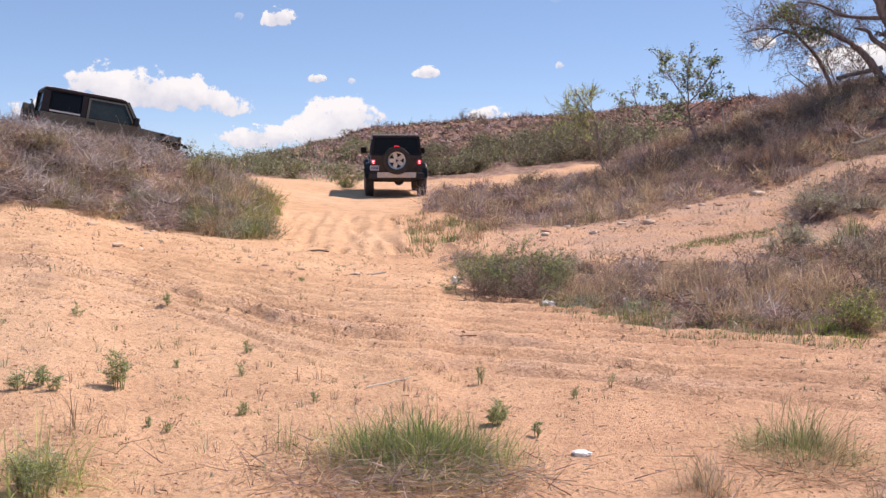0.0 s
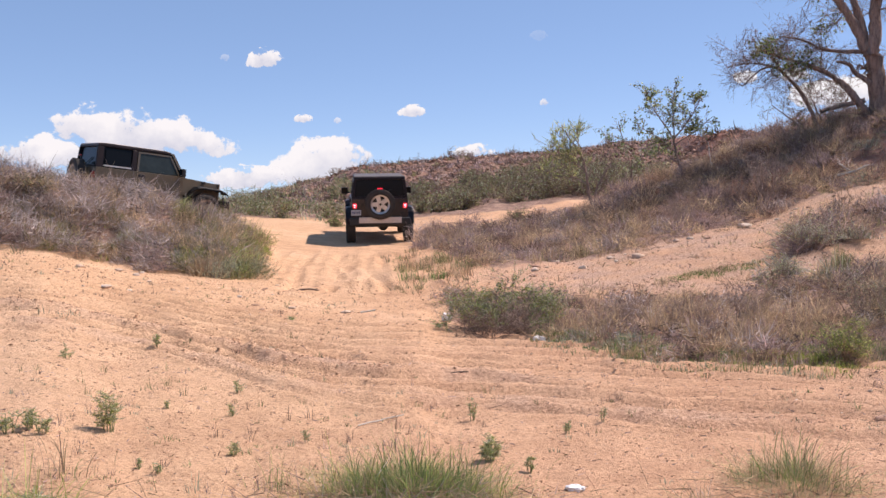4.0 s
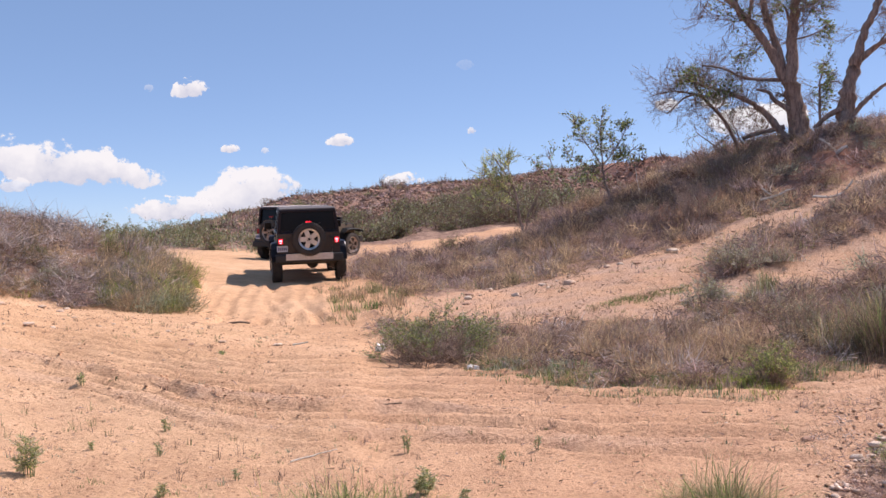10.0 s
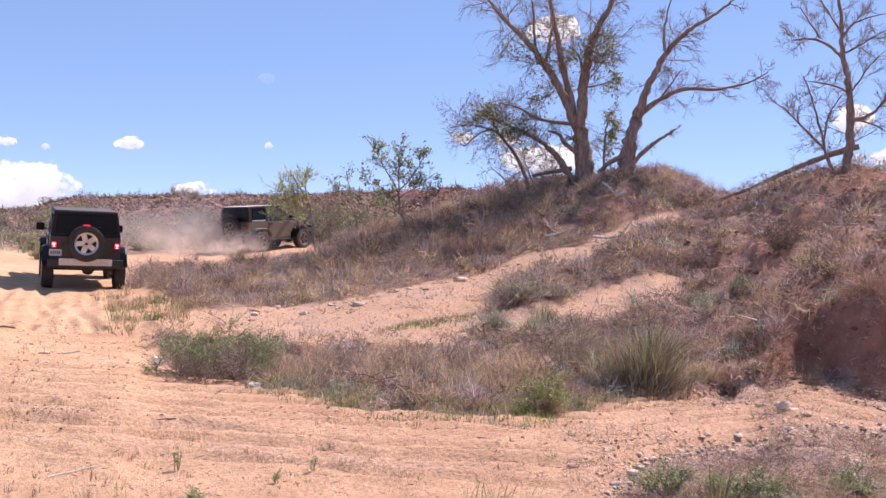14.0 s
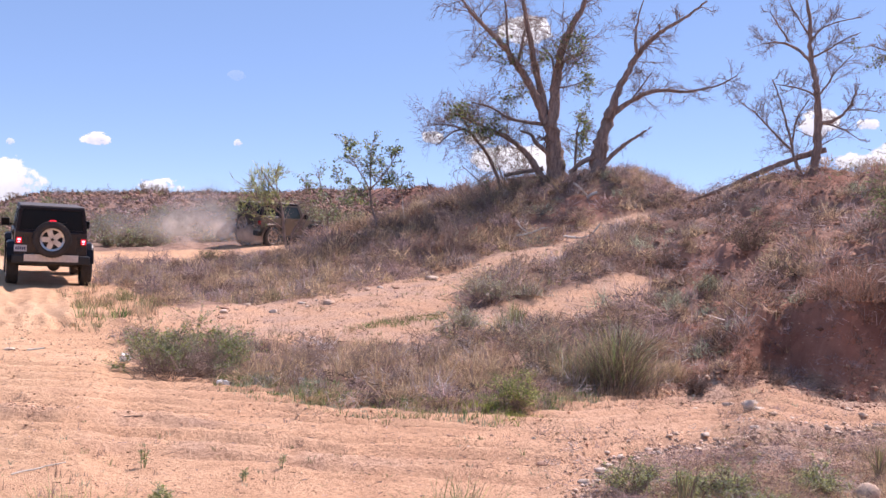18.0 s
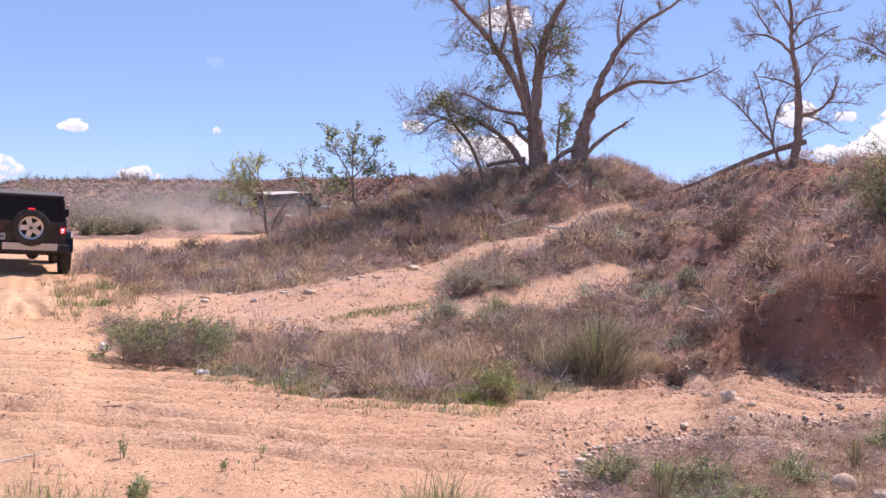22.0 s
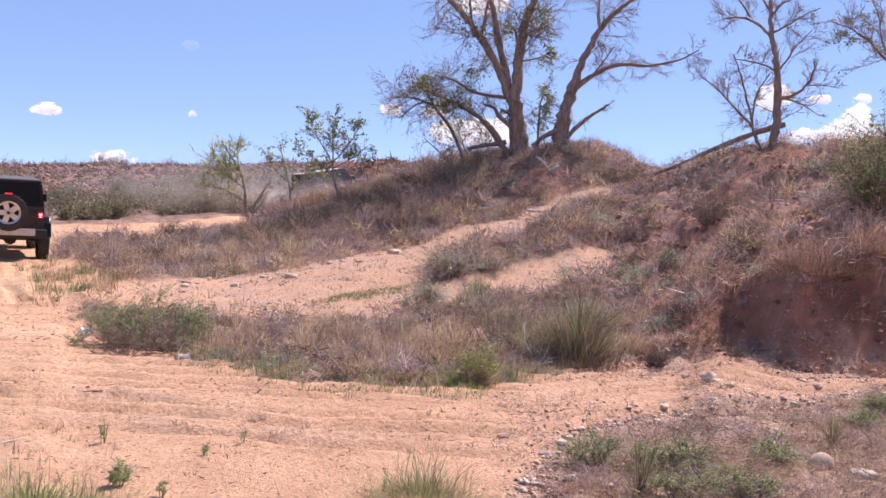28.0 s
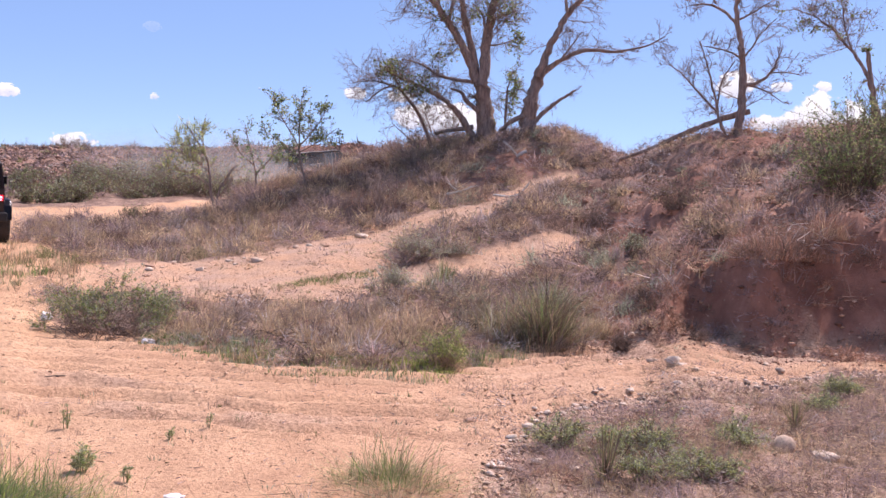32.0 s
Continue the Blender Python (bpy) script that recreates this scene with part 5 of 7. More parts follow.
make_tuft("grass_clump", "low dry grass clump near the verge", "grass clump", 22.5, 4.8, 0.6, 0.2, 420, 0.003, ("straw", "tan", "olive"), (4, 3, 1), 1.0, "", 8)


def make_weed(turn, r, w, h, stems, label):
    """A soft annual: a few upright stalks, with ferny leaflets on side sprays near the top."""
    weed = stand(tagged(new("sand_weed"), label, "weed", "weeds on the sand"), turn, r)
    p, q, c, e = [], [], [], []
    for _ in range(stems):
        a, lean = rng.uniform(0, 6.283), rng.uniform(0, 1) ** 0.8
        foot = np.array([0.12 * w * math.cos(a), 0.12 * w * math.sin(a), -0.01])
        top = np.array([0.36 * w * lean * math.cos(a), 0.36 * w * lean * math.sin(a), h * rng.uniform(0.55, 0.95) * (1 - 0.25 * lean)])
        p.append(foot), q.append(top)
        for _ in range(9):
            u, b = rng.uniform(0.25, 1.0), rng.uniform(0, 6.283)
            s0 = foot + (top - foot) * u
            s1 = s0 + np.array([math.cos(b), math.sin(b), rng.uniform(0.0, 0.9)]) * 0.26 * w * rng.uniform(0.5, 1.1)
            p.append(s0), q.append(s1)
            for _ in range(14):
                m = s0 + (s1 - s0) * rng.uniform(0.15, 1.0)
                c.append(m), e.append(m + rng.normal(0, 1, 3) * [1, 1, 0.7] * 0.07 * w + [0, 0, 0.02 * w])
    n = len(p)
    thick = np.where(np.arange(n) % 10 == 0, 0.0026, 0.0011)
    co, fa = tubes(np.array(p), np.array(q), thick, thick * 0.5, 4)
    new("stem", raw_mesh("stem", co, fa, WEED_STEM)).parent = weed
    co, fa, cl = slivers(np.array(c), np.array(e), np.full(len(c), 0.0038), pick(("sage", "lime", "green", "olive"), (5, 2, 2, 2), len(c)) * 1.35)
    new("foliage", raw_mesh("foliage", co, fa, GREEN_LEAF, cl)).parent = weed
    return weed


for turn, r, w, h, n, label in ((-25.0, 4.45, 0.34, 0.24, 14, "leafy yellow-green weed among the near grass"), (-20.5, 6.37, 0.24, 0.27, 12, "upright feathery green weed growing in the bare sand"), (-25.6, 6.2, 0.17, 0.15, 7, "feathery green weed on the sand"), (-24.6, 6.25, 0.17, 0.14, 7, "feathery green weed on the sand"),
                                (-23.9, 6.15, 0.14, 0.12, 6, "feathery green weed on the sand"), (1.21, 5.96, 0.20, 0.16, 14, "rounded grey-green weed beside the grass clump"), (0.28, 7.11, 0.10, 0.19, 5, "thin upright weed on the sand"),
                                (3.6, 5.71, 0.10, 0.12, 5, "small grey-green weed on the sand"), (5.9, 6.74, 0.11, 0.09, 4, "small grey-green weed on the sand"), (-13.7, 5.95, 0.12, 0.09, 5, "small grey-green weed on the sand"),
                                (-17.6, 9.7, 0.15, 0.14, 5, "small green weed below the ridge of sand"), (-22.5, 8.6, 0.15, 0.12, 4, "small dry weed on the sand"), (-13.3, 7.84, 0.12, 0.12, 4, "small green weed on the sand"),
                                (-13.8, 7.0, 0.10, 0.12, 3, "thin weed on the sand"), (7.9, 7.05, 0.08, 0.14, 3, "thin weed on the sand"), (-17.1, 7.13, 0.1, 0.08, 3, "thin weed on the sand"),
                                (-10.25, 12.6, 0.17, 0.10, 6, "small green weed on the sand road"), (-26.5, 8.1, 0.13, 0.1, 4, "small green weed on the sand"), (-9.5, 6.3, 0.08, 0.1, 3, "thin weed on the sand"), (-19.0, 5.6, 0.07, 0.08, 3, "thin weed on the sand"), (-17.9, 5.5, 0.08, 0.09, 3, "thin weed on the sand")):
    make_weed(turn, r, w, h, n, label)

# bushes along the roadside band
make_shrub("bush", "sprawling twiggy bush with green tops beside the road", "bush", 3.0, 12.6, 1.15, 0.60, 40, 2400, 0.022, ("sage", "lime", "green"), (4, 3, 3), PALE_TWIG, 1.1, low=0.72)
make_shrub("bush", "low twiggy bush with green top over brown stems", "bush", 0.45, 12.7, 0.85, 0.52, 36, 1700, 0.022, ("sage", "lime", "green"), (4, 3, 3), PALE_TWIG, 1.1, low=0.72)
make_shrub("bush", "half-dry twiggy bush beside the road", "bush", 4.9, 12.8, 0.7, 0.46, 26, 240, 0.02, ("sage", "green", "tan"), (4, 2, 2), PALE_TWIG, 1.1, low=0.7)
make_shrub("dead_bush", "brown dry twiggy bush at the road's edge", "dead bush", 1.5, 12.1, 1.2, 0.40, 70, 0, 0.02, ("brown",), (1,), spread=1.2)
make_shrub("dead_bush", "tangled brown twigs below the green bush", "dead bush", 3.7, 12.1, 1.0, 0.36, 54, 0, 0.02, ("brown",), (1,), PALE_TWIG, 1.2)
make_shrub("dead_bush", "tangled dry brown bush among straw grass", "dead bush", 9.2, 12.3, 0.9, 0.38, 30, 0, 0.02, ("brown",), (1,), PALE_TWIG)
make_shrub("dead_bush", "tangled dry brown bush by the track", "dead bush", 12.6, 12.2, 0.9, 0.40, 30, 0, 0.02, ("brown",), (1,), PALE_TWIG)
make_shrub("dead_bush", "pale dry bush among straw grass", "dead bush", 16.2, 12.8, 0.9, 0.46, 30, 0, 0.02, ("tan",), (1,), PALE_TWIG)
for turn, r, w, h in ((6.4, 12.0, 0.5, 0.42), (8.0, 12.4, 0.6, 0.5), (10.9, 11.6, 0.6, 0.52), (13.4, 11.2, 0.5, 0.46), (14.8, 11.6, 0.6, 0.55), (16.0, 11.2, 0.5, 0.6), (17.2, 11.6, 0.6, 0.62), (18.7, 11.5, 0.5, 0.56), (19.8, 12.2, 0.6, 0.55), (24.6, 13.4, 0.7, 0.5), (30.2, 13.4, 0.5, 0.46)):
    make_tuft("dry_grass_clump", "tall straw-coloured dry grass among the roadside weeds", "grass clump", turn, r, w, h * 0.8, 230, 0.006, ("straw", "tan", "straw", "mauve"), (5, 3, 2, 1), 0.75, "tall dry grass by the road", 6, 0.5)
make_shrub("sage_bush", "rounded grey-green sage bush on the slope", "sage bush", 17.6, 15.5, 0.75, 0.58, 30, 2600, 0.018, ("sage", "silver", "bright"), (5, 3, 1), PALE_TWIG, low=0.35)
make_tuft("sage_bush", "spiky green-grey bush beside the track", "sage bush", 20.4, 15.3, 0.75, 0.5, 600, 0.010, ("olive", "sage", "straw", "grey"), (3, 3, 2, 2), 0.6)
make_shrub("sage_bush", "wide grey-green sage bush at the track's edge", "sage bush", 19.2, 18.0, 1.2, 0.5, 34, 2800, 0.018, ("sage", "silver", "bright"), (5, 3, 1), PALE_TWIG, low=0.3)
make_tuft("sage_bush", "low sage bush on the vegetated spur", "sage bush", 21.6, 18.5, 1.0, 0.34, 700, 0.010, ("sage", "grey", "brown"), (3, 3, 1), 0.8)
make_shrub("sage_bush", "low grey-green sage bush on the hillside", "sage bush", 29.8, 17.5, 1.0, 0.42, 32, 900, 0.027, ("sage", "olive", "grey"), (4, 2, 2), low=0.3)
make_shrub("sage_bush", "small sage bush on the hillside", "sage bush", 31.7, 17.4, 0.65, 0.40, 26, 600, 0.026, ("sage", "olive"), (4, 2), low=0.3)
make_shrub("sage_bush", "grey-green bush below the yucca", "sage bush", 22.6, 12.9, 1.05, 0.62, 34, 700, 0.02, ("olive", "sage", "tan"), (3, 3, 3), PALE_TWIG, low=0.3)
make_tuft("dry_grass_clump", "grey-green wiry grass beside the yucca", "grass clump", 24.2, 12.6, 1.2, 0.66, 700, 0.006, ("olive", "sage", "straw", "grey"), (3, 2, 3, 2), 1.0)
make_tuft("dry_grass_clump", "straw-coloured grass behind the yucca", "grass clump", 29.0, 13.2, 0.9, 0.42, 420, 0.006, ("straw", "tan", "grey"), (4, 2, 2), 0.7)
make_tuft("tall_tussock", "tall tussock of wiry olive-green grass beside the road", "grass clump", 26.7, 12.5, 0.85, 0.95, 2200, 0.0055, ("olive", "brown", "green", "dark", "straw"), (5, 3, 2, 4, 1), 0.66, "", 6, 0.35)
make_tuft("dry_grass_clump", "dark brown dead blades under the yucca", "grass clump", 26.3, 12.3, 1.3, 0.42, 800, 0.006, ("brown", "dark", "tan", "grey"), (4, 2, 2, 2), 0.9)
make_yucca("yucca", "small spiky yucca beside the sandy path", 20.9, 15.5, 0.55, 0.48, 360, ("olive", "green", "tan"), (4, 2, 1))
make_shrub("green_weed", "bright green weed at the road's edge", "weed", 21.1, 10.3, 0.62, 0.40, 30, 1700, 0.016, ("lime", "green", "bright"), (4, 3, 2), PALE_TWIG, low=0.2)
make_shrub("dark_bush", "small round black-brown dead bush by the road", "dead bush", 31.2, 12.4, 0.32, 0.25, 60, 260, 0.02, ("dark", "brown"), (4, 1), low=0.1)
make_shrub("dead_bush", "small dry tuft by the road", "dead bush", 35.4, 12.8, 0.4, 0.22, 34, 0, 0.02, ("tan",), (1,))
# on the stony verge
for turn, r, w, h in ((28.3, 7.0, 0.46, 0.23), (31.6, 6.95, 0.36, 0.22), (33.4, 6.8, 0.42, 0.25), (38.1, 7.3, 0.38, 0.24), (36.4, 6.2, 0.40, 0.19), (33.6, 6.1, 0.40, 0.2), (42.3, 9.4, 0.30, 0.16), (43.2, 10.2, 0.35, 0.2)):
    make_shrub("sage_bush", "low feathery grey-green sage on the stony verge", "sage bush", turn, r, w * 1.25, h * 0.9, 30, 2200, 0.0105, ("sage", "lime", "bright", "green"), (5, 2, 2, 1), group="sage on the verge", low=0.3)
make_yucca("yucca", "small dark spiky yucca with dead blades on the verge", 30.9, 6.1, 0.42, 0.40, 100, ("olive", "brown", "dark", "tan"), (4, 2, 2, 1))
make_tuft("dry_grass_clump", "bleached dead blades fanned under the yucca", "grass clump", 30.7, 5.95, 0.6, 0.14, 160, 0.009, ("silver", "tan", "straw"), (4, 2, 1), 1.6, "", 4)
make_yucca("yucca", "small spiky yucca on the stony verge", 40.9, 8.3, 0.30, 0.29, 110, ("olive", "brown", "tan"), (3, 2, 1))
# on the bank and the hill
make_tuft("red_grass", "tall reddish dry grass hanging over the bank", "dry grass", 39.0, 14.35, 1.2, 0.60, 2400, 0.0042, ("red", "brown", "tan"), (6, 3, 1), 1.0)
make_tuft("red_grass", "reddish dry grass on the bank's rim", "dry grass", 41.6, 15.0, 1.1, 0.55, 1500, 0.0042, ("red", "brown", "tan"), (6, 3, 1), 1.0)
make_shrub("leafy_bush", "large dark green leafy bush on the bank", "bush", 42.9, 17.0, 1.8, 1.2, 60, 3600, 0.034, ("green", "dark", "olive"), (4, 3, 3), low=0.2)
make_shrub("leafy_bush", "dark green leafy bush on the hillside", "bush", 43.6, 19.0, 2.4, 1.7, 50, 3200, 0.042, ("green", "olive", "dark"), (5, 4, 1), low=0.2)
make_shrub("dark_bush", "dark scrubby bush on the eroded bank", "bush", 34.0, 19.6, 1.3, 0.62, 50, 700, 0.035, ("dark", "brown", "olive"), (4, 3, 1), low=0.1)
make_shrub("dark_bush", "dark low bush above the cut bank", "bush", 36.0, 16.3, 0.7, 0.36, 36, 300, 0.03, ("dark", "brown", "olive"), (3, 3, 2), low=0.1)
make_shrub("dark_bush", "dark brown bush on the hillside", "bush", 29.3, 20.7, 0.9, 0.5, 36, 260, 0.03, ("dark", "brown"), (3, 3), low=0.1)
make_shrub("dark_bush", "dark shaded bush below the large tree", "bush", 18.8, 28.0, 2.0, 0.9, 44, 260, 0.035, ("mauve", "olive", "sage"), (3, 2, 2), PALE_TWIG, low=0.1)
make_shrub("dark_bush", "dark shaded bush beside the thick trunk", "bush", 20.9, 28.8, 1.6, 0.7, 40, 260, 0.035, ("olive", "mauve", "sage"), (3, 2, 2), PALE_TWIG, low=0.1)
make_shrub("dead_bush", "tall bare reddish-brown bush on the slope", "dead bush", 17.1, 24.1, 1.3, 1.4, 30, 60, 0.03, ("red", "mauve"), (3, 3), PALE_TWIG, low=0.2)
make_shrub("dead_bush", "bare brown bush on the slope", "dead bush", 15.3, 24.5, 1.4, 0.8, 30, 60, 0.03, ("red", "mauve"), (3, 3), PALE_TWIG, low=0.2)
make_shrub("dead_bush", "bare grey bush low on the slope", "dead bush", 12.6, 23.0, 1.2, 0.7, 30, 0, 0.03, ("brown",), (3,), PALE_TWIG, low=0.2)
make_shrub("dark_bush", "small dark green bush on the slope's brow", "bush", 3.2, 27.5, 0.9, 0.5, 34, 400, 0.035, ("olive", "dark", "green"), (3, 2, 1), low=0.1)
make_shrub("bush", "green bush behind the black car", "bush", -7.4, 34.5, 1.2, 0.5, 30, 600, 0.04, ("green", "olive"), (3, 2), low=0.1)
make_shrub("round_bush", "rounded olive bush on the grassy mound", "bush", -23.9, 20.6, 0.75, 0.52, 40, 900, 0.026, ("olive", "straw", "sage"), (3, 2, 1), low=0.1)
make_shrub("dark_bush", "dark green tuft where the mound meets the ramp", "bush", -12.7, 20.6, 0.6, 0.4, 30, 380, 0.03, ("olive", "green", "dark"), (3, 2, 1), low=0.1)
# the belt of shrubs beyond the track
for k in range(64):
    turn, r = rng.uniform(-3, 11.5), rng.uniform(41.5, 56)
    big = 0.7 + 0.75 * math.exp(-((turn - 6.5) / 4) ** 2)
    make_shrub("track_shrub", "grey-green leafy shrub beyond the sandy track", "bush", turn, r + 0.25 * max(0.0, turn), rng.uniform(1.8, 3.0) * big, rng.uniform(0.6, 1.15) * big, 20, 560, 0.075, ("olive", "dark", "sage", "brown", "green"), (4, 3, 2, 2, 1), group="shrubs beyond the track", low=0.05)
for k in range(16):
    turn, r = rng.uniform(-16, -5), rng.uniform(40, 66)
    make_shrub("track_shrub", "grey-green low shrub behind the mound", "bush", turn, r, rng.uniform(1.6, 2.6), rng.uniform(0.8, 1.3), 18, 420, 0.08, ("olive", "sage", "straw", "green"), (4, 3, 1, 2), group="shrubs behind the mound", low=0.05)
for k in range(14):
    turn = rng.uniform(-8, 10)
    make_shrub("skyline_shrub", "small bare shrub on the far hill's skyline", "bush", turn, float(across(RIDGE, np.array([turn]), 1)[0]) - rng.uniform(0, 2), rng.uniform(0.8, 1.6), rng.uniform(0.5, 1.0), 12, 60, 0.09, ("brown", "olive", "grey"), (3, 2, 2), group="shrubs on the skyline", low=0.1)

# ---- trees ----
def limb_points(marks, depth, wander):
    """Limb marks of (right, up) smoothed into a bent line that also leans to or from the eye."""
    m = np.array(marks, float)
    t = np.linspace(0, len(m) - 1, (len(m) - 1) * 4 + 1)
    x, z = np.interp(t, range(len(m)), m[:, 0]), np.interp(t, range(len(m)), m[:, 1])
    k = np.array([1, 2, 3, 2, 1]) / 9
    for a in (x, z):
        b = np.convolve(np.pad(a, 2, "edge"), k, "valid")
        a[1:-1] = b[1:-1]
    y = np.linspace(0, depth, len(x)) + np.cumsum(rng.normal(0, wander, len(x)))
    x[1:] += rng.normal(0, wander * 0.6, len(x) - 1)
    return np.stack([x, y, z], 1)


def branch_out(start, way, length, thick, level, sticks, tips, droop):
    """One twig and, from it, finer ones."""
    n = 3 if level else 2
    p, d = start, way / np.linalg.norm(way)
    for k in range(n):
        d = d + rng.normal(0, 0.17, 3) + [0, 0, droop]
        d /= np.linalg.norm(d)
        q = p + d * length / n
        t0, t1 = thick * (1 - 0.7 * k / n), thick * (1 - 0.7 * (k + 1) / n)
        sticks.append((p, q, t0, t1))
        if level:
            for _ in range(3 if level > 1 else 2):
                branch_out(q, d + rng.normal(0, 0.6, 3), length * rng.uniform(0.35, 0.65), max(thick * 0.5, 0.0036), level - 1, sticks, tips, droop)
        p = q
    tips.append((start, p))


def stem(pts, rad, sides):
    """One knobbly round stem along a bent line."""
    co, fa = [], []
    for i, c in enumerate(pts):
        d = pts[min(i + 1, len(pts) - 1)] - pts[max(i - 1, 0)]
        d /= np.linalg.norm(d)
        u = np.cross(d, [0.0, 1.0, 0.0])
        u /= max(np.linalg.norm(u), 1e-6)
        v = np.cross(d, u)
        for k in range(sides):
            a = 2 * math.pi * k / sides
            co.append(c + (u * math.cos(a) + v * math.sin(a)) * rad[i] * rng.uniform(0.78, 1.2))
        if i:
            o = (i - 1) * sides
            fa += [(o + k, o + (k + 1) % sides, o + sides + (k + 1) % sides, o + sides + k) for k in range(sides)]
    return np.array(co), np.array(fa)


def make_tree(name, label, turn, r, limbs, twigs, leaves, leaf, hues, weights, bark=BARK, leafy=None, sink=0.1, group="", droop=0.02, broad=0.6, spray=0.0):
    """limbs: (part's name, marks of (right, up), thickness at both ends, lean in depth, number of twigs, twig length)."""
    tree = stand(tagged(new(name), label, "tree", group), turn, r, sink)
    sticks, tips = [], []
    for kind, marks, t0, t1, depth, count, long in limbs:
        pts = limb_points(marks, depth, 0.012 + 0.008 * t0 / 0.1)
        rad = np.linspace(t0, t1, len(pts))
        co, fa = stem(pts, rad, 10 if t0 > 0.08 else 7)
        ob = new(kind, raw_mesh(kind, co, fa, bark, smooth=True))
        ob.parent = tree
        for _ in range(int(count * 0.8)):
            f = rng.uniform(0.2, 1.0)
            i = f * (len(pts) - 1)
            a, b = pts[int(i)], pts[min(int(i) + 1, len(pts) - 1)]
            start = a + (b - a) * (i - int(i))
            along = pts[-1] - pts[0]
            way = along / np.linalg.norm(along) * 0.5 + rng.normal(0, 0.7, 3) + [0, 0, 0.15]
            branch_out(start, way, long * rng.uniform(0.5, 1.1) * (1.25 - 0.6 * f), max(t0 * 0.11, 0.0085), twigs, sticks, tips, droop)
    if sticks:
        co, fa = tubes(*(np.array([s[k] for s in sticks]) for k in range(4)), 4)
        ob = tagged(new("twig_mass", raw_mesh("twig_mass", co, fa, bark)), kind="stuff")
        ob.parent = tree
    if leaves:
        s, e = np.array([t[0] for t in tips]), np.array([t[1] for t in tips])
        if leafy is not None:
            on = leafy(e)
            s, e = s[on], e[on]
        k = rng.randint(0, len(s), leaves)
        s, e = s[k], e[k]
        c = s + (e - s) * rng.uniform(0.2, 1.15, (leaves, 1)) + rng.normal(0, leaf, (leaves, 3))
        if spray:
            d = (e - s) / np.maximum(np.linalg.norm(e - s, axis=1, keepdims=True), 1e-6) + rng.normal(0, 0.35, (leaves, 3)) + [0, 0, 0.25]
            co, fa, cl = slivers(c, c + d * (spray * rng.uniform(0.5, 1.2, leaves))[:, None], leaf * rng.uniform(0.6, 1.3, leaves), pick(hues, weights, leaves))
        else:
            co, fa, cl = leaf_quads(c, leaf * rng.uniform(0.6, 1.3, leaves), pick(hues, weights, leaves), broad)
        ob = tagged(new("crown", raw_mesh("crown", co, fa, GREEN_LEAF, cl)), kind="stuff")
        ob.parent = tree
    return tree


def patchy(scale, seed, cut):
    return lambda p: waves(p[:, 0] + p[:, 1] * 0.6, p[:, 2], scale, seed) > cut


def cottonwood_leaves(p):
    """Leaves cling to a few boughs; the rest of the crown is bare."""
    near = np.zeros(len(p))
    for cx, cz, wx, wz in ((-1.9, 4.1, 0.55, 0.5), (-1.3, 3.4, 0.45, 0.5), (-1.2, 2.5, 0.5, 0.6), (0.75, 3.0, 0.35, 0.8), (0.7, 1.6, 0.3, 0.9), (0.4, 4.3, 0.5, 0.5), (-2.1, 1.5, 0.7, 0.35), (-2.9, 2.1, 0.5, 0.4), (-0.3, 3.6, 0.35, 0.5), (0.55, 0.4, 0.3, 0.4)):
        near = np.maximum(near, np.exp(-((p[:, 0] - cx) / wx) ** 2 - ((p[:, 2] - cz) / wz) ** 2))
    return near + 0.22 * waves(p[:, 0] + p[:, 1] * 0.6, p[:, 2], 1.1, 71) > 0.42


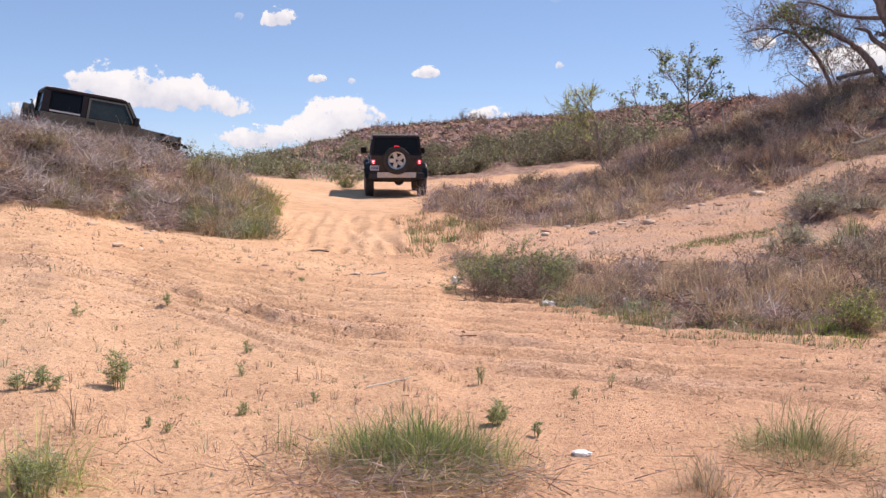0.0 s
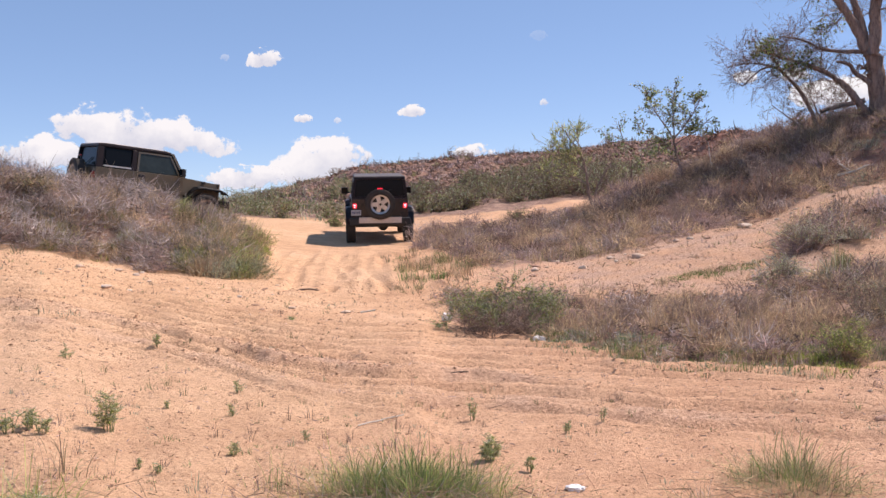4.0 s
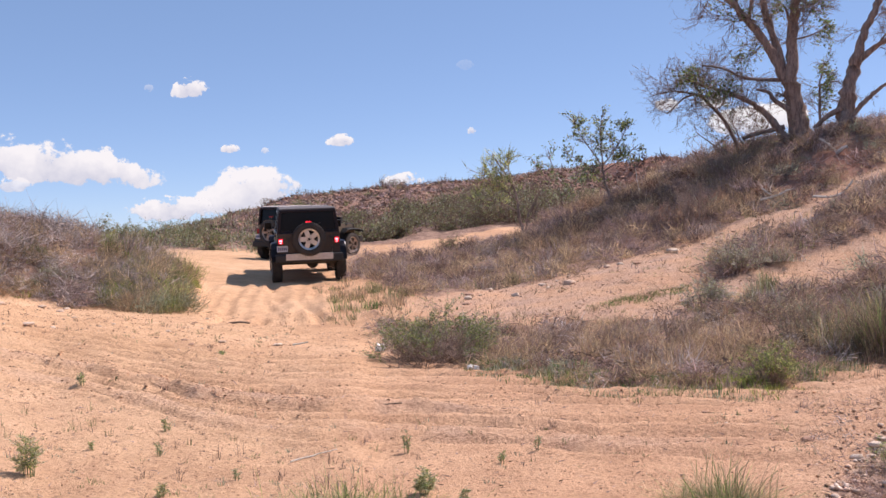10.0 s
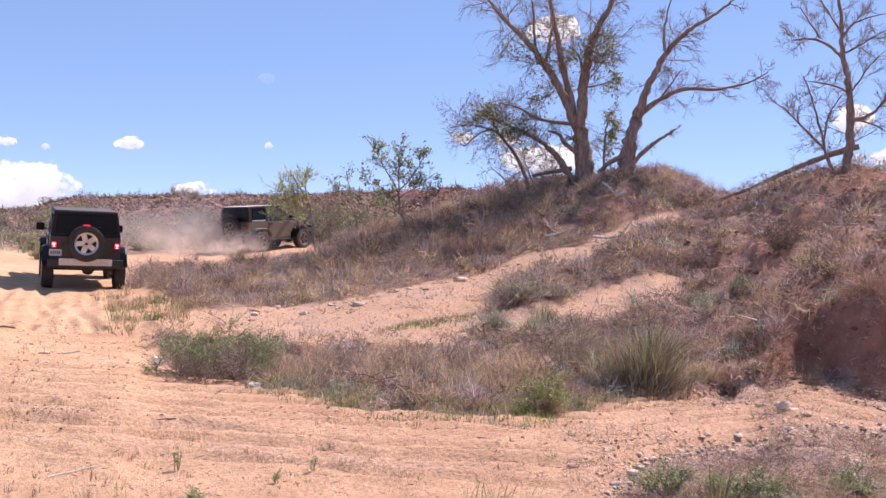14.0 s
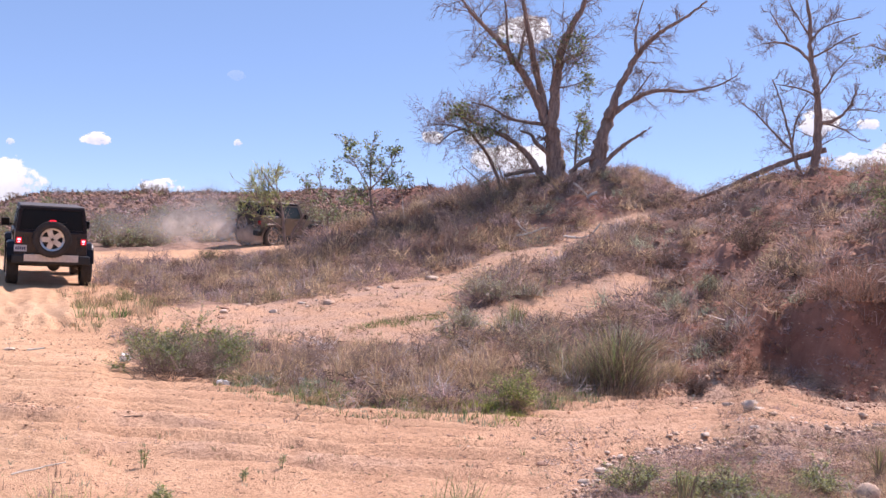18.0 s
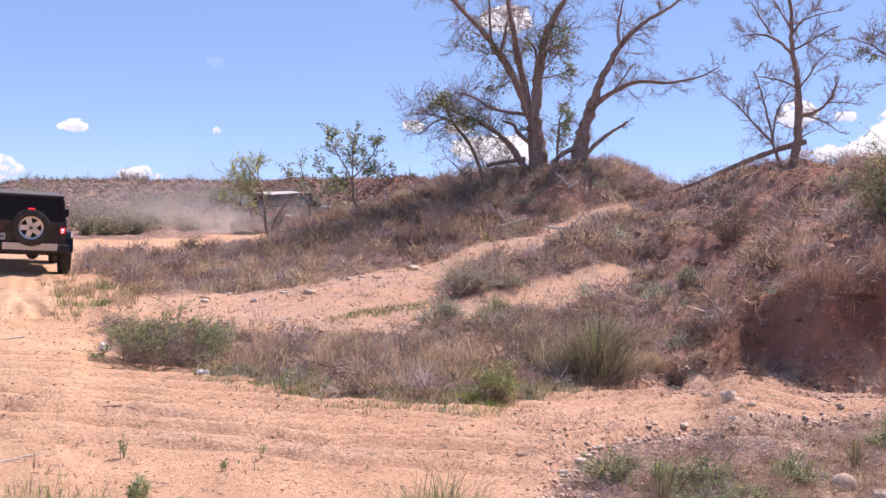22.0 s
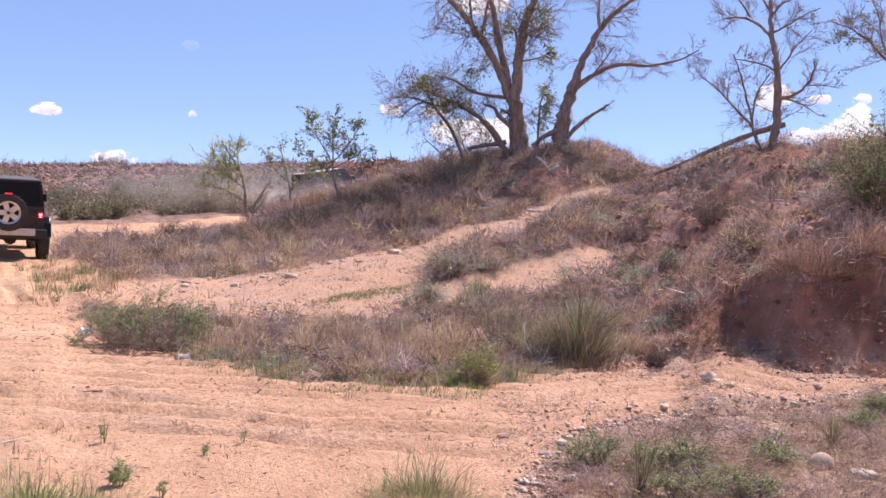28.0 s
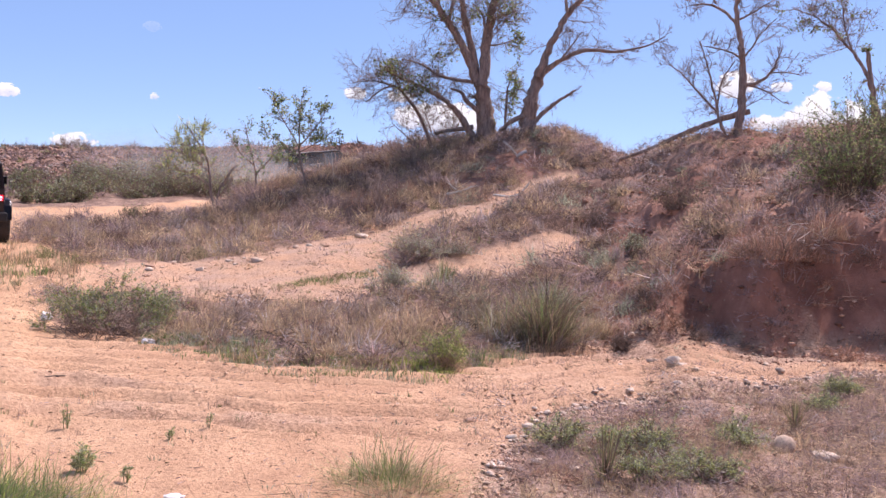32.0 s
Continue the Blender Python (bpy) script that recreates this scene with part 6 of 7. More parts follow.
make_tree("cottonwood_tree", "large half-dead cottonwood with thick forked trunk on the hilltop", 22.7, 29.5, [
    ("trunk", [(0.12, -0.2), (0.08, 0.2), (0.01, 0.69), (-0.07, 1.28), (-0.21, 1.86)], 0.34, 0.20, 0.0, 3, 0.7),
    ("limb", [(-0.15, 1.68), (-0.11, 2.46), (-0.06, 3.23), (0.03, 4.08), (0.28, 4.76), (0.58, 5.28), (0.83, 6.05)], 0.18, 0.06, 0.3, 28, 1.2),
    ("limb", [(-0.28, 1.68), (-0.45, 2.53), (-0.7, 3.37), (-0.88, 4.21), (-1.09, 5.06), (-1.26, 5.99)], 0.13, 0.05, 0.6, 24, 1.2),
    ("limb", [(-0.33, 1.8), (-0.65, 2.61), (-0.93, 3.06), (-1.26, 3.52), (-1.63, 4.02), (-2.17, 4.51), (-2.71, 5.04), (-3.17, 5.58)], 0.15, 0.035, -0.4, 34, 1.3),
    ("limb", [(-1.24, 3.5), (-1.17, 4.2), (-1.07, 4.72), (-1.05, 5.14)], 0.055, 0.02, 0.3, 12, 0.9),
    ("limb", [(-1.57, 3.92), (-1.62, 4.78), (-1.71, 5.46)], 0.045, 0.02, -0.4, 12, 0.9),
    ("limb", [(-0.30, 1.8), (-1.0, 1.83), (-1.52, 1.94), (-1.96, 2.25), (-2.56, 2.34)], 0.065, 0.02, -0.3, 22, 1.0),
    ("broken_stub", [(-0.2, 0.92), (-0.54, 1.17), (-0.76, 1.47), (-1.05, 1.54)], 0.085, 0.03, -0.2, 8, 0.5),
    ("limb", [(-0.30, 0.1), (-0.68, 0.66), (-0.96, 0.98), (-1.4, 1.3), (-2.01, 1.57), (-2.39, 1.69), (-2.97, 1.95)], 0.11, 0.025, -0.5, 34, 1.0),
    ("limb", [(-1.55, -0.2), (-1.75, 0.3), (-2.05, 0.85), (-2.51, 1.39), (-2.72, 1.55), (-3.11, 1.45), (-3.55, 1.0)], 0.07, 0.015, -0.3, 30, 1.0),
    ("limb", [(-2.51, 1.39), (-2.79, 1.84), (-3.16, 2.34)], 0.04, 0.012, -0.2, 18, 0.9),
    ("limb", [(-2.72, 1.55), (-3.4, 1.7), (-4.0, 1.55)], 0.03, 0.01, -0.3, 16, 0.8),
    ("limb", [(-0.35, 0.46), (-1.09, 0.3), (-1.45, 0.16)], 0.075, 0.05, -0.5, 8, 0.5),
    ("limb", [(0.58, -0.2), (0.6, 0.34), (0.59, 1.05), (0.61, 1.65), (0.75, 2.16)], 0.06, 0.015, -0.2, 26, 0.7),
    ("limb", [(-0.06, 3.15), (-0.27, 3.9), (-0.59, 4.22)], 0.05, 0.015, 0.3, 14, 0.8),
    ("limb", [(0.04, 4.11), (0.41, 3.75), (0.82, 4.02)], 0.035, 0.012, -0.3, 14, 0.7),
    ("limb", [(-0.02, 2.9), (0.4, 2.95), (0.8, 3.1)], 0.03, 0.012, -0.3, 14, 0.6),
], 2, 3600, 0.040, ("green", "olive", "lime", "sage"), (4, 3, 3, 3), leafy=cottonwood_leaves, droop=-0.02)
make_tree("leaning_tree", "dead leaning tree with broken stub and long bare limb", 25.2, 29.0, [
    ("trunk", [(0.03, -0.15), (-0.01, 0.5), (0.03, 0.95), (0.19, 1.58), (0.28, 1.9)], 0.27, 0.15, 0.0, 3, 0.6),
    ("limb", [(0.22, 1.68), (0.4, 2.34), (0.57, 2.76), (0.76, 3.18), (0.97, 3.59), (1.24, 3.9), (1.55, 4.24), (2.02, 4.53), (2.49, 4.85), (2.87, 5.2)], 0.13, 0.025, 0.3, 24, 0.8),
    ("limb", [(0.97, 3.58), (0.88, 4.0), (0.92, 4.5), (1.05, 5.17)], 0.05, 0.018, 0.2, 9, 0.7),
    ("limb", [(0.20, 1.6), (0.53, 2.01), (0.93, 2.24), (1.32, 2.45), (1.8, 2.52), (2.37, 2.45), (2.77, 2.55), (3.24, 2.63), (3.74, 2.92)], 0.085, 0.015, -0.4, 34, 0.6),
    ("limb", [(0.8, 2.17), (1.07, 2.52), (1.38, 2.98)], 0.035, 0.012, -0.3, 10, 0.5),
    ("broken_stub", [(0.12, 0.3), (0.44, 0.68), (0.75, 0.94), (1.07, 1.15), (1.32, 1.31)], 0.075, 0.03, -0.3, 9, 0.3),
    ("root", [(-0.05, 0.58), (-0.45, 0.4), (-0.81, 0.05)], 0.09, 0.05, -0.3, 0, 0.3),
    ("root", [(-0.02, 0.42), (-0.18, -0.09), (-0.48, -0.52), (-0.9, -0.95)], 0.11, 0.04, -0.8, 3, 0.5),
    ("root", [(0.07, 0.39), (0.4, -0.06), (0.5, -0.39)], 0.09, 0.04, -0.6, 3, 0.5),
], 2, 0, 0.04, ("olive",), (1,), droop=-0.03)
make_tree("bare_tree", "slender bare grey tree on the eroded hilltop", 36.7, 27.2, [
    ("trunk", [(0.05, -0.4), (0.08, -0.1), (0.12, 0.39), (0.18, 0.91), (0.17, 1.51), (0.12, 2.02), (0.04, 2.54), (-0.08, 2.99), (-0.14, 3.59), (-0.14, 4.18), (-0.28, 4.93)], 0.135, 0.035, 0.0, 12, 0.8),
    ("limb", [(0.18, 1.43), (0.48, 1.46), (0.75, 1.63), (0.88, 1.8), (1.0, 2.1), (1.07, 2.3)], 0.055, 0.015, -0.2, 14, 0.5),
    ("limb", [(0.85, 1.76), (1.22, 1.79), (1.59, 1.72)], 0.022, 0.008, 0.1, 6, 0.4),
    ("limb", [(0.30, 1.44), (0.77, 1.26), (1.22, 0.93)], 0.025, 0.008, -0.2, 6, 0.4),
    ("limb", [(0.12, 2.13), (0.36, 2.47), (0.55, 2.84), (0.92, 3.24)], 0.03, 0.01, 0.2, 10, 0.6),
    ("limb", [(-0.08, 3.14), (0.25, 3.28), (0.65, 3.54), (1.08, 3.71)], 0.032, 0.01, -0.2, 10, 0.5),
    ("limb", [(-0.12, 3.5), (0.08, 3.91), (0.49, 4.09), (1.1, 4.22)], 0.03, 0.01, 0.2, 10, 0.5),
    ("limb", [(-0.11, 3.05), (-0.38, 3.37), (-0.68, 3.57), (-1.04, 3.63), (-1.35, 3.61)], 0.05, 0.012, 0.2, 14, 0.6),
    ("limb", [(-0.65, 3.57), (-0.91, 3.98), (-1.15, 4.39)], 0.03, 0.01, -0.1, 8, 0.5),
    ("limb", [(0.09, 2.14), (-0.19, 2.32), (-0.55, 2.44), (-1.01, 2.55)], 0.03, 0.01, 0.3, 10, 0.6),
    ("limb", [(-0.13, 3.7), (-0.42, 4.11), (-0.73, 4.65)], 0.03, 0.01, -0.2, 8, 0.6),
], 2, 0, 0.04, ("olive",), (1,), droop=0.05)
make_tree("bare_tree", "thin bare sapling leaning beside the grey tree", 35.9, 27.3, [
    ("trunk", [(0.3, -0.25), (0.21, 0.09), (-0.04, 0.58), (-0.09, 0.95), (-0.29, 1.55), (-0.41, 2.07), (-0.64, 2.63)], 0.055, 0.012, 0.0, 16, 0.6),
    ("limb", [(-0.06, 0.75), (-0.53, 1.17), (-0.99, 1.7), (-1.48, 2.03)], 0.035, 0.01, -0.2, 16, 0.6),
    ("limb", [(-0.08, 0.95), (-0.04, 1.55), (0.28, 2.11)], 0.03, 0.01, 0.2, 12, 0.5),
], 2, 0, 0.04, ("olive",), (1,), droop=0.05)
make_tree("bare_tree", "half-bare tree with a broken top and few leaves", 43.9, 25.4, [
    ("trunk", [(0.18, -0.3), (0.15, 0.07), (0.04, 0.53), (-0.07, 1.06), (-0.15, 1.49)], 0.115, 0.06, 0.0, 6, 0.6),
    ("limb", [(-0.14, 1.39), (-0.38, 1.89), (-0.73, 2.32), (-1.06, 2.68), (-1.5, 3.0), (-1.95, 3.15)], 0.05, 0.01, -0.2, 34, 0.7),
    ("broken_stub", [(-0.12, 1.33), (-0.21, 1.86), (-0.26, 2.23)], 0.06, 0.045, 0.1, 3, 0.3),
    ("limb", [(-0.57, 2.13), (-0.78, 2.67), (-0.85, 3.21), (-1.02, 3.62)], 0.025, 0.008, 0.2, 16, 0.6),
], 2, 420, 0.036, ("green", "olive", "lime"), (4, 3, 2), leafy=patchy(1.5, 72, 0.0))
make_tree("sapling", "young tree with small green leaves on the slope", 12.5, 27.4, [
    ("trunk", [(0.10, -0.15), (0.03, 0.3), (-0.08, 0.75), (-0.20, 1.15), (-0.23, 1.45)], 0.042, 0.028, 0.0, 8, 0.45),
    ("limb", [(-0.22, 1.40), (0.02, 1.70), (0.29, 2.05), (0.48, 2.48)], 0.02, 0.006, -0.2, 34, 0.5),
    ("limb", [(-0.22, 1.40), (-0.50, 1.85), (-0.78, 2.25), (-0.95, 2.68)], 0.02, 0.006, 0.2, 34, 0.5),
    ("limb", [(-0.21, 1.45), (-0.24, 1.95), (-0.27, 2.38), (-0.2, 2.78)], 0.017, 0.006, 0.0, 26, 0.45),
    ("limb", [(-0.12, 0.95), (-0.60, 1.45), (-1.25, 1.80)], 0.018, 0.006, -0.3, 22, 0.45),
    ("limb", [(-0.20, 1.25), (0.35, 1.60), (0.80, 2.0)], 0.018, 0.006, 0.2, 20, 0.45),
    ("limb", [(-0.05, 0.7), (-0.45, 1.0), (-0.95, 1.15)], 0.014, 0.005, 0.2, 14, 0.4),
], 1, 2500, 0.034, ("sage", "green", "lime", "bright"), (5, 3, 2, 2), leafy=lambda p: (waves(p[:, 0] + p[:, 1], p[:, 2], 0.8, 74) > -0.2) & (p[:, 2] > 0.95), broad=0.65)
make_tree("sapling", "thin sparse sapling with a few green leaves", 9.5, 30.6, [
    ("trunk", [(0.15, -0.2), (0.1, 0.8), (-0.15, 1.6), (-0.3, 2.2)], 0.03, 0.01, 0.0, 14, 0.6),
    ("limb", [(0.1, 0.7), (0.5, 1.2), (0.8, 1.6)], 0.02, 0.008, -0.2, 12, 0.5),
    ("limb", [(0.0, 1.0), (-0.5, 1.4), (-0.75, 1.9)], 0.02, 0.008, 0.2, 10, 0.5),
], 1, 420, 0.042, ("green", "sage"), (5, 3))
make_tree("willow_sapling", "feathery yellow-green sapling at the track's edge", 7.35, 29.9, [
    ("trunk", [(0.08, -0.15), (-0.08, 0.61), (-0.12, 1.12), (-0.31, 1.64), (-0.69, 2.16), (-0.86, 2.48)], 0.05, 0.010, 0.0, 22, 0.55),
    ("trunk", [(0.08, -0.15), (0.17, 0.6), (0.38, 0.94), (0.64, 1.35)], 0.038, 0.010, 0.2, 12, 0.5),
    ("limb", [(-0.12, 1.04), (-0.54, 1.39), (-1.05, 1.58)], 0.022, 0.007, -0.2, 26, 0.55),
    ("limb", [(-0.28, 1.6), (-0.79, 1.82), (-1.38, 1.93)], 0.02, 0.007, 0.3, 28, 0.5),
    ("limb", [(-0.11, 0.69), (-0.72, 1.05), (-1.4, 1.07)], 0.024, 0.007, -0.2, 26, 0.5),
    ("limb", [(-0.34, 1.7), (-0.35, 2.07), (-0.43, 2.36)], 0.018, 0.006, 0.2, 18, 0.5),
    ("limb", [(0.11, 0.35), (0.34, 0.56), (0.55, 0.93)], 0.025, 0.008, -0.2, 8, 0.45),
], 1, 1900, 0.020, ("lime", "bright", "sage"), (4, 4, 2), leafy=lambda p: (p[:, 0] < 0.0) & (p[:, 2] > 0.85) & (waves(p[:, 0] + p[:, 1], p[:, 2], 0.7, 75) > -0.3), droop=0.05, spray=0.13)
make_tree("bare_tree", "small bare grey thicket below the large tree", 19.6, 29.6, [
    ("trunk", [(0.3, -0.3), (0.1, 0.5), (-0.2, 1.2)], 0.03, 0.01, 0.0, 14, 0.8),
    ("limb", [(0.35, -0.3), (0.7, 0.6), (0.9, 1.3)], 0.03, 0.01, -0.2, 14, 0.8),
    ("limb", [(0.2, -0.2), (-0.6, 0.4), (-1.2, 0.9)], 0.03, 0.01, 0.2, 14, 0.8),
], 2, 150, 0.04, ("green", "olive"), (3, 2))


def make_log(name, label, turn, r, marks, t0, t1, mat, depth=0.0):
    """Fallen or bleached wood: a bent tapered stem, marks of (right, up from the ground at its origin)."""
    pts = limb_points(marks, depth, 0.01)
    rad = np.linspace(t0, t1, len(pts))
    co, fa = stem(pts, rad, 8)
    return stand(tagged(new(name, raw_mesh(name, co, fa, mat, smooth=True)), label, "dead wood"), turn, r)


make_log("fallen_trunk", "long grey fallen trunk leaning against the bare tree", 33.0, 27.2, [(-1.3, -0.4), (-0.8, -0.2), (-0.35, -0.02), (0.12, 0.25), (0.61, 0.49), (1.17, 0.73), (1.66, 0.93), (2.15, 1.06)], 0.045, 0.085, BARK)
make_log("dead_branch", "bleached bent branch lying on the sandy path", 24.5, 23.2, [(-0.45, 0.08), (-0.1, 0.05), (0.2, 0.12), (0.38, 0.42)], 0.03, 0.02, PALE_WOOD)
make_log("dead_branch", "pale broken stub among roots", 24.9, 27.3, [(-0.12, 0.05), (0.0, 0.15), (0.14, 0.2)], 0.055, 0.04, PALE_WOOD)
make_log("dead_branch", "thin pale stick on the sand", -5.1, 6.8, [(-0.16, 0.01), (0.0, 0.02), (0.16, 0.02)], 0.006, 0.004, PALE_WOOD, 0.3)
make_log("dead_branch", "short pale stick on the sand road", -5.7, 13.75, [(-0.1, 0.02), (0.0, 0.025), (0.1, 0.04)], 0.014, 0.012, PALE_WOOD, 0.06)
make_log("dead_branch", "thin dark stick in the wheel track", 2.5, 9.47, [(-0.17, 0.01), (0.0, 0.02), (0.16, 0.01)], 0.008, 0.006, TWIG, -0.1)
make_log("dead_branch", "short dark stick in the wheel track", -0.5, 8.97, [(-0.1, 0.01), (0.0, 0.015), (0.1, 0.01)], 0.007, 0.006, TWIG)
make_log("dead_branch", "dark driftwood at the foot of the ramp", -9.2, 17.2, [(-0.2, 0.03), (0.05, 0.05), (0.2, 0.02)], 0.022, 0.012, TWIG)
make_log("dead_branch", "bleached forked branch on the slope", 21.6, 24.6, [(-0.4, 0.1), (-0.1, 0.16), (0.2, 0.3), (0.35, 0.34)], 0.03, 0.015, PALE_WOOD)
make_log("dead_branch", "pale dead stick on the slope", 21.2, 24.9, [(-0.2, 0.3), (0.0, 0.15), (0.25, 0.02)], 0.02, 0.012, PALE_WOOD)
make_log("dead_branch", "pale twisted root below the leaning tree", 24.4, 27.6, [(-0.3, 0.35), (-0.05, 0.2), (0.1, 0.0), (0.4, -0.1)], 0.03, 0.02, PALE_WOOD)
make_log("dead_branch", "pale dead stem standing on the slope", 13.9, 29.0, [(0.12, 0.0), (0.05, 0.35), (0.0, 0.75)], 0.018, 0.01, PALE_WOOD)
make_log("dead_branch", "dark bare stem standing on the brow", 15.2, 31.0, [(0.1, -0.1), (0.0, 0.3), (-0.12, 0.62)], 0.022, 0.012, TWIG)

# ---- stones and litter ----
STONE, PALE_STONE, RED_STONE = plain("tan_stone", (0.62, 0.45, 0.335), 0.9, 0, 0.22, 9, 0.5, 0.15), plain("pale_stone", (0.72, 0.57, 0.45), 0.9, 0, 0.2, 9, 0.5, 0.15), plain("red_brown_stone", (0.50, 0.31, 0.22), 0.9, 0, 0.25, 9, 0.5, 0.15)
PLASTIC = plain("white_plastic", (0.86, 0.85, 0.83), 0.4, 0, 0.1, 9, 0.3)


def stone_mesh(seed, flat, mat, knock=1.0):
    """A worn stone of about one metre, knocked about by noise."""
    bm = bmesh.new()
    bmesh.ops.create_icosphere(bm, subdivisions=2, radius=0.5)
    o = Vector((seed * 3.7, seed * 1.3, 0))
    for v in bm.verts:
        d = v.co.normalized()
        v.co = d * 0.5 * (1 + knock * (0.55 * noise.noise(d * 1.4 + o) + 0.28 * noise.noise(d * 3.1 + o)))
        v.co.z *= flat
    me = bpy.data.meshes.new("stone")
    for f in bm.faces:
        f.smooth = True
    bm.to_mesh(me)
    bm.free()
    me.materials.append(mat)
    return me


SHAPES = [stone_mesh(k, f, m) for k, (f, m) in enumerate(((0.5, STONE), (0.6, PALE_STONE), (0.36, PALE_STONE), (0.5, RED_STONE), (0.42, STONE), (0.38, RED_STONE)))]
SHAPES.append(stone_mesh(9, 0.8, STONE, 0.4))


def make_stone(label, turn, r, w, shape, group="", tilt=0.0):
    ob = stand(tagged(new("stone", SHAPES[shape]), label, "stone", group), turn, r, 0.0, rng.uniform(0, 360))
    ob.scale = (w, w * rng.uniform(0.7, 0.95), w * rng.uniform(0.8, 1.0))
    ob.location.z += w * 0.06
    return ob


boulder = make_stone("large rounded tan boulder on the stony verge", 40.4, 7.5, 0.23, 6)
boulder.scale.z = 0.23
make_stone("flat pale stone on the verge", 42.6, 7.3, 0.22, 2)
make_stone("flat grey-brown stone on the verge", 43.6, 7.34, 0.19, 4)
make_stone("pale blocky stone at the foot of the bank", 34.25, 11.0, 0.21, 1)
make_stone("red-brown stone at the foot of the bank", 34.9, 11.2, 0.16, 3)
make_stone("flat pale stone at the foot of the bank", 34.7, 10.7, 0.15, 2)
make_stone("tan stone at the foot of the bank", 33.2, 11.6, 0.18, 0)
make_stone("pale stone by the road", 42.6, 13.4, 0.2, 2)
make_stone("dark red stone on the gravel road", 22.95, 7.83, 0.11, 3)
make_stone("pale flat stone on the sand", -20.3, 14.2, 0.17, 2)
make_stone("pale flat stone on the sand road", -7.0, 13.9, 0.15, 2)
make_stone("small tan stone on the sand road", -10.1, 13.95, 0.15, 4)
make_stone("tan stone below the mound", -21.65, 17.0, 0.15, 0)
make_stone("tan stone below the mound", -19.6, 18.0, 0.17, 4)
make_stone("pale flat rock on the slope", 15.9, 21.3, 0.35, 2)
make_stone("flat tan rock beside the path", 10.0, 18.7, 0.3, 4)
make_stone("pale stone on the verge", 37.6, 7.9, 0.16, 1)
make_stone("flat pale stone on the verge", 33.0, 7.5, 0.14, 2)
make_stone("pale flat stone on the verge", 26.3, 7.6, 0.12, 2)
for k in range(90):
    turn = rng.uniform(25, 45)
    r = float(across(VERGE, np.array([turn]), 1)[0]) + rng.normal(0.2, 0.3)
    make_stone("small stone along the road's stony edge", turn, r, rng.uniform(0.03, 0.09), rng.randint(0, 6), "stones along the road")
for k in range(40):
    turn = rng.uniform(30, 45)
    r = float(across(FOOT, np.array([turn]), 1)[0]) - rng.uniform(0.1, 1.6)
    make_stone("small stone fallen from the bank", turn, r, rng.uniform(0.04, 0.12), rng.randint(0, 6), "stones below the bank")
for k in range(30):
    turn = rng.uniform(17, 33)
    make_stone("small stone on the sandy road", turn, rng.uniform(7.6, 10.3), rng.uniform(0.018, 0.055), rng.randint(0, 6), "stones on the road")
for k in range(52):
    turn = rng.uniform(3, 27)
    r = float(across(BANK, np.array([turn]), 1)[0]) - rng.uniform(0.0, 1.6)
    make_stone("small stone on the sandy path", turn, r, rng.uniform(0.05, 0.17), rng.randint(0, 6), "stones on the path")
for k in range(26):
    make_stone("small stone below the mound", rng.uniform(-26, -10), rng.uniform(13.5, 18.3), rng.uniform(0.04, 0.12), rng.randint(0, 6), "stones below the mound")


def crumbs(count, turns, dists, lo, hi, colors, line=None):
    """Grit and clods, eight faces each."""
    t, r = rng.uniform(*turns, count), np.sqrt(rng.uniform(dists[0] ** 2, dists[1] ** 2, count))
    if line is not None:
        r = across(line, t, 1) + rng.normal(0, 0.24, count) * rng.uniform(0.3, 2.2, count) + 0.15 * waves(t * 0.3, t, 2, 65)
    x, y = r * np.sin(np.radians(t)), r * np.cos(np.radians(t))
    s = lo * (hi / lo) ** (rng.uniform(0, 1, count) ** 2.2)
    c = np.stack([x, y, land(x, y) + s * 0.2], 1)
    o = np.array([[1, 0, 0], [0, 1, 0], [-1, 0, 0], [0, -1, 0], [0, 0, 0.5], [0, 0, -0.5]], float)
    a = rng.uniform(0, 6.28, count)
    ox = o[None, :, 0] * np.cos(a)[:, None] - o[None, :, 1] * np.sin(a)[:, None]
    oy = o[None, :, 0] * np.sin(a)[:, None] + o[None, :, 1] * np.cos(a)[:, None]
    off = np.stack([ox, oy, np.repeat(o[None, :, 2], count, 0)], -1) * rng.uniform(0.6, 1.2, (count, 6, 1))
    co = (c[:, None] + off * s[:, None, None] * 0.5).reshape(-1, 3)
    f = np.array([[0, 1, 4], [1, 2, 4], [2, 3, 4], [3, 0, 4], [1, 0, 5], [2, 1, 5], [3, 2, 5], [0, 3, 5]])
    fa = ((np.arange(count) * 6)[:, None, None] + f[None]).reshape(-1, 3)
    return co, fa, np.repeat(np.array(colors)[rng.randint(0, len(colors), count)], 6, 0)


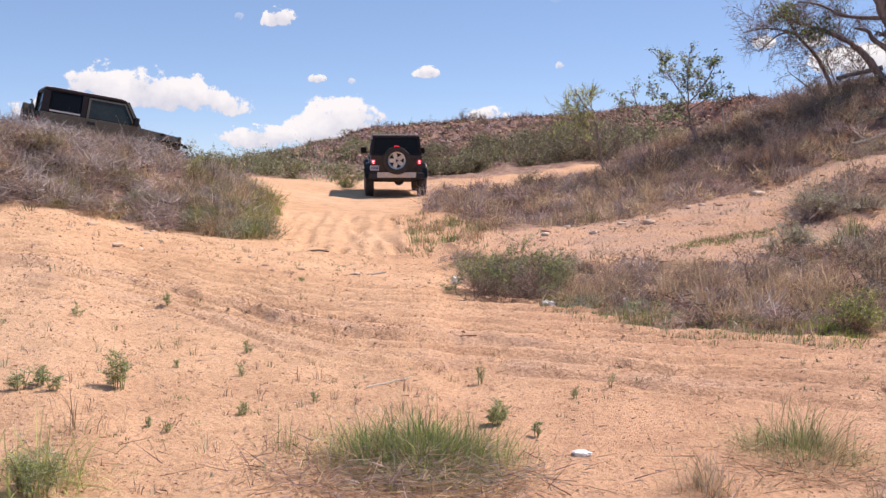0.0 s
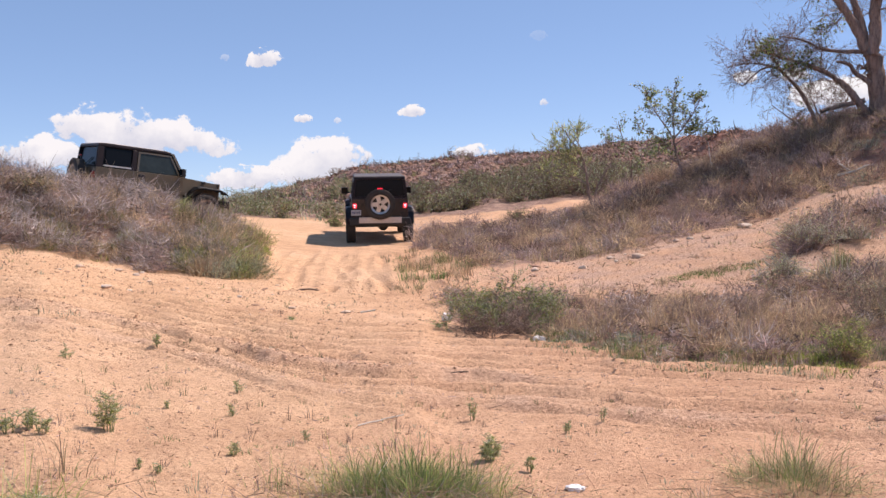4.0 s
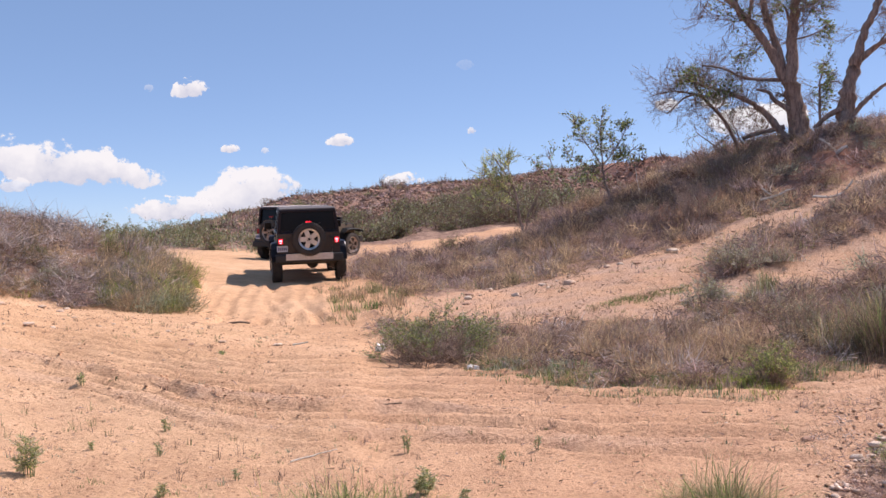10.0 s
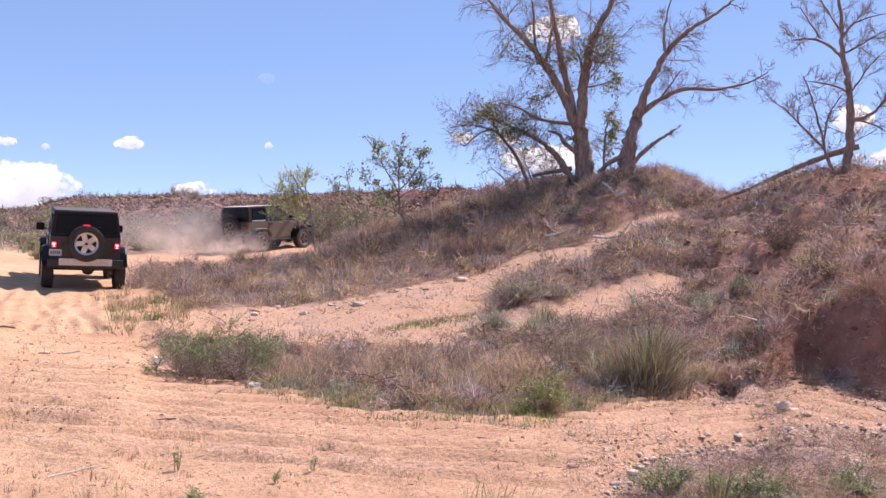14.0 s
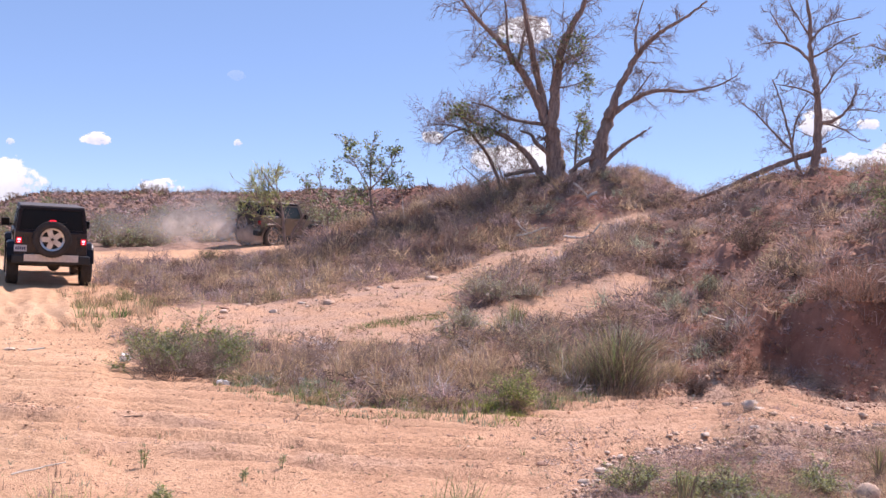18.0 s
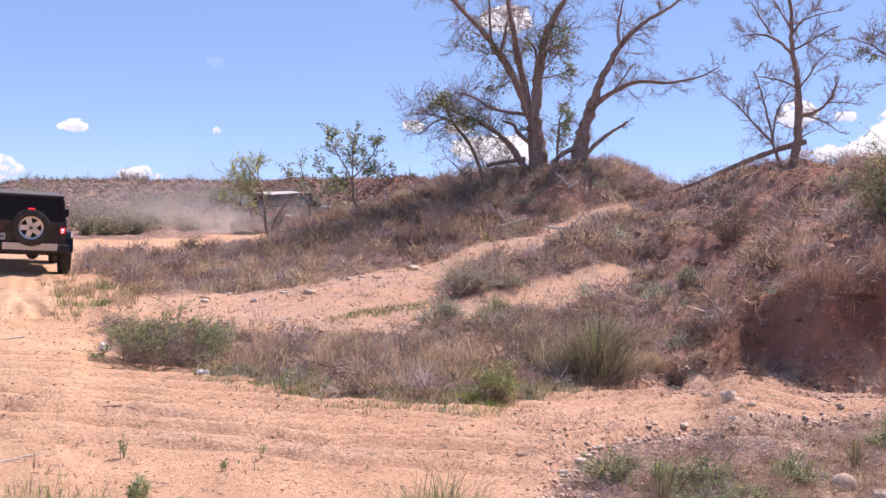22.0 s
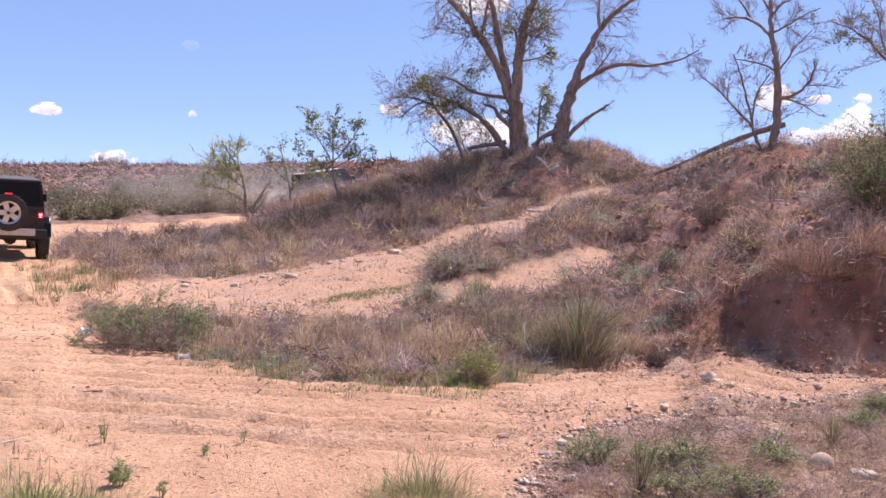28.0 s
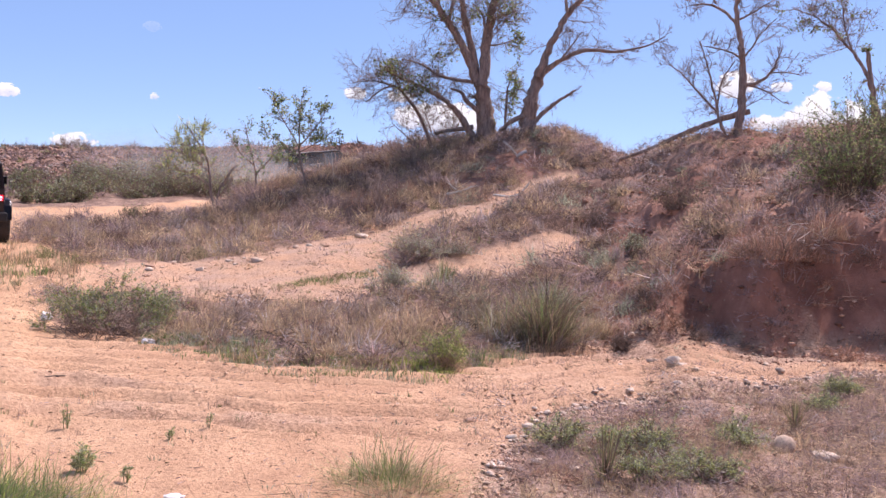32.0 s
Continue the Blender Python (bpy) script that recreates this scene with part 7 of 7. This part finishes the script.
EARTH = plant_material("earth_clods", 0.0, 0.95)
soil = [(0.55, 0.33, 0.20), (0.48, 0.28, 0.175), (0.62, 0.40, 0.255), (0.66, 0.49, 0.36)]
strewn("gravel", "small clods and gravel on the orange sand", "gravel",
       crumbs(26000, (-28, 46), (4, 10), 0.004, 0.022, soil), crumbs(12000, (-28, 30), (9, 19), 0.010, 0.048, soil),
       crumbs(4000, (23, 46), (4.5, 9.2), 0.010, 0.05, soil[2:] + [(0.50, 0.31, 0.22)]), crumbs(7000, (-13, 12), (50, 86), 0.12, 0.55, [(0.40, 0.245, 0.18), (0.30, 0.17, 0.125), (0.50, 0.33, 0.25)]), crumbs(1500, (11.5, 18), (45, 57), 0.10, 0.45, [(0.46, 0.255, 0.18), (0.55, 0.34, 0.24), (0.34, 0.18, 0.13)]), crumbs(1500, (31, 46), (12.0, 14.2), 0.015, 0.06, [(0.40, 0.205, 0.14), (0.46, 0.26, 0.18)]), crumbs(6500, (-2, 30), (13.5, 28), 0.012, 0.065, soil[2:] + [(0.52, 0.33, 0.23)]),
       crumbs(4200, (28, 46), (13, 28), 0.02, 0.17, [(0.40, 0.215, 0.15), (0.48, 0.28, 0.20), (0.33, 0.165, 0.115)]), crumbs(2200, (-28, -4), (0, 1), 0.008, 0.034, [(0.60, 0.37, 0.24), (0.52, 0.31, 0.20), (0.66, 0.42, 0.28)], BERM), crumbs(1600, (24, 46), (0, 1), 0.015, 0.07, [(0.78, 0.62, 0.50), (0.66, 0.47, 0.35)], VERGE), crumbs(900, (28, 46), (0, 1), 0.02, 0.09, soil[2:], FOOT), mat=EARTH)


def make_litter(label, turn, r, w, h):
    """A crumpled bag or wrapper."""
    bm = bmesh.new()
    bmesh.ops.create_icosphere(bm, subdivisions=3, radius=0.5)
    for v in bm.verts:
        k = 1 + 0.5 * noise.noise(v.co * 5 + Vector((turn, r, 0))) + 0.3 * noise.noise(v.co * 11)
        v.co = Vector((v.co.x * w, v.co.y * w * 0.7, v.co.z * h)) * k
    ob = part("litter", bm, PLASTIC)
    stand(tagged(ob, label, "litter"), turn, r)
    ob.location.z += h * 0.35


for k in range(34):
    turn = rng.uniform(23, 46)
    make_stone("small tan stone in the verge's dry grass", turn, rng.uniform(4.8, float(across(VERGE, np.array([turn]), 1)[0])), rng.uniform(0.03, 0.10), rng.randint(0, 6), "stones on the verge")
make_litter("crumpled white plastic bag beside the bush", -1.09, 13.47, 0.13, 0.12)
make_litter("crumpled white wrapper below the bush", 4.29, 11.60, 0.15, 0.09)
make_litter("small white wrapper in the roadside grass", 8.71, 11.47, 0.08, 0.07)
make_litter("small white wrapper lying on the sand", 6.28, 5.36, 0.11, 0.035)

# ---- clouds and dust ----
def cloud_material(name, seed, thick, size):
    """Billowing white vapour with ragged soft edges; it glows, its underside shade painted in."""
    m, n, l = material(name)
    co = n.new("ShaderNodeTexCoord").outputs["Generated"]
    mp = n.new("ShaderNodeMapping")
    mp.inputs["Location"].default_value = (-0.5, -0.5, -0.5)
    l.new(co, mp.inputs["Vector"])
    ob = n.new("ShaderNodeTexCoord").outputs["Object"]
    f = noise_tex(n, l, ob, 1.7 / size, 10, 0.6)
    n_node = f.node
    n_node.noise_dimensions = "4D"
    n_node.inputs["W"].default_value = seed
    sep = n.new("ShaderNodeSeparateXYZ")
    l.new(mp.outputs[0], sep.inputs[0])

    def calc(op, a, b=None, clamp=False):
        node = n.new("ShaderNodeMath")
        node.operation, node.use_clamp = op, clamp
        for k, v in enumerate((a, b)):
            if v is None:
                continue
            if isinstance(v, (int, float)):
                node.inputs[k].default_value = v
            else:
                l.new(v, node.inputs[k])
        return node.outputs[0]

    x2 = calc("POWER", calc("ABSOLUTE", calc("MULTIPLY", sep.outputs["X"], 2.0)), 2.2)
    z = calc("MULTIPLY", sep.outputs["Z"], 2.0)
    low = calc("POWER", calc("MAXIMUM", calc("MULTIPLY", z, -1.25), 0.0), 3.0)
    high = calc("POWER", calc("MAXIMUM", z, 0.0), 1.5)
    away = calc("ADD", x2, calc("ADD", low, high))
    body = calc("SUBTRACT", calc("ADD", calc("MULTIPLY", f, 3.4), -1.05), away)
    mask = n.new("ShaderNodeMapRange")
    mask.interpolation_type = "SMOOTHSTEP"
    mask.inputs["From Min"].default_value, mask.inputs["From Max"].default_value = 0.0, 0.2
    mask.inputs["To Max"].default_value = thick
    l.new(body, mask.inputs["Value"])
    # painted shading: greyer towards the base, white on top, given off as glow
    shade = calc("ADD", calc("MULTIPLY", z, 0.35), calc("MULTIPLY", f, 1.0))
    em = n.new("ShaderNodeEmission")
    l.new(ramp(n, l, shade, (0.22, (0.62, 0.69, 0.79)), (0.62, (0.95, 1.0, 0.99))), em.inputs["Color"])
    em.inputs["Strength"].default_value = 0.83
    clear = n.new("ShaderNodeBsdfTransparent")
    mx = n.new("ShaderNodeMixShader")
    l.new(mask.outputs[0], mx.inputs[0])
    l.new(clear.outputs[0], mx.inputs[1])
    l.new(em.outputs[0], mx.inputs[2])
    l.new(mx.outputs[0], n["Material Output"].inputs["Surface"])
    return m


FAR = 1500.0
clouds = []


def make_cloud(turn, up, wide, tall, thick=1.0, tilt=0.0, label="white fair-weather cloud over the hills"):
    """wide and tall in degrees of the sky; a shallow bowed sheet, far off."""
    w, h = FAR * math.radians(wide) * 1.25, FAR * math.radians(tall) * 1.35
    nx, nz = 12, 6
    u, v = np.meshgrid(np.linspace(-0.5, 0.5, nx), np.linspace(-0.5, 0.5, nz), indexing="ij")
    co = np.stack([u * w, -20 * (1 - 4 * u * u) * (1 - 4 * v * v), v * h], -1).reshape(-1, 3)
    i, j = np.meshgrid(np.arange(nx - 1), np.arange(nz - 1), indexing="ij")
    fa = np.stack([i * nz + j, (i + 1) * nz + j, (i + 1) * nz + j + 1, i * nz + j + 1], -1).reshape(-1, 4)
    ob = tagged(new("cloud", raw_mesh("cloud", co, fa, cloud_material("cloud_vapour", turn * 3.1 + up, thick, h))), label, "cloud", kind="structure")
    ob.visible_shadow = False
    clouds.append((ob, turn, up, tilt))
    ob.matrix_basis = cloud_pose(turn, up, tilt, 6.0)


def cloud_pose(turn, up, tilt, t):
    """All clouds drift slowly to the left."""
    a = turn - 0.031 * (t - 6.0)
    x, y = at(a, FAR)
    return pose(x, y, 1.55 + FAR * math.tan(radians(up)), 0, tilt, -a)


for row in ((-18.4, 4.5, 9.8, 2.2, 1, 7, "long white cloud with a flat base over the mound"), (-23.4, 3.4, 4.6, 1.7), (-20.6, 3.45, 2.0, 0.8, 0.8), (-7.9, 2.9, 5.8, 2.6, 1, -6, "tall billowing white cloud above the track"),
            (-12.4, 2.05, 4.8, 1.4), (0.55, 3.45, 2.1, 0.75), (-11.34, 8.7, 1.9, 1.1), (-2.9, 5.75, 1.5, 0.7), (-9.3, 5.35, 1.1, 0.5), (4.4, 9.9, 0.9, 0.6, 0.13), (-13.6, 8.7, 0.5, 0.4, 0.3), (-7.3, 5.25, 0.4, 0.35, 0.6),
            (4.7, 6.15, 0.5, 0.4, 0.8), (15.8, 7.1, 1.3, 0.7), (20.6, 6.1, 5.2, 1.8), (18.4, 7.1, 1.6, 0.7), (20.9, 13.4, 3.0, 1.9), (37.3, 8.4, 2.3, 1.5), (39.9, 8.4, 1.2, 0.6), (42.0, 8.4, 0.9, 0.6), (42.6, 6.8, 5.0, 2.2), (39.6, 6.5, 3.4, 1.0)):
    make_cloud(*row)


def dust_material():
    m, n, l = material("hanging_dust")
    co = n.new("ShaderNodeTexCoord").outputs["Object"]
    fall = n.new("ShaderNodeAttribute")
    fall.attribute_name = "hue"
    move = n.new("ShaderNodeVectorMath")
    move.operation = "ADD"
    l.new(co, move.inputs[0])
    spread = n.new("ShaderNodeCombineXYZ")
    l.new(n.new("ShaderNodeObjectInfo").outputs["Random"], spread.inputs["Y"])
    far = n.new("ShaderNodeVectorMath")
    far.operation = "SCALE"
    far.inputs["Scale"].default_value = 37.0
    l.new(spread.outputs[0], far.inputs[0])
    l.new(far.outputs[0], move.inputs[1])
    f = noise_tex(n, l, move.outputs[0], 1.1, 5, 0.6)
    mul = n.new("ShaderNodeMath")
    mul.operation = "MULTIPLY"
    l.new(fall.outputs["Fac"], mul.inputs[0])
    l.new(ramp(n, l, f, (0.3, (0.1, 0.1, 0.1)), (0.7, (1, 1, 1))), mul.inputs[1])
    df = n.new("ShaderNodeBsdfDiffuse")
    df.inputs["Color"].default_value = (0.80, 0.72, 0.64, 1)
    tl = n.new("ShaderNodeBsdfTranslucent")
    tl.inputs["Color"].default_value = (0.80, 0.72, 0.64, 1)
    half = n.new("ShaderNodeMixShader")
    half.inputs[0].default_value = 0.5
    l.new(df.outputs[0], half.inputs[1])
    l.new(tl.outputs[0], half.inputs[2])
    clear = n.new("ShaderNodeBsdfTransparent")
    mx = n.new("ShaderNodeMixShader")
    l.new(mul.outputs[0], mx.inputs[0])
    l.new(clear.outputs[0], mx.inputs[1])
    l.new(half.outputs[0], mx.inputs[2])
    l.new(mx.outputs[0], n["Material Output"].inputs["Surface"])
    return m


DUST = dust_material()


def puff_mesh(wide, tall, dense):
    """A bowed disc, dense in the middle and fading to nothing at its rim."""
    rings, around = 8, 24
    u, a = np.meshgrid(np.linspace(0, 1, rings), np.arange(around) * 2 * np.pi / around, indexing="ij")
    co = np.stack([u * np.cos(a) * wide, 0.3 * u * u, u * np.sin(a) * tall], -1).reshape(-1, 3)
    i, k = np.meshgrid(np.arange(rings - 1), np.arange(around), indexing="ij")
    fa = np.stack([i * around + k, i * around + (k + 1) % around, (i + 1) * around + (k + 1) % around, (i + 1) * around + k], -1).reshape(-1, 4)
    fade = (min(1.0, dense * 1.2) * (1 - u * u * (3 - 2 * u))).reshape(-1, 1)
    return raw_mesh("puff", co, fa, DUST, np.repeat(fade, 3, 1))


def make_dust():
    """Thin puffs that hang behind the moving car and drift along its track."""
    cloud = tagged(new("dust_cloud"), "pale tan dust hanging behind the moving car", "dust")
    puffs = []
    for x, y, z, wide, tall, dense in ((0.9, -0.6, 0.45, 1.3, 0.7, 0.75), (0.2, -0.9, 0.5, 1.5, 0.8, 0.85), (-0.9, -0.4, 0.6, 1.7, 0.95, 0.85), (-1.9, 0.4, 0.75, 1.9, 1.1, 0.8), (-0.6, 0.8, 0.9, 1.7, 1.2, 0.7),
                                       (-3.1, 0.9, 0.8, 2.2, 1.2, 0.45), (-4.4, 1.2, 0.8, 2.3, 1.1, 0.3), (-2.2, 1.6, 1.3, 2.0, 1.2, 0.4), (-5.8, 1.6, 0.7, 2.4, 1.0, 0.18), (-1.2, 1.9, 1.6, 1.5, 1.2, 0.4),
                                       (-4.6, 2.0, 1.5, 3.2, 1.7, 0.36), (-7.4, 2.2, 1.2, 3.4, 1.6, 0.30), (-2.4, 2.4, 2.0, 2.4, 1.4, 0.30), (-9.6, 2.6, 1.2, 3.4, 1.5, 0.18),
                                       (1.2, -2.2, 0.9, 2.3, 1.4, 0.40), (0.2, -2.6, 0.8, 2.0, 1.1, 0.38), (-2.6, -2.4, 0.8, 2.8, 1.2, 0.34), (-5.4, -2.0, 0.8, 3.0, 1.2, 0.26)):
        ob = new("puff", puff_mesh(wide, tall, dense))
        ob.parent = cloud
        ob.location = (x, y, z)
        ob.visible_shadow = False
        puffs.append(ob)
    return cloud, puffs


dust_cloud, dust_puffs = make_dust()

# ---- what moves ----
# seconds, turn and distance of the car's middle from the standpoint, heading
BLACK_WAY = [(0, -4.72, 31.7, -7), (1, -4.8, 31.2, -7), (2, -4.88, 30.7, -7), (2.5, -4.95, 30.2, -7), (4.5, -5.05, 28.7, -7), (5, -5.06, 28.3, -7), (6, -5.12, 27.6, -7.5),
             (7, -5.2, 27.4, -7.5), (8, -5.22, 27.1, -8), (9, -5.25, 26.9, -8), (10, -5.25, 26.7, -8), (11, -5.25, 26.55, -8), (12, -5.3, 26.45, -8), (13, -5.4, 26.4, -8.5),
             (15, -5.48, 26.4, -8.5), (18, -5.5, 26.4, -8.5), (25, -5.5, 26.4, -8.5), (32, -5.5, 26.4, -8.5)]
TAN_WAY = [(0, -20.9, 26.2, 60), (1, -20.5, 26.3, 60), (2, -20.15, 26.5, 58), (2.5, -19.6, 26.6, 56), (4.5, -17.5, 27.1, 49), (5, -17.1, 27.3, 45), (5.5, -16.3, 28.2, 44), (6, -15.25, 29.0, 41),
           (6.5, -14.25, 29.5, 36), (7, -13.25, 30.0, 32), (7.5, -12.15, 30.4, 28), (8, -11.0, 31.1, 27), (8.5, -9.9, 31.8, 27), (9, -8.6, 32.5, 28), (10, -5.0, 34, 36),
           (11, -1.3, 35.3, 50), (11.5, 0.1, 35.9, 52), (12, 1.7, 37.0, 54), (12.5, 2.8, 37.8, 52), (13, 3.5, 38.5, 50), (14, 4.6, 40.0, 48), (15, 5.4, 40.6, 47),
           (15.5, 5.7, 40.8, 48), (17.5, 6.7, 41.2, 54), (19, 7.6, 41.5, 58), (20, 8.05, 41.7, 61), (22, 9.0, 42.0, 63), (23, 9.65, 42.5, 63), (24, 10.8, 43.2, 63), (25, 11.4, 43.7, 64),
           (27.5, 12.1, 44.6, 67), (29, 12.8, 45.3, 68), (30, 13.4, 45.7, 68), (31, 13.75, 46.0, 68), (32, 13.9, 46.2, 68)]


def car_at(way, t):
    marks = np.array(way, float)
    turn, r, head = (float(np.interp(t, marks[:, 0], marks[:, k])) for k in (1, 2, 3))
    return (*at(turn, r), head)


def car_pose(way, t, base):
    """The car standing on the ground with all four wheels, by the mean slope under it."""
    x, y, head = car_at(way, t)
    a = radians(head)
    fx, fy, rx, ry = math.sin(a), math.cos(a), math.cos(a), -math.sin(a)
    df, dr = np.array([1, 1, -1, -1]) * base / 2, np.array([1, -1, 1, -1]) * 0.8
    z = land(x + fx * df + rx * dr, y + fy * df + ry * dr)
    fr, re, right, left = (float(z[k].mean()) for k in ([0, 1], [2, 3], [0, 2], [1, 3]))
    up, lean = math.degrees(math.atan2(fr - re, base)), math.degrees(math.atan2(left - right, 1.6))
    return pose(x, y, 0.5 * (fr + re) - 0.015, 0, 0, -head) @ pose(0, 0, 0, up, lean, 0)


def roll_rows(way, hub, flip):
    """Poses of a wheel, turning with the way that its car has gone."""
    rows, gone, last = [], 0.0, None
    for k in range(129):
        t = k * 0.25
        x, y, head = car_at(way, t)
        if last:
            a = radians(head)
            gone += (x - last[0]) * math.sin(a) + (y - last[1]) * math.cos(a)
        last = (x, y)
        rows.append((t, hub @ pose(0, 0, 0, math.degrees(-gone / 0.405) * flip)))
    return rows


def motions():
    for car, wheels, way, base in ((black_jeep, black_wheels, BLACK_WAY, 2.95), (tan_jeep, tan_wheels, TAN_WAY, 2.42)):
        walk(car, [(k * 0.5, car_pose(way, k * 0.5, base)) for k in range(65)])
        for i, wheel in enumerate(wheels):
            hub = wheel.matrix_basis.copy()
            walk(wheel, roll_rows(way, hub, 1 if i % 2 else -1))
    for ob, turn, up, tilt in clouds:
        walk(ob, [(0.0, cloud_pose(turn, up, tilt, 0.0)), (16.0, cloud_pose(turn, up, tilt, 16.0)), (32.0, cloud_pose(turn, up, tilt, 32.0))])
    rows = []
    for k in range(65):
        t = k * 0.5
        x, y, head = car_at(TAN_WAY, max(0.0, t - 1.1))
        a = math.atan2(x, y)
        out = float(np.interp(t, (0, 8, 10.5, 13.5, 32), (-3.2, -3.0, -1.6, 0, 0)))
        px, py = x - 1.0 * math.cos(a) - 0.6 * math.sin(a), y + 1.0 * math.sin(a) - 0.6 * math.cos(a)
        rows.append((t, pose(px, py, height(px, py) + out, 0, 0, -math.degrees(a))))
    walk(dust_cloud, rows)
    for i, puff in enumerate(dust_puffs):
        p = puff.location.copy()
        late = [-4.5 * (1 - float(soft(np.array(k * 2.0), 15, 22))) if i >= 10 else 0.0 for k in range(17)]     # the wide haze rises last
        walk(puff, [(k * 2.0, Matrix.Translation(p + Vector((0.35 * math.sin(k * 1.9 + i * 2.1), 0, late[k] + 0.16 * math.sin(k * 1.3 + i))))) for k in range(17)])


motions()
